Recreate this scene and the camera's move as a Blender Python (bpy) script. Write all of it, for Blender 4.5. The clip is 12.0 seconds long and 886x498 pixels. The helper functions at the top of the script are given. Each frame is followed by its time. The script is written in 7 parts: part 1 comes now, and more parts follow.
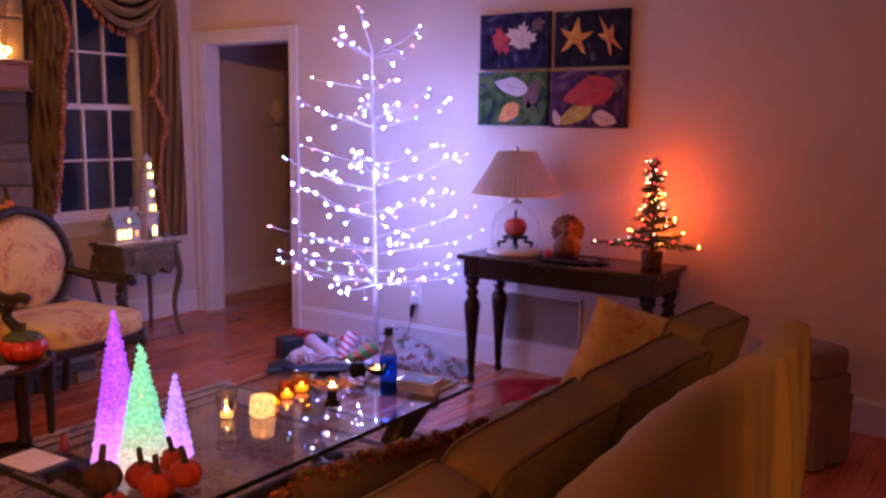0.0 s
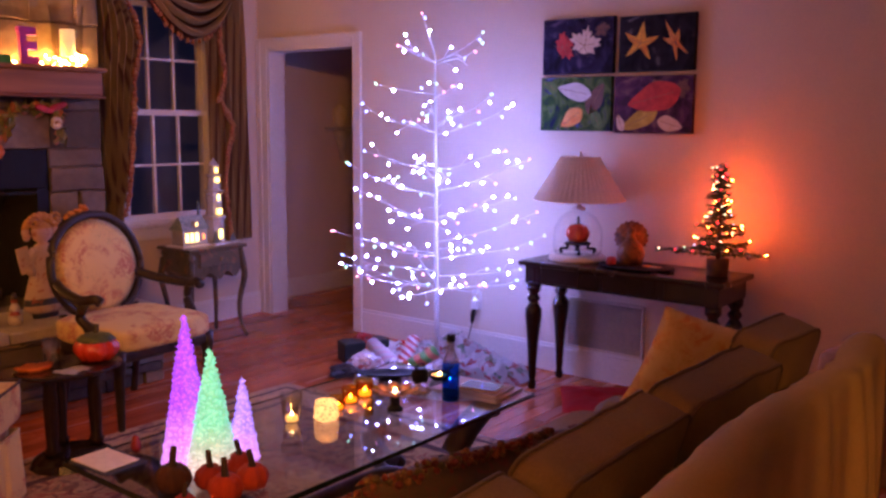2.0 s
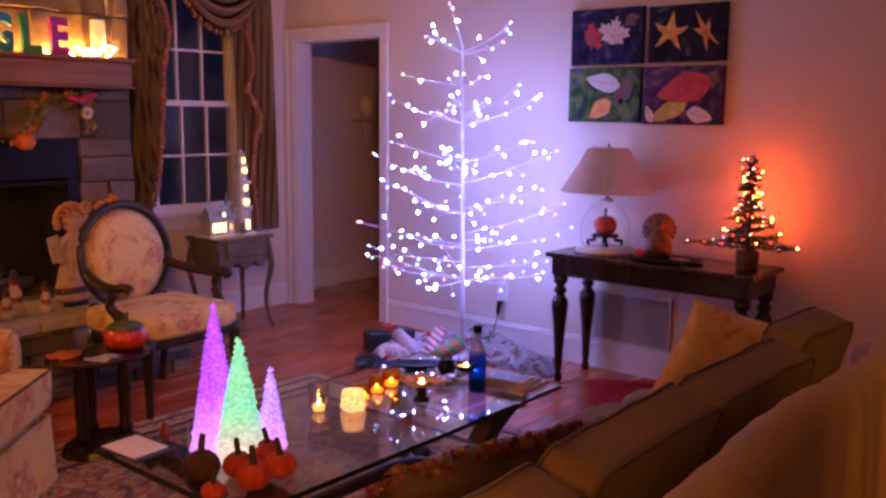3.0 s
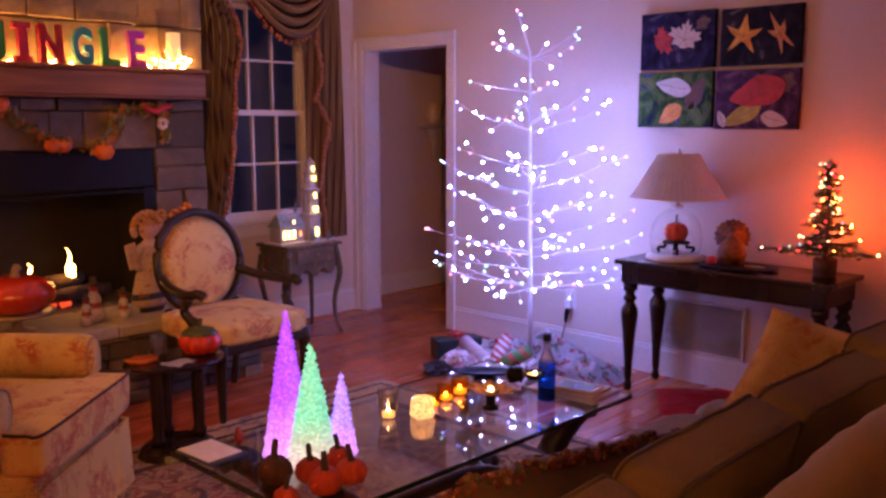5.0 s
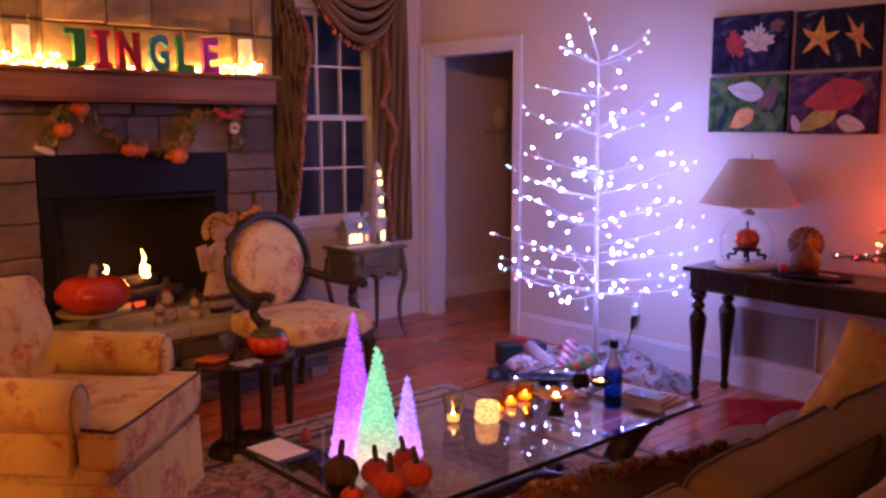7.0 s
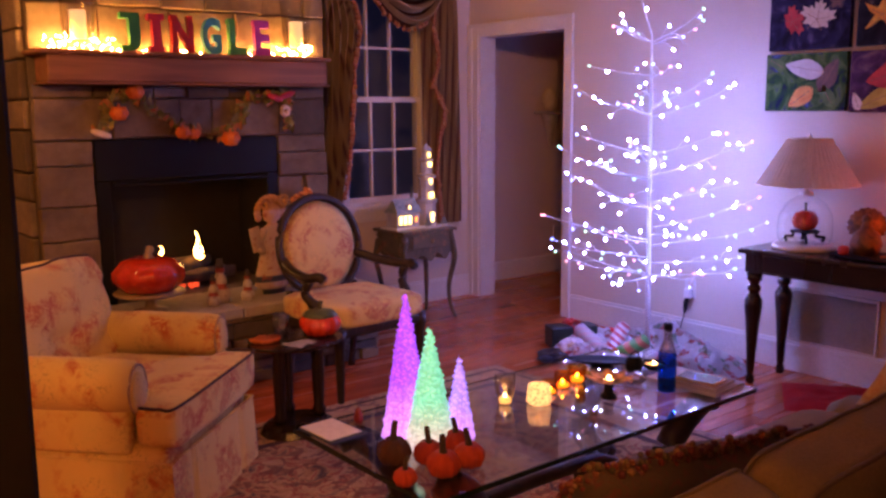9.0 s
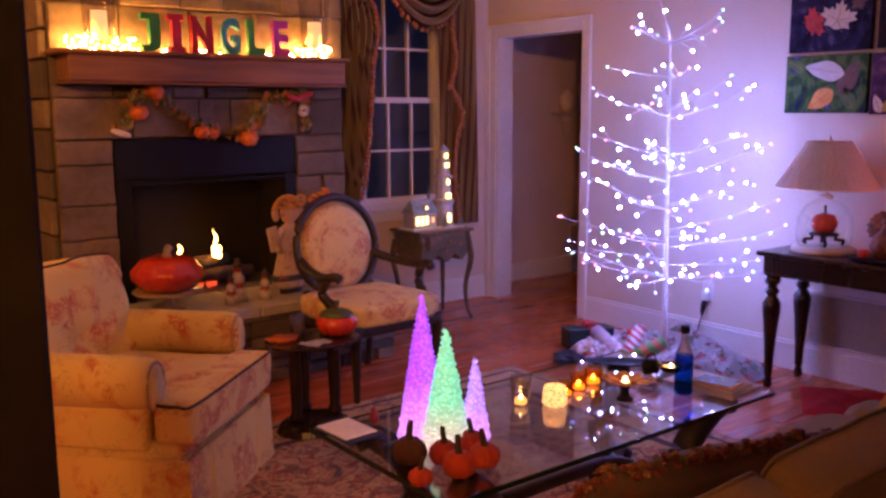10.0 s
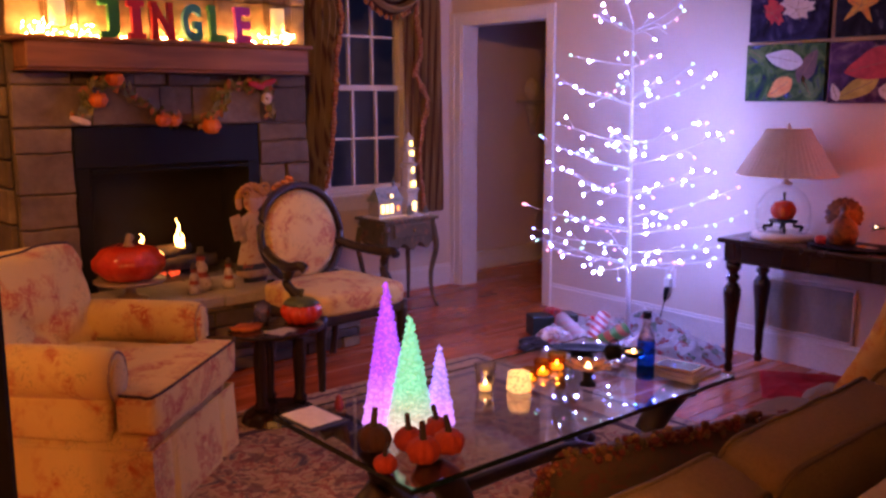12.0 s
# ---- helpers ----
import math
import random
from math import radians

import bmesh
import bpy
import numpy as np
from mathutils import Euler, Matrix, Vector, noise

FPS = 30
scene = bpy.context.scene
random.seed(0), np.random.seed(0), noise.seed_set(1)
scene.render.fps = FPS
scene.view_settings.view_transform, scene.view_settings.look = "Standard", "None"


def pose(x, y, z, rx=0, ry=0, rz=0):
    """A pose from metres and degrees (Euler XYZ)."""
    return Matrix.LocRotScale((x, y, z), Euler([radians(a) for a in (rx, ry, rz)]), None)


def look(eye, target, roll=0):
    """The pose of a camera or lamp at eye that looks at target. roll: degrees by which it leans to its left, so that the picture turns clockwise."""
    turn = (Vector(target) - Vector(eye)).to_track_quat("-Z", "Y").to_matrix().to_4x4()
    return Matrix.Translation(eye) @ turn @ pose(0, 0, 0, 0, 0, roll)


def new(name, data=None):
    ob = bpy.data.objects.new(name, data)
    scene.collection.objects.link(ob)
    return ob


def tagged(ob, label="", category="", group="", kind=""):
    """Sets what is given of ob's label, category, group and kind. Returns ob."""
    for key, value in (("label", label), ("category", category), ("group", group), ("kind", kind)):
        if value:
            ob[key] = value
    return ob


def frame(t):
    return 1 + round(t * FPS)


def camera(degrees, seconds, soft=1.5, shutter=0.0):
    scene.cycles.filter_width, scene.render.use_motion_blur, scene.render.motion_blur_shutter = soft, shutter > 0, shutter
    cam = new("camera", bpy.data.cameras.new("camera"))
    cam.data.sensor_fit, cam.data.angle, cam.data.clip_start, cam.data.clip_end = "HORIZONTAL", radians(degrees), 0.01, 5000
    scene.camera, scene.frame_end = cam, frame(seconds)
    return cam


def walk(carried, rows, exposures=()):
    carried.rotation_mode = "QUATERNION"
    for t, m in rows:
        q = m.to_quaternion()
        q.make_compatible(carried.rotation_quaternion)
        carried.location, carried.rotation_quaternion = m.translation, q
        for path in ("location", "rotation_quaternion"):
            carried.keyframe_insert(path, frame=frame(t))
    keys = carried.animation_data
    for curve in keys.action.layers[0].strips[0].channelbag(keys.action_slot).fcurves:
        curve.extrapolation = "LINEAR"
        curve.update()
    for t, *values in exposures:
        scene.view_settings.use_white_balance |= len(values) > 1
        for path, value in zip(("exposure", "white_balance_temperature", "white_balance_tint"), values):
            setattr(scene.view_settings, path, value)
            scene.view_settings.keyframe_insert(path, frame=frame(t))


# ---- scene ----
cam = camera(52.7, 12.0, 2.7)

# seconds, eye, target, roll
PATH = [
    (0, (0.11, 0.026, 1.45), (1.745, 1.144, 1.169), 0.6),
    (0.5, (0.111, 0.028, 1.463), (1.745, 1.151, 1.2), 0.9),
    (1, (0.109, 0.032, 1.464), (1.722, 1.182, 1.185), 0.5),
    (1.5, (0.104, 0.035, 1.467), (1.69, 1.223, 1.196), 0.6),
    (2, (0.098, 0.041, 1.468), (1.656, 1.264, 1.191), 0.5),
    (2.5, (0.095, 0.047, 1.462), (1.63, 1.296, 1.168), 0.8),
    (3, (0.096, 0.053, 1.462), (1.618, 1.317, 1.167), 0.6),
    (5, (0.089, 0.068, 1.466), (1.516, 1.441, 1.184), 0.0),
    (5.5, (0.082, 0.07, 1.466), (1.488, 1.466, 1.189), -0.1),
    (6, (0.082, 0.073, 1.465), (1.461, 1.496, 1.192), -0.3),
    (6.5, (0.077, 0.074, 1.466), (1.426, 1.526, 1.193), -0.1),
    (7, (0.077, 0.072, 1.464), (1.404, 1.545, 1.193), 0.0),
    (9, (0.074, 0.092, 1.46), (1.316, 1.629, 1.15), -0.4),
    (9.5, (0.075, 0.093, 1.455), (1.292, 1.647, 1.134), -0.5),
    (10, (0.071, 0.089, 1.46), (1.284, 1.649, 1.152), -0.2),
    (10.5, (0.079, 0.087, 1.458), (1.318, 1.627, 1.152), -0.0),
    (11, (0.079, 0.085, 1.456), (1.305, 1.634, 1.147), -0.3),
    (11.5, (0.079, 0.082, 1.455), (1.32, 1.617, 1.13), -0.2),
    (12, (0.074, 0.08, 1.456), (1.343, 1.59, 1.123), -0.1),
]
walk(cam, [(t, look(eye, target, roll)) for t, eye, target, roll in PATH])

# ---- light ----
world = bpy.data.worlds.new("night")
world.use_nodes = True
world.node_tree.nodes["Background"].inputs[0].default_value = (0.10, 0.11, 0.22, 1)
world.node_tree.nodes["Background"].inputs[1].default_value = 0.05
scene.world = world


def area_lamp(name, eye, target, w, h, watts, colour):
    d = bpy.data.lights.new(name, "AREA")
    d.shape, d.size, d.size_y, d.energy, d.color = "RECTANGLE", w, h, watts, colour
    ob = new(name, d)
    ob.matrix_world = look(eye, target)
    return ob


# added unseen warm area lights: one behind the camera, one in the room's west part
area_lamp("unseen_rear_light", (-0.9, -1.2, 2.55), (1.3, 3.2, 5.6), 0.22, 0.22, 150, (1.0, 0.39, 0.098))
area_lamp("unseen_west_light", (0.15, 4.1, 2.35), (2.2, 3.6, 0.6), 0.25, 0.25, 11.5, (1.0, 0.39, 0.095))

# ---- materials ----
def nodes_of(name):
    m = bpy.data.materials.new(name)
    m.use_nodes = True
    nt = m.node_tree
    return m, nt, nt.nodes["Principled BSDF"]


def ramp(nt, fac, stops):
    r = nt.nodes.new("ShaderNodeValToRGB")
    while len(r.color_ramp.elements) < len(stops):
        r.color_ramp.elements.new(0.5)
    for e, (p, c) in zip(r.color_ramp.elements, stops):
        e.position, e.color = p, (*c, 1)
    nt.links.new(fac, r.inputs[0])
    return r.outputs[0]


def texco(nt, scale=(1, 1, 1), rot=(0, 0, 0)):
    tc, mp = nt.nodes.new("ShaderNodeTexCoord"), nt.nodes.new("ShaderNodeMapping")
    mp.inputs["Scale"].default_value = scale
    mp.inputs["Rotation"].default_value = rot
    nt.links.new(tc.outputs["Object"], mp.inputs["Vector"])
    return mp.outputs[0]


def noise_tex(nt, vec, scale, detail=4, distort=0.0):
    n = nt.nodes.new("ShaderNodeTexNoise")
    n.inputs["Scale"].default_value, n.inputs["Detail"].default_value = scale, detail
    n.inputs["Distortion"].default_value = distort
    nt.links.new(vec, n.inputs["Vector"])
    return n.outputs["Fac"]


def mixc(nt, fac, a, b, mode="MIX"):
    m = nt.nodes.new("ShaderNodeMix")
    m.data_type, m.blend_type = "RGBA", mode
    for sock, v in ((m.inputs[0], fac), (m.inputs[6], a), (m.inputs[7], b)):
        if isinstance(v, (int, float)):
            sock.default_value = v
        elif isinstance(v, tuple):
            sock.default_value = (*v, 1)
        else:
            nt.links.new(v, sock)
    return m.outputs[2]


def bump(nt, bsdf, height, strength=0.2, dist=0.01):
    b = nt.nodes.new("ShaderNodeBump")
    b.inputs["Strength"].default_value, b.inputs["Distance"].default_value = strength, dist
    nt.links.new(height, b.inputs["Height"])
    nt.links.new(b.outputs[0], bsdf.inputs["Normal"])


def surface(name, c1, c2, scale=8.0, rough=0.6, metal=0.0, bumps=0.15, fine=60.0, stretch=(1, 1, 1), vary=0.0, coat=0.0):
    """Two-scale mottled surface between two colours."""
    m, nt, b = nodes_of(name)
    vec = texco(nt, stretch)
    big, small = noise_tex(nt, vec, scale, 5, 0.6), noise_tex(nt, vec, fine, 3)
    col = ramp(nt, big, [(0.3, c1), (0.7, c2)])
    col = mixc(nt, ramp(nt, small, [(0.35, (0.0, 0.0, 0.0)), (0.75, (0.35, 0.35, 0.35))]), col, tuple(0.6 * v for v in c1))
    if vary:
        oi = nt.nodes.new("ShaderNodeObjectInfo")
        hs = nt.nodes.new("ShaderNodeHueSaturation")
        mr = nt.nodes.new("ShaderNodeMapRange")
        mr.inputs[3].default_value, mr.inputs[4].default_value = 1 - vary, 1 + vary
        nt.links.new(oi.outputs["Random"], mr.inputs[0])
        nt.links.new(mr.outputs[0], hs.inputs["Value"])
        nt.links.new(col, hs.inputs["Color"])
        col = hs.outputs[0]
    nt.links.new(col, b.inputs["Base Color"])
    rr = ramp(nt, big, [(0.2, (rough * 0.8,) * 3), (0.8, (min(1, rough * 1.2),) * 3)])
    nt.links.new(rr, b.inputs["Roughness"])
    b.inputs["Metallic"].default_value = metal
    b.inputs["Coat Weight"].default_value = coat
    if bumps:
        bump(nt, b, small, bumps, 0.004)
    return m


def floral(name, ground, ground2, f1, f2, leaf, scale=7.0):
    """Woven cloth with scattered blossoms and leaves."""
    m, nt, b = nodes_of(name)
    vec = texco(nt)
    base = ramp(nt, noise_tex(nt, vec, 3.0), [(0.3, ground), (0.7, ground2)])
    n1, n2 = noise_tex(nt, vec, scale, 6, 1.2), noise_tex(nt, vec, scale * 1.7, 5, 0.8)
    blossom = ramp(nt, n1, [(0.53, (0, 0, 0)), (0.62, (0.8, 0.8, 0.8))])
    hue = ramp(nt, n2, [(0.4, f1), (0.6, f2)])
    col = mixc(nt, blossom, base, hue)
    vor = nt.nodes.new("ShaderNodeTexNoise")
    vor.inputs["Scale"].default_value, vor.inputs["Detail"].default_value = scale * 1.4, 4
    off = nt.nodes.new("ShaderNodeVectorMath")
    off.inputs[1].default_value = (3.7, 1.3, 8.1)
    nt.links.new(vec, off.inputs[0])
    nt.links.new(off.outputs[0], vor.inputs["Vector"])
    col = mixc(nt, ramp(nt, vor.outputs["Fac"], [(0.6, (0, 0, 0)), (0.66, (0.6, 0.6, 0.6))]), col, leaf)
    nt.links.new(col, b.inputs["Base Color"])
    b.inputs["Roughness"].default_value = 0.85
    b.inputs["Sheen Weight"].default_value = 0.15
    bump(nt, b, noise_tex(nt, vec, 300), 0.15, 0.002)
    return m


def chintz(name, ground, ground2, f1, f2, leaf, size=6.0, amount=0.0):
    """Faded printed cloth: loose clusters of soft petals and leaf sprays on a cream ground."""
    m, nt, b = nodes_of(name)
    vec = texco(nt)
    off = nt.nodes.new("ShaderNodeVectorMath")
    off.inputs[1].default_value = (3.7, 1.3, 8.1)
    nt.links.new(vec, off.inputs[0])
    base = ramp(nt, noise_tex(nt, vec, 3.0), [(0.3, ground), (0.7, ground2)])
    cluster = ramp(nt, noise_tex(nt, vec, size, 3, 0.6), [(0.50 - amount, (0, 0, 0)), (0.62 - amount, (1, 1, 1))])
    petal = ramp(nt, noise_tex(nt, vec, size * 4.5, 4, 1.4), [(0.36, (0.0, 0.0, 0.0)), (0.54, (1, 1, 1))])
    hue = ramp(nt, noise_tex(nt, off.outputs[0], size * 2.2, 3, 0.8), [(0.38, f1), (0.62, f2)])
    col = mixc(nt, mixc(nt, 1.0, cluster, petal, "MULTIPLY"), base, hue)
    spray = ramp(nt, noise_tex(nt, off.outputs[0], size * 0.9, 3, 0.4), [(0.50 - amount, (0, 0, 0)), (0.60 - amount, (1, 1, 1))])
    blade = ramp(nt, noise_tex(nt, off.outputs[0], size * 5.5, 3, 2.2), [(0.54, (0, 0, 0)), (0.62, (0.6, 0.6, 0.6))])
    col = mixc(nt, mixc(nt, 1.0, spray, blade, "MULTIPLY"), col, leaf)
    nt.links.new(col, b.inputs["Base Color"])
    b.inputs["Roughness"].default_value = 0.85
    b.inputs["Sheen Weight"].default_value = 0.15
    bump(nt, b, noise_tex(nt, vec, 300), 0.15, 0.002)
    return m


def wood(name, c1, c2, rough=0.35, axis=0, grain=18.0, vary=0.0, coat=0.0):
    m, nt, b = nodes_of(name)
    st = [1.0, 1.0, 1.0]
    st[axis] = 0.08
    vec = texco(nt, st)
    if vary:
        oi = nt.nodes.new("ShaderNodeObjectInfo")
        sc = nt.nodes.new("ShaderNodeVectorMath")
        sc.operation = "ADD"
        mu = nt.nodes.new("ShaderNodeMath")
        mu.operation = "MULTIPLY"
        mu.inputs[1].default_value = 40
        nt.links.new(oi.outputs["Random"], mu.inputs[0])
        nt.links.new(vec, sc.inputs[0])
        nt.links.new(mu.outputs[0], sc.inputs[1])
        vec = sc.outputs[0]
    g = noise_tex(nt, vec, grain, 6, 1.5)
    col = ramp(nt, g, [(0.3, c1), (0.5, tuple((a + d) / 2 for a, d in zip(c1, c2))), (0.7, c2)])
    if vary:
        hs, mr = nt.nodes.new("ShaderNodeHueSaturation"), nt.nodes.new("ShaderNodeMapRange")
        mr.inputs[3].default_value, mr.inputs[4].default_value = 1 - vary, 1 + vary
        nt.links.new(oi.outputs["Random"], mr.inputs[0])
        nt.links.new(mr.outputs[0], hs.inputs["Value"])
        nt.links.new(col, hs.inputs["Color"])
        col = hs.outputs[0]
    nt.links.new(col, b.inputs["Base Color"])
    nt.links.new(ramp(nt, noise_tex(nt, vec, 5), [(0.3, (rough * 0.75,) * 3), (0.7, (rough * 1.3,) * 3)]), b.inputs["Roughness"])
    b.inputs["Coat Weight"].default_value = coat
    bump(nt, b, g, 0.08, 0.003)
    return m


def glow(name, colour, strength):
    m, nt, b = nodes_of(name)
    b.inputs["Base Color"].default_value = (*[min(0.9, c) for c in colour], 1)
    b.inputs["Emission Color"].default_value = (*colour, 1)
    b.inputs["Emission Strength"].default_value = strength
    return m


def glassy(name, colour=(1, 1, 1), rough=0.0, ior=1.45):
    m, nt, b = nodes_of(name)
    b.inputs["Base Color"].default_value = (*colour, 1)
    b.inputs["Transmission Weight"].default_value = 1.0
    b.inputs["Roughness"].default_value, b.inputs["IOR"].default_value = rough, ior
    return m


def thin_glass(name, tint=(1, 1, 1), low=0.035):
    """Clear thin glass: light passes straight, with a gloss that grows at the rim."""
    m, nt, b = nodes_of(name)
    nt.nodes.remove(b)
    tr, gl, mx = nt.nodes.new("ShaderNodeBsdfTransparent"), nt.nodes.new("ShaderNodeBsdfGlossy"), nt.nodes.new("ShaderNodeMixShader")
    fr = nt.nodes.new("ShaderNodeMapRange")
    lw, pw = nt.nodes.new("ShaderNodeLayerWeight"), nt.nodes.new("ShaderNodeMath")
    pw.operation, pw.inputs[1].default_value = "POWER", 4.0
    nt.links.new(lw.outputs["Facing"], pw.inputs[0])
    nt.links.new(pw.outputs[0], fr.inputs[0])
    fr.inputs[3].default_value, fr.inputs[4].default_value = low, 0.55
    tr.inputs[0].default_value = (*tint, 1)
    gl.inputs["Roughness"].default_value = 0.02
    nt.links.new(fr.outputs[0], mx.inputs[0])
    nt.links.new(tr.outputs[0], mx.inputs[1])
    nt.links.new(gl.outputs[0], mx.inputs[2])
    nt.links.new(mx.outputs[0], nt.nodes["Material Output"].inputs[0])
    return m


M_WALL = surface("wall_paint", (0.66, 0.56, 0.46), (0.70, 0.60, 0.50), 1.5, 0.7, 0, 0.06, 180)
M_CEIL = surface("ceiling_paint", (0.7, 0.67, 0.62), (0.75, 0.72, 0.67), 2, 0.85, 0, 0.05, 150)
M_TRIM = surface("trim_paint", (0.72, 0.69, 0.66), (0.78, 0.75, 0.72), 3, 0.4, 0, 0.03, 90)
M_HALL = surface("hall_paint", (0.68, 0.57, 0.54), (0.72, 0.61, 0.58), 1.5, 0.75, 0, 0.06, 180)
M_FLOOR = wood("oak_floor", (0.34, 0.066, 0.022), (0.56, 0.145, 0.05), 0.25, 0, 22, 0.22, 0.15)
M_DARKWOOD = wood("dark_wood", (0.010, 0.005, 0.004), (0.028, 0.012, 0.007), 0.24, 2, 25)
M_CHAIRWOOD = wood("chair_wood", (0.016, 0.010, 0.007), (0.042, 0.024, 0.016), 0.4, 2, 30)
M_MANTEL = wood("mantel_wood", (0.16, 0.065, 0.028), (0.30, 0.13, 0.055), 0.5, 0, 16)
M_STONE = surface("field_stone", (0.095, 0.068, 0.045), (0.22, 0.165, 0.11), 4, 0.85, 0, 0.7, 28, vary=0.45)
M_MORTAR = surface("mortar", (0.11, 0.082, 0.058), (0.16, 0.12, 0.085), 10, 0.95, 0, 0.4, 80)
M_BLACK = surface("black_metal", (0.005, 0.005, 0.005), (0.008, 0.0075, 0.0075), 12, 0.6, 0.0, 0.05, 90)
M_BLACK.node_tree.nodes["Principled BSDF"].inputs["Specular IOR Level"].default_value = 0.25
M_SOOT = surface("firebox_panel", (0.008, 0.005, 0.004), (0.02, 0.011, 0.007), 6, 0.9, 0, 0.3, 40)
M_SOFA = surface("sofa_cloth", (0.19, 0.122, 0.046), (0.27, 0.176, 0.068), 5, 0.9, 0, 0.4, 150)
M_WELT = surface("sofa_welt", (0.11, 0.070, 0.03), (0.15, 0.096, 0.04), 9, 0.9, 0, 0.2, 200)
M_SLIP = surface("slipcover_cloth", (0.36, 0.24, 0.072), (0.44, 0.30, 0.095), 3, 0.85, 0, 0.3, 220)
M_FLORAL = chintz("club_chair_chintz", (0.62, 0.43, 0.135), (0.70, 0.50, 0.17), (0.45, 0.11, 0.035), (0.53, 0.23, 0.075), (0.34, 0.24, 0.08), 7.5, 0.02)
M_FLORALDARK = surface("worn_piping", (0.34, 0.22, 0.14), (0.42, 0.28, 0.18), 14, 0.85)
M_OVALCLOTH = chintz("oval_chair_tapestry", (0.70, 0.51, 0.19), (0.76, 0.57, 0.23), (0.48, 0.14, 0.08), (0.56, 0.27, 0.12), (0.42, 0.32, 0.13), 9.0, 0.03)
M_PILLOW = chintz("pillow_chintz", (0.62, 0.44, 0.19), (0.70, 0.51, 0.24), (0.58, 0.22, 0.08), (0.60, 0.33, 0.12), (0.50, 0.34, 0.11), 11.0, 0.05)
M_PIPING = surface("dark_piping", (0.05, 0.025, 0.02), (0.08, 0.04, 0.03), 10, 0.8)
M_GLASS = thin_glass("clear_glass")
M_POST = surface("dark_post", (0.004, 0.003, 0.003), (0.008, 0.005, 0.004), 8, 0.7, 0, 0.05)
M_POST.node_tree.nodes["Principled BSDF"].inputs["Specular IOR Level"].default_value = 0.08
M_TABLEGLASS = glassy("table_glass", (0.90, 0.96, 0.94))
M_GLASSEDGE = surface("glass_edge", (0.004, 0.012, 0.010), (0.008, 0.02, 0.016), 6, 0.12, 0, 0)


# ---- building helpers ----
def part(name, bm, material, parent=None, label="", smooth=False):
    me = bpy.data.meshes.new(name)
    bmesh.ops.recalc_face_normals(bm, faces=bm.faces)
    bm.to_mesh(me)
    bm.free()
    me.materials.append(material)
    if smooth:
        me.polygons.foreach_set("use_smooth", [True] * len(me.polygons))
    ob = new(name, me)
    if parent is not None:
        ob.parent = parent
    return tagged(ob, label)


def thing(name, m, label, category, group="", kind=""):
    ob = new(name)
    ob.empty_display_size = 0.1
    ob.matrix_world = m
    return tagged(ob, label, category, group, kind)


def box(bm, x0, x1, y0, y1, z0, z1, bev=0.0, seg=1):
    vs = [bm.verts.new((x, y, z)) for x in (x0, x1) for y in (y0, y1) for z in (z0, z1)]
    fs = [bm.faces.new([vs[i] for i in f]) for f in ((0, 1, 3, 2), (4, 6, 7, 5), (0, 4, 5, 1), (2, 3, 7, 6), (0, 2, 6, 4), (1, 5, 7, 3))]
    if bev:
        es = list({e for f in fs for e in f.edges})
        bmesh.ops.bevel(bm, geom=es, offset=bev, segments=seg, profile=0.5, affect="EDGES")
    return bm


def boxed(*a, **k):
    return box(bmesh.new(), *a, **k)


def lathe(profile, seg=24, bm=None, at=(0, 0, 0), lobes=0, depth=0.0, squash=(1, 1)):
    """Turned shape from (radius, height) pairs, with optional lobes round it."""
    bm = bm or bmesh.new()
    rings = []
    for r, z in profile:
        ring = []
        for k in range(seg):
            a = 2 * math.pi * k / seg
            rr = r * (1 - depth * (1 - abs(math.cos(lobes * a / 2)))) if lobes else r
            ring.append(bm.verts.new((at[0] + rr * math.cos(a) * squash[0], at[1] + rr * math.sin(a) * squash[1], at[2] + z)))
        rings.append(ring)
    for a, b in zip(rings, rings[1:]):
        for k in range(seg):
            bm.faces.new((a[k], a[(k + 1) % seg], b[(k + 1) % seg], b[k]))
    if profile[0][0] > 1e-4:
        bm.faces.new(rings[0][::-1])
    if profile[-1][0] > 1e-4:
        bm.faces.new(rings[-1])
    return bm


def tube(pts, radii, seg=8, bm=None, flat=1.0):
    """Swept tube along points."""
    bm = bm or bmesh.new()
    pts = [Vector(p) for p in pts]
    if isinstance(radii, (int, float)):
        radii = [radii] * len(pts)
    rings, up = [], Vector((0, 0, 1))
    for i, p in enumerate(pts):
        d = (pts[min(i + 1, len(pts) - 1)] - pts[max(i - 1, 0)]).normalized()
        ref = up if abs(d.dot(up)) < 0.95 else Vector((1, 0, 0))
        s = d.cross(ref).normalized()
        u = s.cross(d)
        rings.append([bm.verts.new(p + radii[i] * (math.cos(2 * math.pi * k / seg) * s + flat * math.sin(2 * math.pi * k / seg) * u)) for k in range(seg)])
    for a, b in zip(rings, rings[1:]):
        for k in range(seg):
            bm.faces.new((a[k], a[(k + 1) % seg], b[(k + 1) % seg], b[k]))
    bm.faces.new(rings[0][::-1])
    bm.faces.new(rings[-1])
    return bm


def curve_pts(ctrl, n=8):
    """Smooth points through the given ones."""
    c = [Vector(p) for p in ctrl]
    c = [2 * c[0] - c[1], *c, 2 * c[-1] - c[-2]]
    out = []
    for i in range(1, len(c) - 2):
        for k in range(n):
            t = k / n
            a, b, d, e = c[i - 1], c[i], c[i + 1], c[i + 2]
            out.append(0.5 * (2 * b + (d - a) * t + (2 * a - 5 * b + 4 * d - e) * t * t + (3 * b - a - 3 * d + e) * t ** 3))
    out.append(c[-2])
    return out


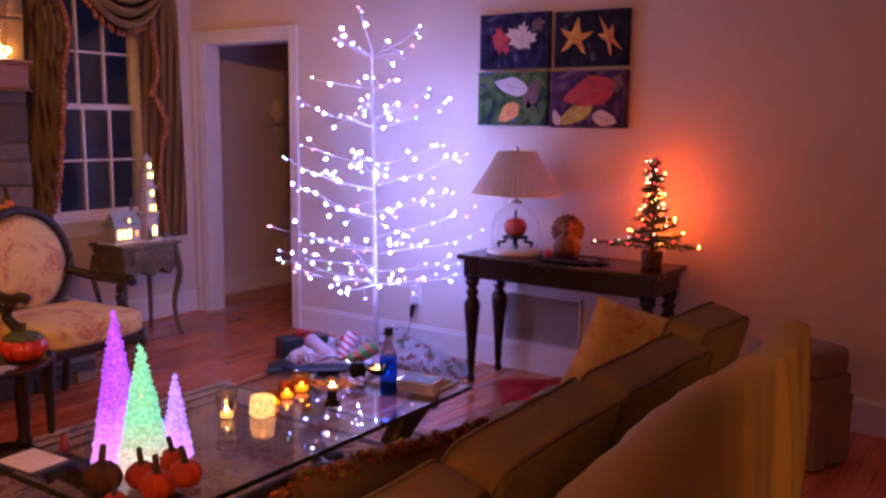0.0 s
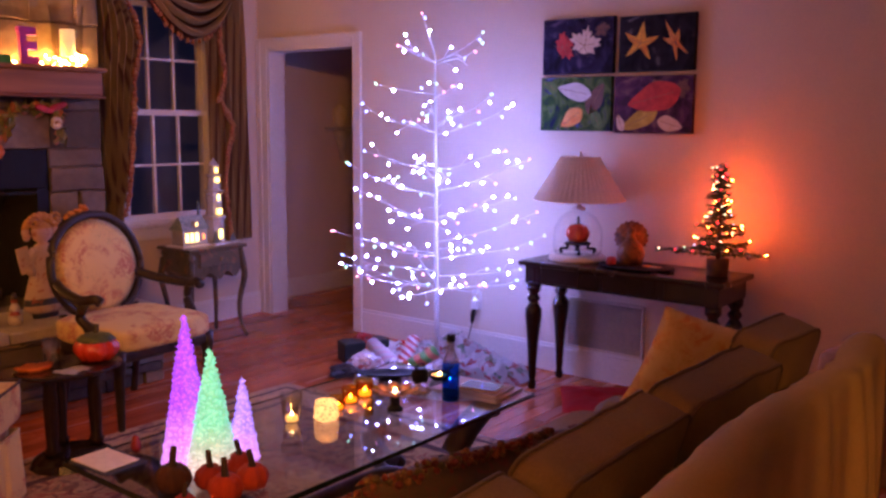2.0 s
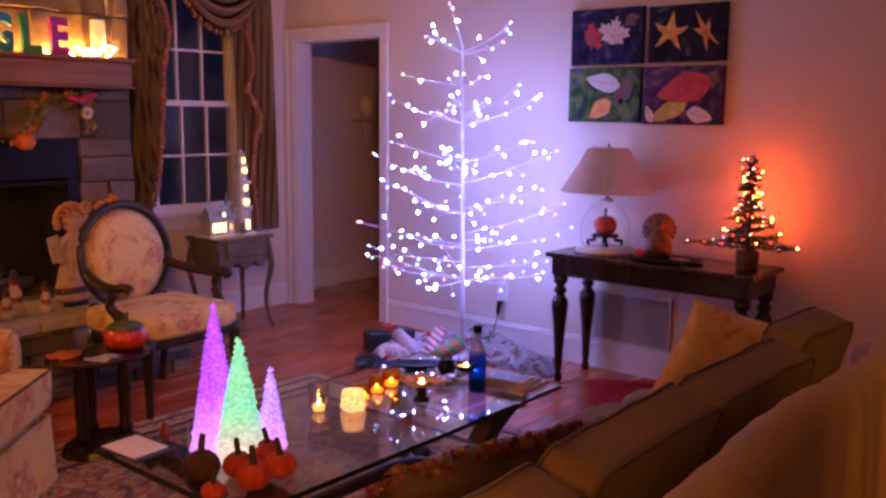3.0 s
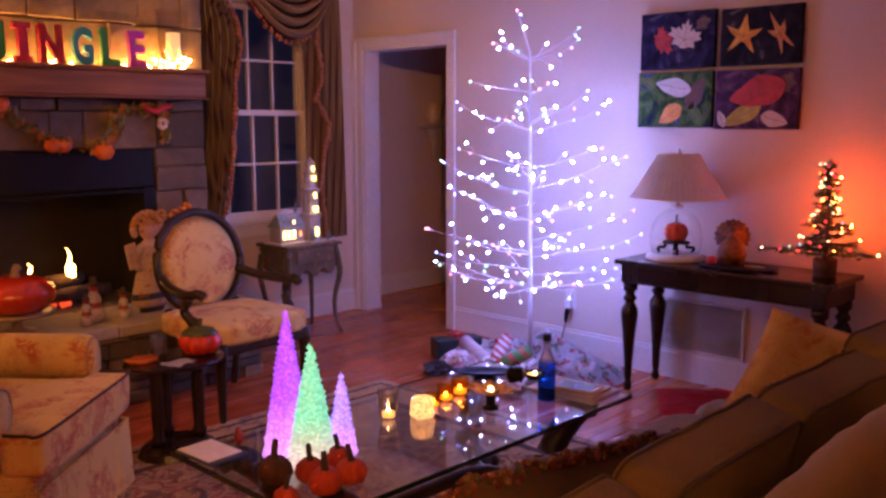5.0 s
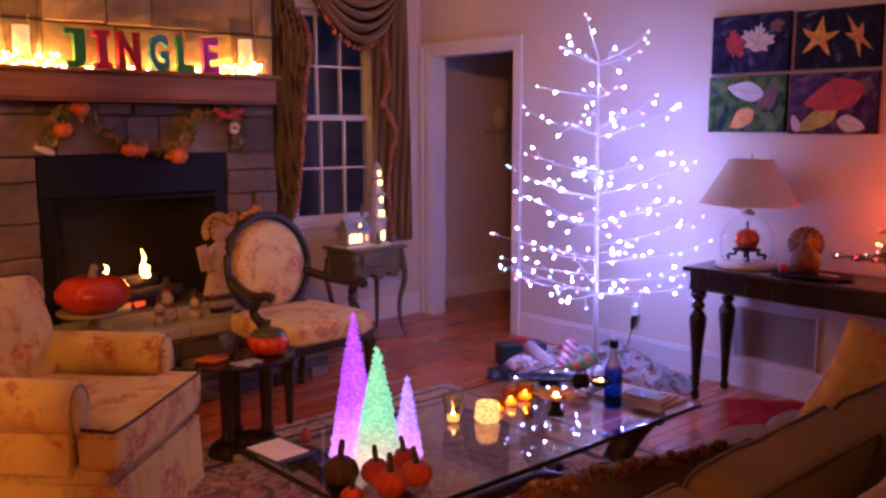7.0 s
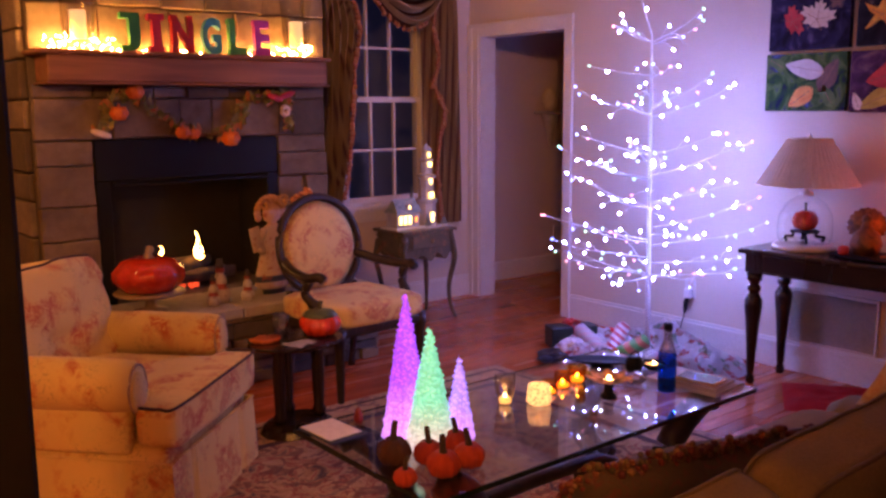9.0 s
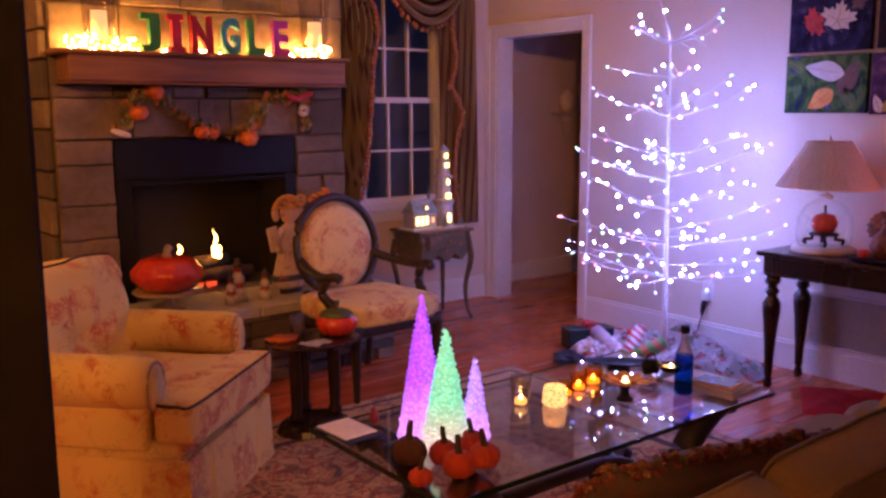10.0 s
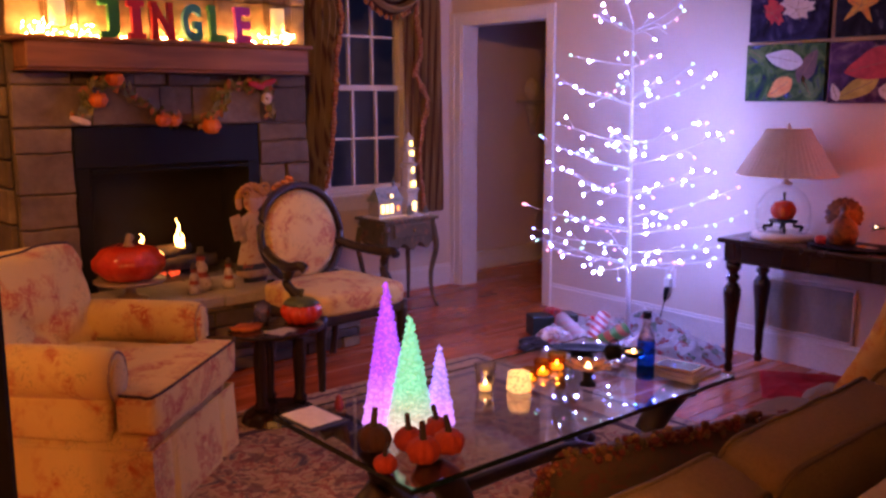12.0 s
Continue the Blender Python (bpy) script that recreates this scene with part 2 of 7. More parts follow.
def puffy(w, d, h, e=0.35, n=10, crown=0.0, wrinkle=0.0, seed=0, at=(0, 0, 0), bm=None):
    """Stuffed cushion: a rounded block, crowned on its broad faces."""
    bm = bm or bmesh.new()
    tmp = bmesh.new()
    bmesh.ops.create_cube(tmp, size=2)
    bmesh.ops.subdivide_edges(tmp, edges=tmp.edges, cuts=n, use_grid_fill=True)
    made = {}
    for v in tmp.verts:
        p = v.co
        q = Vector([math.copysign(math.sin(abs(c) * math.pi / 2) ** 1.0, c) for c in p])
        k = (abs(q.x) ** (2 / e) + abs(q.y) ** (2 / e) + abs(q.z) ** (2 / e)) ** (e / 2)
        q = q / k
        bulge = 1 + crown * (1 - q.x ** 2) * (1 - q.y ** 2)
        o = Vector((q.x * w / 2, q.y * d / 2, q.z * h / 2 * bulge))
        if wrinkle:
            o += wrinkle * noise.noise_vector(o * 6 + Vector((seed, seed * 2, 0)))
        made[v] = bm.verts.new(o + Vector(at))
    for f in tmp.faces:
        bm.faces.new([made[v] for v in f.verts])
    tmp.free()
    return bm


def moved(bm, m):
    bmesh.ops.transform(bm, matrix=m, verts=bm.verts)
    return bm


def box_cushion(w, d, h, crown, seed=0, rad=0.045, sag=0.004):
    """Boxed cushion in the xy plane: domed faces, straight sides, and its two welt lines."""
    n, out = 14, []
    for cx, cy, a0 in ((w / 2 - rad, d / 2 - rad, 0), (-w / 2 + rad, d / 2 - rad, 90), (-w / 2 + rad, -d / 2 + rad, 180), (w / 2 - rad, -d / 2 + rad, 270)):
        out += [Vector((cx + rad * math.cos(radians(a0 + 90 * k / 5)), cy + rad * math.sin(radians(a0 + 90 * k / 5)), 0)) for k in range(6)]
    loop = []
    for a, b in zip(out, out[1:] + out[:1]):
        m = max(1, int((b - a).length / 0.04))
        loop += [a.lerp(b, k / m) for k in range(m)]
    bm, rings = bmesh.new(), []
    prof = [(k / n, h / 2 + crown * (1 - (k / n) ** 2.2)) for k in range(1, n + 1)]
    prof += [(1.012, h * 0.30), (1.018, 0.0), (1.012, -h * 0.30)] + [(s, -z) for s, z in prof[::-1]]
    for s, z in prof:
        ring = []
        for p in loop:
            q = Vector((p.x * s, p.y * s, z))
            q += (sag + 0.012 * max(0, 1 - s)) * noise.noise_vector(q * 7 + Vector((seed, 0, seed)))
            ring.append(bm.verts.new(q))
        rings.append(ring)
    k2 = len(loop)
    for a, b in zip(rings, rings[1:]):
        for k in range(k2):
            bm.faces.new((a[k], a[(k + 1) % k2], b[(k + 1) % k2], b[k]))
    welts = [[v.co.copy() for v in rings[i]] + [rings[i][0].co.copy()] for i in (n - 1, len(rings) - n)]
    bm.faces.new(rings[0][::-1])
    bm.faces.new(rings[-1])
    return bm, welts


def knife_pillow(w, d, h, seed=0, bm=None, n=18):
    """Knife-edged pillow with pointed corners and slightly hollow sides."""
    bm, rows = bm or bmesh.new(), []
    for sgn in (1, -1):
        g = []
        for j in range(n + 1):
            row = []
            for i in range(n + 1):
                u, v = 2 * i / n - 1, 2 * j / n - 1
                p = Vector((w / 2 * u * (1 - 0.07 * (1 - v * v)), d / 2 * v * (1 - 0.07 * (1 - u * u)), sgn * h / 2 * ((1 - u * u) * (1 - v * v)) ** 0.42))
                p += 0.010 * ((1 - u * u) * (1 - v * v)) ** 0.3 * noise.noise_vector(p * 9 + Vector((seed, sgn, 0)))
                row.append(bm.verts.new(p))
            g.append(row)
        for j in range(n):
            for i in range(n):
                bm.faces.new((g[j][i], g[j][i + 1], g[j + 1][i + 1], g[j + 1][i]))
        rows.append(g)
    bmesh.ops.remove_doubles(bm, verts=bm.verts, dist=0.0008)
    return bm

# ---- the room ----
X_E, Y_N, X_W, Y_S, CEIL = 4.64, 5.40, -1.3, -1.7, 2.74
DOOR0, DOOR1, DOORTOP = 4.39, 5.29, 2.01
WIN0, WIN1, WINB, WINT = 3.475, 4.215, 0.78, 2.304
TH = 0.14


def setting(name, bm, mat, label, category):
    return tagged(part(name, bm, mat, None), label, category, "", "structure")


# walls, butted end to end
bm = bmesh.new()
box(bm, X_E, X_E + TH, Y_S, DOOR0, 0, CEIL)
box(bm, X_E, X_E + TH, DOOR1, Y_N, 0, CEIL)
box(bm, X_E, X_E + TH, DOOR0, DOOR1, DOORTOP, CEIL)
setting("wall_east", bm, M_WALL, "plain beige painted wall with a doorway", "wall")
bm = bmesh.new()
box(bm, X_W, WIN0, Y_N, Y_N + TH, 0, CEIL)
box(bm, WIN1, X_E + TH, Y_N, Y_N + TH, 0, CEIL)
box(bm, WIN0, WIN1, Y_N, Y_N + TH, 0, WINB)
box(bm, WIN0, WIN1, Y_N, Y_N + TH, WINT, CEIL)
setting("wall_north", bm, M_WALL, "plain beige painted wall with a sash window", "wall")
setting("wall_west", boxed(X_W - TH, X_W, Y_S, Y_N + TH, 0, CEIL), M_WALL, "plain beige painted wall", "wall")
setting("wall_south", boxed(X_W - TH, X_E + TH, Y_S - TH, Y_S, 0, CEIL), M_WALL, "plain beige painted wall", "wall")
setting("ceiling", boxed(X_W - TH, 7.2, Y_S - TH, 6.4, CEIL, CEIL + 0.1), M_CEIL, "plain white ceiling", "ceiling")
# hall behind the doorway
setting("wall_hall_north", boxed(X_E + 0.01, 7.0, 5.68, 5.78, 0, CEIL), M_HALL, "plain wall of the unlit hall", "wall")
setting("wall_hall_east", boxed(7.0, 7.1, 2.4, 5.78, 0, CEIL), M_HALL, "plain end wall of the unlit hall", "wall")
setting("wall_hall_south", boxed(X_E + TH, 7.0, 2.3, 2.4, 0, CEIL), M_HALL, "plain wall of the unlit hall", "wall")
setting("baseboard_hall", boxed(X_E + TH, 7.0, 5.662, 5.68, 0, 0.16, 0.004), M_TRIM, "white painted baseboard in the hall", "baseboard")


def baseboard(name, x0, x1, y0, y1, nx, ny):
    """Board with a cap bead, standing out from the wall along (nx, ny)."""
    bm = bmesh.new()
    for out, za, zb in ((0.014, 0, 0.135), (0.020, 0.135, 0.15), (0.010, 0.15, 0.168)):
        box(bm, min(x0, x0 + nx * out), max(x1, x1 + nx * out), min(y0, y0 + ny * out), max(y1, y1 + ny * out), za, zb)
    setting(name, bm, M_TRIM, "white painted baseboard with a moulded cap", "baseboard")


baseboard("baseboard_east", X_E, X_E, Y_S, DOOR0 - 0.072, -1, 0)
baseboard("baseboard_north", 3.05, X_E - 0.03, Y_N, Y_N, 0, -1)
baseboard("baseboard_west", X_W, X_W, Y_S, Y_N, 1, 0)

# doorway: jambs and casing
bm = bmesh.new()
box(bm, X_E - 0.006, X_E + TH + 0.006, DOOR0, DOOR0 + 0.02, 0, DOORTOP)
box(bm, X_E - 0.006, X_E + TH + 0.006, DOOR1 - 0.02, DOOR1, 0, DOORTOP)
box(bm, X_E - 0.006, X_E + TH + 0.006, DOOR0 + 0.02, DOOR1 - 0.02, DOORTOP - 0.02, DOORTOP)
for a, b in ((DOOR0 - 0.075, DOOR0 + 0.004), (DOOR1 - 0.004, Y_N - 0.006)):
    box(bm, X_E - 0.018, X_E - 0.0065, a, b, 0, DOORTOP + 0.07, 0.003)
    box(bm, X_E - 0.028, X_E - 0.0185, a + (0 if a < DOOR0 else 0.06), a + 0.022 if a < DOOR0 else b, 0, DOORTOP + 0.07, 0.003)
box(bm, X_E - 0.018, X_E - 0.0065, DOOR0 + 0.0045, DOOR1 - 0.0045, DOORTOP - 0.004, DOORTOP + 0.07, 0.003)
box(bm, X_E - 0.030, X_E - 0.0185, DOOR0 - 0.08, Y_N - 0.003, DOORTOP + 0.05, DOORTOP + 0.075, 0.003)
setting("door_1", bm, M_TRIM, "open doorway with a white painted moulded casing", "doorway")

# window: frame, two sashes with six panes each
M_PANE = thin_glass("window_glass", (0.9, 0.93, 1.0))
M_NIGHT = glow("night_sky", (0.12, 0.13, 0.34), 0.03)
win = thing("window_1", Matrix.Translation((0, Y_N, 0)), "white double-hung sash window with small panes", "window", "", "structure")
bm = bmesh.new()
box(bm, WIN0, WIN0 + 0.03, 0.0, TH, WINB, WINT)
box(bm, WIN1 - 0.03, WIN1, 0.0, TH, WINB, WINT)
box(bm, WIN0 + 0.03, WIN1 - 0.03, 0.0, TH, WINT - 0.03, WINT)
for a, b in ((WIN0 - 0.085, WIN0 - 0.0005), (WIN1 + 0.0005, WIN1 + 0.085)):
    box(bm, a, b, -0.02, -0.0005, WINB, WINT + 0.09, 0.003)
box(bm, WIN0, WIN1, -0.02, -0.0005, WINT + 0.0005, WINT + 0.09, 0.003)
part("window_frame", bm, M_TRIM, win)
bm = bmesh.new()
box(bm, WIN0 - 0.1, WIN1 + 0.1, -0.05, -0.0005, WINB - 0.03, WINB, 0.004)
box(bm, WIN0 + 0.03, WIN1 - 0.03, 0.0, TH, WINB - 0.002, WINB + 0.012)
box(bm, WIN0 - 0.08, WIN1 + 0.08, -0.018, -0.0005, WINB - 0.12, WINB - 0.031, 0.003)
part("window_sill", bm, M_TRIM, win)
RAIL = 1.527
for name, z0, z1, y in (("lower_sash", WINB + 0.012, RAIL + 0.018, 0.035), ("upper_sash", RAIL - 0.018, WINT - 0.03, 0.075)):
    bm = bmesh.new()
    x0, x1 = WIN0 + 0.03, WIN1 - 0.03
    box(bm, x0, x0 + 0.035, y, y + 0.035, z0, z1)
    box(bm, x1 - 0.035, x1, y, y + 0.035, z0, z1)
    box(bm, x0 + 0.035, x1 - 0.035, y, y + 0.035, z0, z0 + 0.04)
    box(bm, x0 + 0.035, x1 - 0.035, y, y + 0.035, z1 - 0.036, z1)
    xs = [x0 + 0.035 + k * (x1 - x0 - 0.07) / 3 for k in range(4)]
    zs = [z0 + 0.04, (z0 + z1) / 2, z1 - 0.036]
    for x in xs[1:3]:
        box(bm, x - 0.008, x + 0.008, y + 0.004, y + 0.031, zs[0], zs[2])
    for k in range(3):
        box(bm, xs[k] + (0.008 if k else 0), xs[k + 1] - (0.008 if k < 2 else 0), y + 0.004, y + 0.031, zs[1] - 0.008, zs[1] + 0.008)
    sash = part(name, bm, M_TRIM, win)
    for i in range(3):
        for j in range(2):
            pane = part("pane", boxed(xs[i] + 0.004, xs[i + 1] - 0.004, y + 0.015, y + 0.019, zs[j] + 0.004, zs[j + 1] - 0.004), M_PANE, sash)
            pane.visible_shadow = False
setting("backdrop", boxed(1.5, 6.2, 7.5, 7.52, -0.5, 3.2), M_NIGHT, "dark bluish night outside the window", "night sky")

# subfloor; the boards lie on it, last in the file
floor = setting("floor", boxed(X_W - TH, 7.2, Y_S - TH, 6.4, -0.12, -0.006), M_DARKWOOD, "reddish-brown varnished strip oak floor", "floor")

# near post of the opening in which the camera stands
bm = boxed(0.215, 0.324, 1.14, 1.25, 0, CEIL, 0.006)
setting("column", bm, M_POST, "dark varnished wooden post of an opening", "post")
# unseen panel added beside the camera; it shades the sofa, its gap lights one end
bm = boxed(0.33, 0.43, -0.43, 0.01, 0, CEIL)
box(bm, 0.33, 0.43, -0.659, -0.431, 2.0, CEIL)
box(bm, 0.33, 0.43, Y_S, -0.66, 0, CEIL)
setting("light_blocker", bm, M_WALL, "unseen added panel with a gap, shading the sofa", "wall")

# ---- fireplace ----
FY, FX0, FX1 = 4.85, 1.31, 3.0
OX0, OX1, OZ0, OZ1 = 1.60, 2.665, 0.43, 1.31
fire = thing("fireplace", Matrix.Translation((0, 0, 0)), "floor-to-ceiling field-stone fireplace with a raised hearth", "fireplace", "", "structure")
for x0, x1, z0, z1 in ((FX0, OX0, 0, CEIL - 0.002), (OX1, FX1, 0, CEIL - 0.002), (OX0, OX1, OZ1, CEIL - 0.002), (OX0, OX1, 0, OZ0 - 0.004)):
    part("masonry", boxed(x0, x1, FY + 0.03, Y_N - 0.002, z0, z1), M_MORTAR, fire)
# black surround and firebox
for b in ((OX0, OX1, FY + 0.005, FY + 0.035, OZ1 - 0.215, OZ1), (OX0, OX0 + 0.075, FY + 0.005, FY + 0.035, OZ0, OZ1 - 0.2155), (OX1 - 0.075, OX1, FY + 0.005, FY + 0.035, OZ0, OZ1 - 0.2155), (OX0 + 0.08, OX1 - 0.08, FY - 0.012, FY + 0.004, OZ1 - 0.245, OZ1 - 0.225)):
    part("surround_panel", boxed(*b, 0.004), M_BLACK, fire, "black metal firebox surround")
for b in ((OX0 + 0.02, OX1 - 0.02, Y_N - 0.06, Y_N - 0.004, OZ0, OZ1 - 0.1), (OX0 + 0.001, OX0 + 0.02, FY + 0.036, Y_N - 0.004, OZ0, OZ1 - 0.1), (OX1 - 0.02, OX1 - 0.001, FY + 0.036, Y_N - 0.004, OZ0, OZ1 - 0.1), (OX0 + 0.001, OX1 - 0.001, FY + 0.036, Y_N - 0.061, OZ1 - 0.1, OZ1 - 0.002)):
    part("firebox_panel", boxed(*b), M_SOOT, fire, "sooty brown firebox lining")
M_LOG = surface("charred_log", (0.02, 0.014, 0.010), (0.09, 0.05, 0.03), 14, 0.95, 0, 0.6, 40)
for k, (x, y, z, a, ln) in enumerate(((2.10, 5.03, 0.50, 5, 0.55), (2.16, 5.10, 0.50, -8, 0.6), (2.12, 5.06, 0.575, 20, 0.42))):
    v = Vector((math.cos(radians(a)), math.sin(radians(a)), 0)) * ln / 2
    c = Vector((x, y, z))
    part("log", tube([c - v, c - v * 0.4, c + v * 0.3, c + v], [0.038, 0.044, 0.041, 0.036], 9), M_LOG, fire, "charred gas log", True)
M_FLAME = glow("flame", (1.0, 0.42, 0.10), 28)
for x, y, z, h in ((2.20, 5.0, 0.61, 0.16), (2.232, 5.02, 0.60, 0.08), (1.985, 5.0, 0.615, 0.09)):
    bm = tube(curve_pts([(x, y, z), (x - 0.008, y, z + h * 0.35), (x + 0.006, y, z + h * 0.7), (x - 0.012, y, z + h)], 5), [0.011, 0.015, 0.017, 0.016, 0.014, 0.013, 0.011, 0.010, 0.009, 0.008, 0.006, 0.005, 0.004, 0.003, 0.002, 0.0008], 7)
    part("flame", bm, M_FLAME, fire, "small yellow gas flame", True)
M_EMBER = glow("ember", (1.0, 0.10, 0.03), 0.8)
bm = bmesh.new()
for k in range(14):
    c = Vector((2.05 + random.uniform(-0.16, 0.2), 4.97 + random.uniform(-0.02, 0.06), 0.455))
    s = random.uniform(0.006, 0.014)
    box(bm, c.x - s, c.x + s, c.y - s, c.y + s, c.z - s, c.z + s, s * 0.4)
part("embers", bm, M_EMBER, fire, "glowing red embers")

# hearth
HY, HZ = 4.37, 0.43
M_SLAB = surface("hearth_slab", (0.34, 0.29, 0.22), (0.46, 0.4, 0.31), 5, 0.8, 0, 0.4, 45)
bm = bmesh.new()
xs = [1.12, 1.62, 2.16, 2.62, 3.08]
for a, b in zip(xs, xs[1:]):
    part("hearth_slab", boxed(a + 0.003, b - 0.003, HY - 0.02, FY + 0.028, HZ - 0.06, HZ, 0.008), M_SLAB, fire, "flat buff hearth stone")
part("hearth_core", boxed(1.17, 3.03, HY + 0.03, FY + 0.029, 0, HZ - 0.062), M_MORTAR, fire)

# mantel shelf
mantel = thing("mantel_shelf", Matrix.Translation((0, 0, 0)), "thick rustic wooden mantel shelf on the stone", "mantel", "", "structure")
bm = boxed(1.345, 2.905, 4.66, FY + 0.028, 1.602, 1.735, 0.012, 2)
part("beam", bm, M_MANTEL, mantel)
part("top_board", boxed(1.29, 2.925, 4.645, FY + 0.028, 1.7355, 1.757, 0.005), M_MANTEL, mantel)
part("bead", boxed(1.335, 2.915, 4.652, FY + 0.028, 1.592, 1.6015, 0.003), M_MANTEL, mantel)

# face stones: rows of blocks with recessed joints, round the opening
def stone_rows(x0, x1, z0, z1, rows, seed, wmin, wmax):
    rnd = random.Random(seed)
    zs = [z0]
    while zs[-1] < z1 - 0.05:
        zs.append(min(z1, zs[-1] + rnd.uniform(*rows)))
    if zs[-1] < z1:
        zs[-1] = z1
    for a, b in zip(zs, zs[1:]):
        x = x0
        while x < x1 - 0.01:
            w = rnd.uniform(wmin, wmax)
            if x1 - x - w < 0.12:
                w = x1 - x
            yield x, min(x + w, x1), a, b, rnd
            x += w


def stone_piece(x0, x1, z0, z1, yf, depth, rnd, name="stone"):
    bm = bmesh.new()
    j = 0.003
    out = rnd.uniform(-0.012, 0.016)
    box(bm, x0 + j, x1 - j, yf - out, yf + depth, z0 + j, z1 - j, 0.008, 2)
    if x1 - x0 > 0.1 and z1 - z0 > 0.1:
        bmesh.ops.subdivide_edges(bm, edges=[e for e in bm.edges if e.calc_length() > 0.08], cuts=3, use_grid_fill=True)
    for v in bm.verts:
        v.co += 0.007 * noise.noise_vector(v.co * 9) + 0.004 * noise.noise_vector(v.co * 31)
    part(name, bm, M_STONE, fire)


for x0, x1, z0, z1, sd in ((FX0, OX0 - 0.004, HZ + 0.004, OZ1, 3), (OX1 + 0.004, FX1, HZ + 0.004, OZ1, 4), (FX0, FX1, OZ1 + 0.004, 1.59, 5), (FX0, FX1, 1.765, CEIL - 0.01, 6)):
    for a, b, c, d, rnd in stone_rows(x0, x1, z0, z1, (0.13, 0.26), sd, 0.18 if sd > 4 else 0.15, 0.44 if sd > 4 else 0.28):
        stone_piece(a, b, c, d, FY, 0.028, rnd)
rnd = random.Random(11)
z = 0.0
while z < HZ - 0.07:
    h = min(rnd.uniform(0.05, 0.09), HZ - 0.064 - z)
    x = 1.17
    while x < 3.03:
        w = min(rnd.uniform(0.16, 0.4), 3.03 - x)
        stone_piece(x, x + w, z, z + h, HY, 0.029, rnd)
        x += w + 0.001
    z += h
# corner stones of the left return
z = 0.0
while z < CEIL - 0.1:
    h = rnd.uniform(0.13, 0.22)
    bm = boxed(FX0 - 0.03 - rnd.uniform(0, 0.012), FX0 - 0.001, FY + 0.03, Y_N - 0.003, z + 0.005, min(z + h, CEIL - 0.005) - 0.005, 0.01, 2)
    part("stone", bm, M_STONE, fire)
    z += h

# ---- glass coffee table ----
TX0, TX1, TY0, TY1, TZ = 1.46, 3.01, 1.86, 2.60, 0.42
ct = thing("coffee_table", Matrix.Translation(((TX0 + TX1) / 2, (TY0 + TY1) / 2, 0)), "glass-topped coffee table on carved dark scroll legs", "coffee table")
hx, hy = (TX1 - TX0) / 2, (TY1 - TY0) / 2
top = part("glass_top", boxed(-hx + 0.004, hx - 0.004, -hy + 0.004, hy - 0.004, TZ - 0.014, TZ, 0.002), M_TABLEGLASS, ct, "thick clear glass top")
bm = bmesh.new()
box(bm, -hx, hx, -hy, -hy + 0.0035, TZ - 0.015, TZ + 0.001)
box(bm, -hx, hx, hy - 0.0035, hy, TZ - 0.015, TZ + 0.001)
box(bm, -hx, -hx + 0.0035, -hy + 0.0036, hy - 0.0036, TZ - 0.015, TZ + 0.001)
box(bm, hx - 0.0035, hx, -hy + 0.0036, hy - 0.0036, TZ - 0.015, TZ + 0.001)
part("glass_edge", bm, M_GLASSEDGE, top, "dark green polished glass edge")
M_SCROLL = wood("scroll_leg", (0.014, 0.008, 0.006), (0.036, 0.018, 0.011), 0.35, 2, 30)
for sx in (-1, 1):
    for sy in (-1, 1):
        c = Vector((sx * (hx - 0.30), sy * (hy - 0.17), 0))
        pts = curve_pts([c + Vector((sx * 0.17, sy * 0.05, 0.03)), c + Vector((sx * 0.08, sy * 0.03, 0.06)), c + Vector((-sx * 0.02, 0, 0.16)), c + Vector((sx * 0.03, sy * 0.02, 0.29)), c + Vector((sx * 0.13, sy * 0.05, 0.375)), c + Vector((sx * 0.19, sy * 0.06, 0.36))], 6)
        rr = [0.03 + 0.022 * math.sin(math.pi * k / (len(pts) - 1)) for k in range(len(pts))]
        bm = tube(pts, rr, 10)
        lathe([(0.0, 0.0), (0.045, 0.004), (0.05, 0.03), (0.03, 0.05), (0.0, 0.052)], 12, bm, c + Vector((sx * 0.17, sy * 0.05, 0)))
        lathe([(0.0, 0.355), (0.035, 0.36), (0.04, 0.40), (0.0, 0.405)], 12, bm, c + Vector((sx * 0.14, sy * 0.05, 0)))
        part("leg", bm, M_SCROLL, ct, "carved dark scroll leg", True)
for sx in (-1, 1):
    x = sx * (hx - 0.31)
    part("stretcher", tube(curve_pts([(x, -hy + 0.17, 0.17), (x - sx * 0.06, -0.1, 0.10), (x - sx * 0.06, 0.1, 0.10), (x, hy - 0.17, 0.17)], 6), 0.026, 9), M_SCROLL, ct, "", True)
part("stretcher", tube(curve_pts([(-hx + 0.37, 0, 0.11), (-0.25, 0.0, 0.15), (0.25, 0.0, 0.15), (hx - 0.37, 0, 0.11)], 6), 0.026, 9), M_SCROLL, ct, "", True)

# ---- sofa, seen from behind its back ----
sofa = thing("sofa", Matrix.Translation((1.9, 1.0, 0)), "olive-tan upholstered sofa with loose back cushions and a draped back", "sofa")
SL = 0.93
part("base", puffy(1.96, 0.84, 0.26, 0.2, 8, at=(0, 0.07, 0.23)), M_SOFA, sofa, "", True)
for k in range(3):
    part("seat_cushion", puffy(0.56, 0.66, 0.17, 0.3, 8, 0.12, 0.006, k, at=(-0.58 + k * 0.58, 0.20, 0.43)), M_SOFA, sofa, "", True)
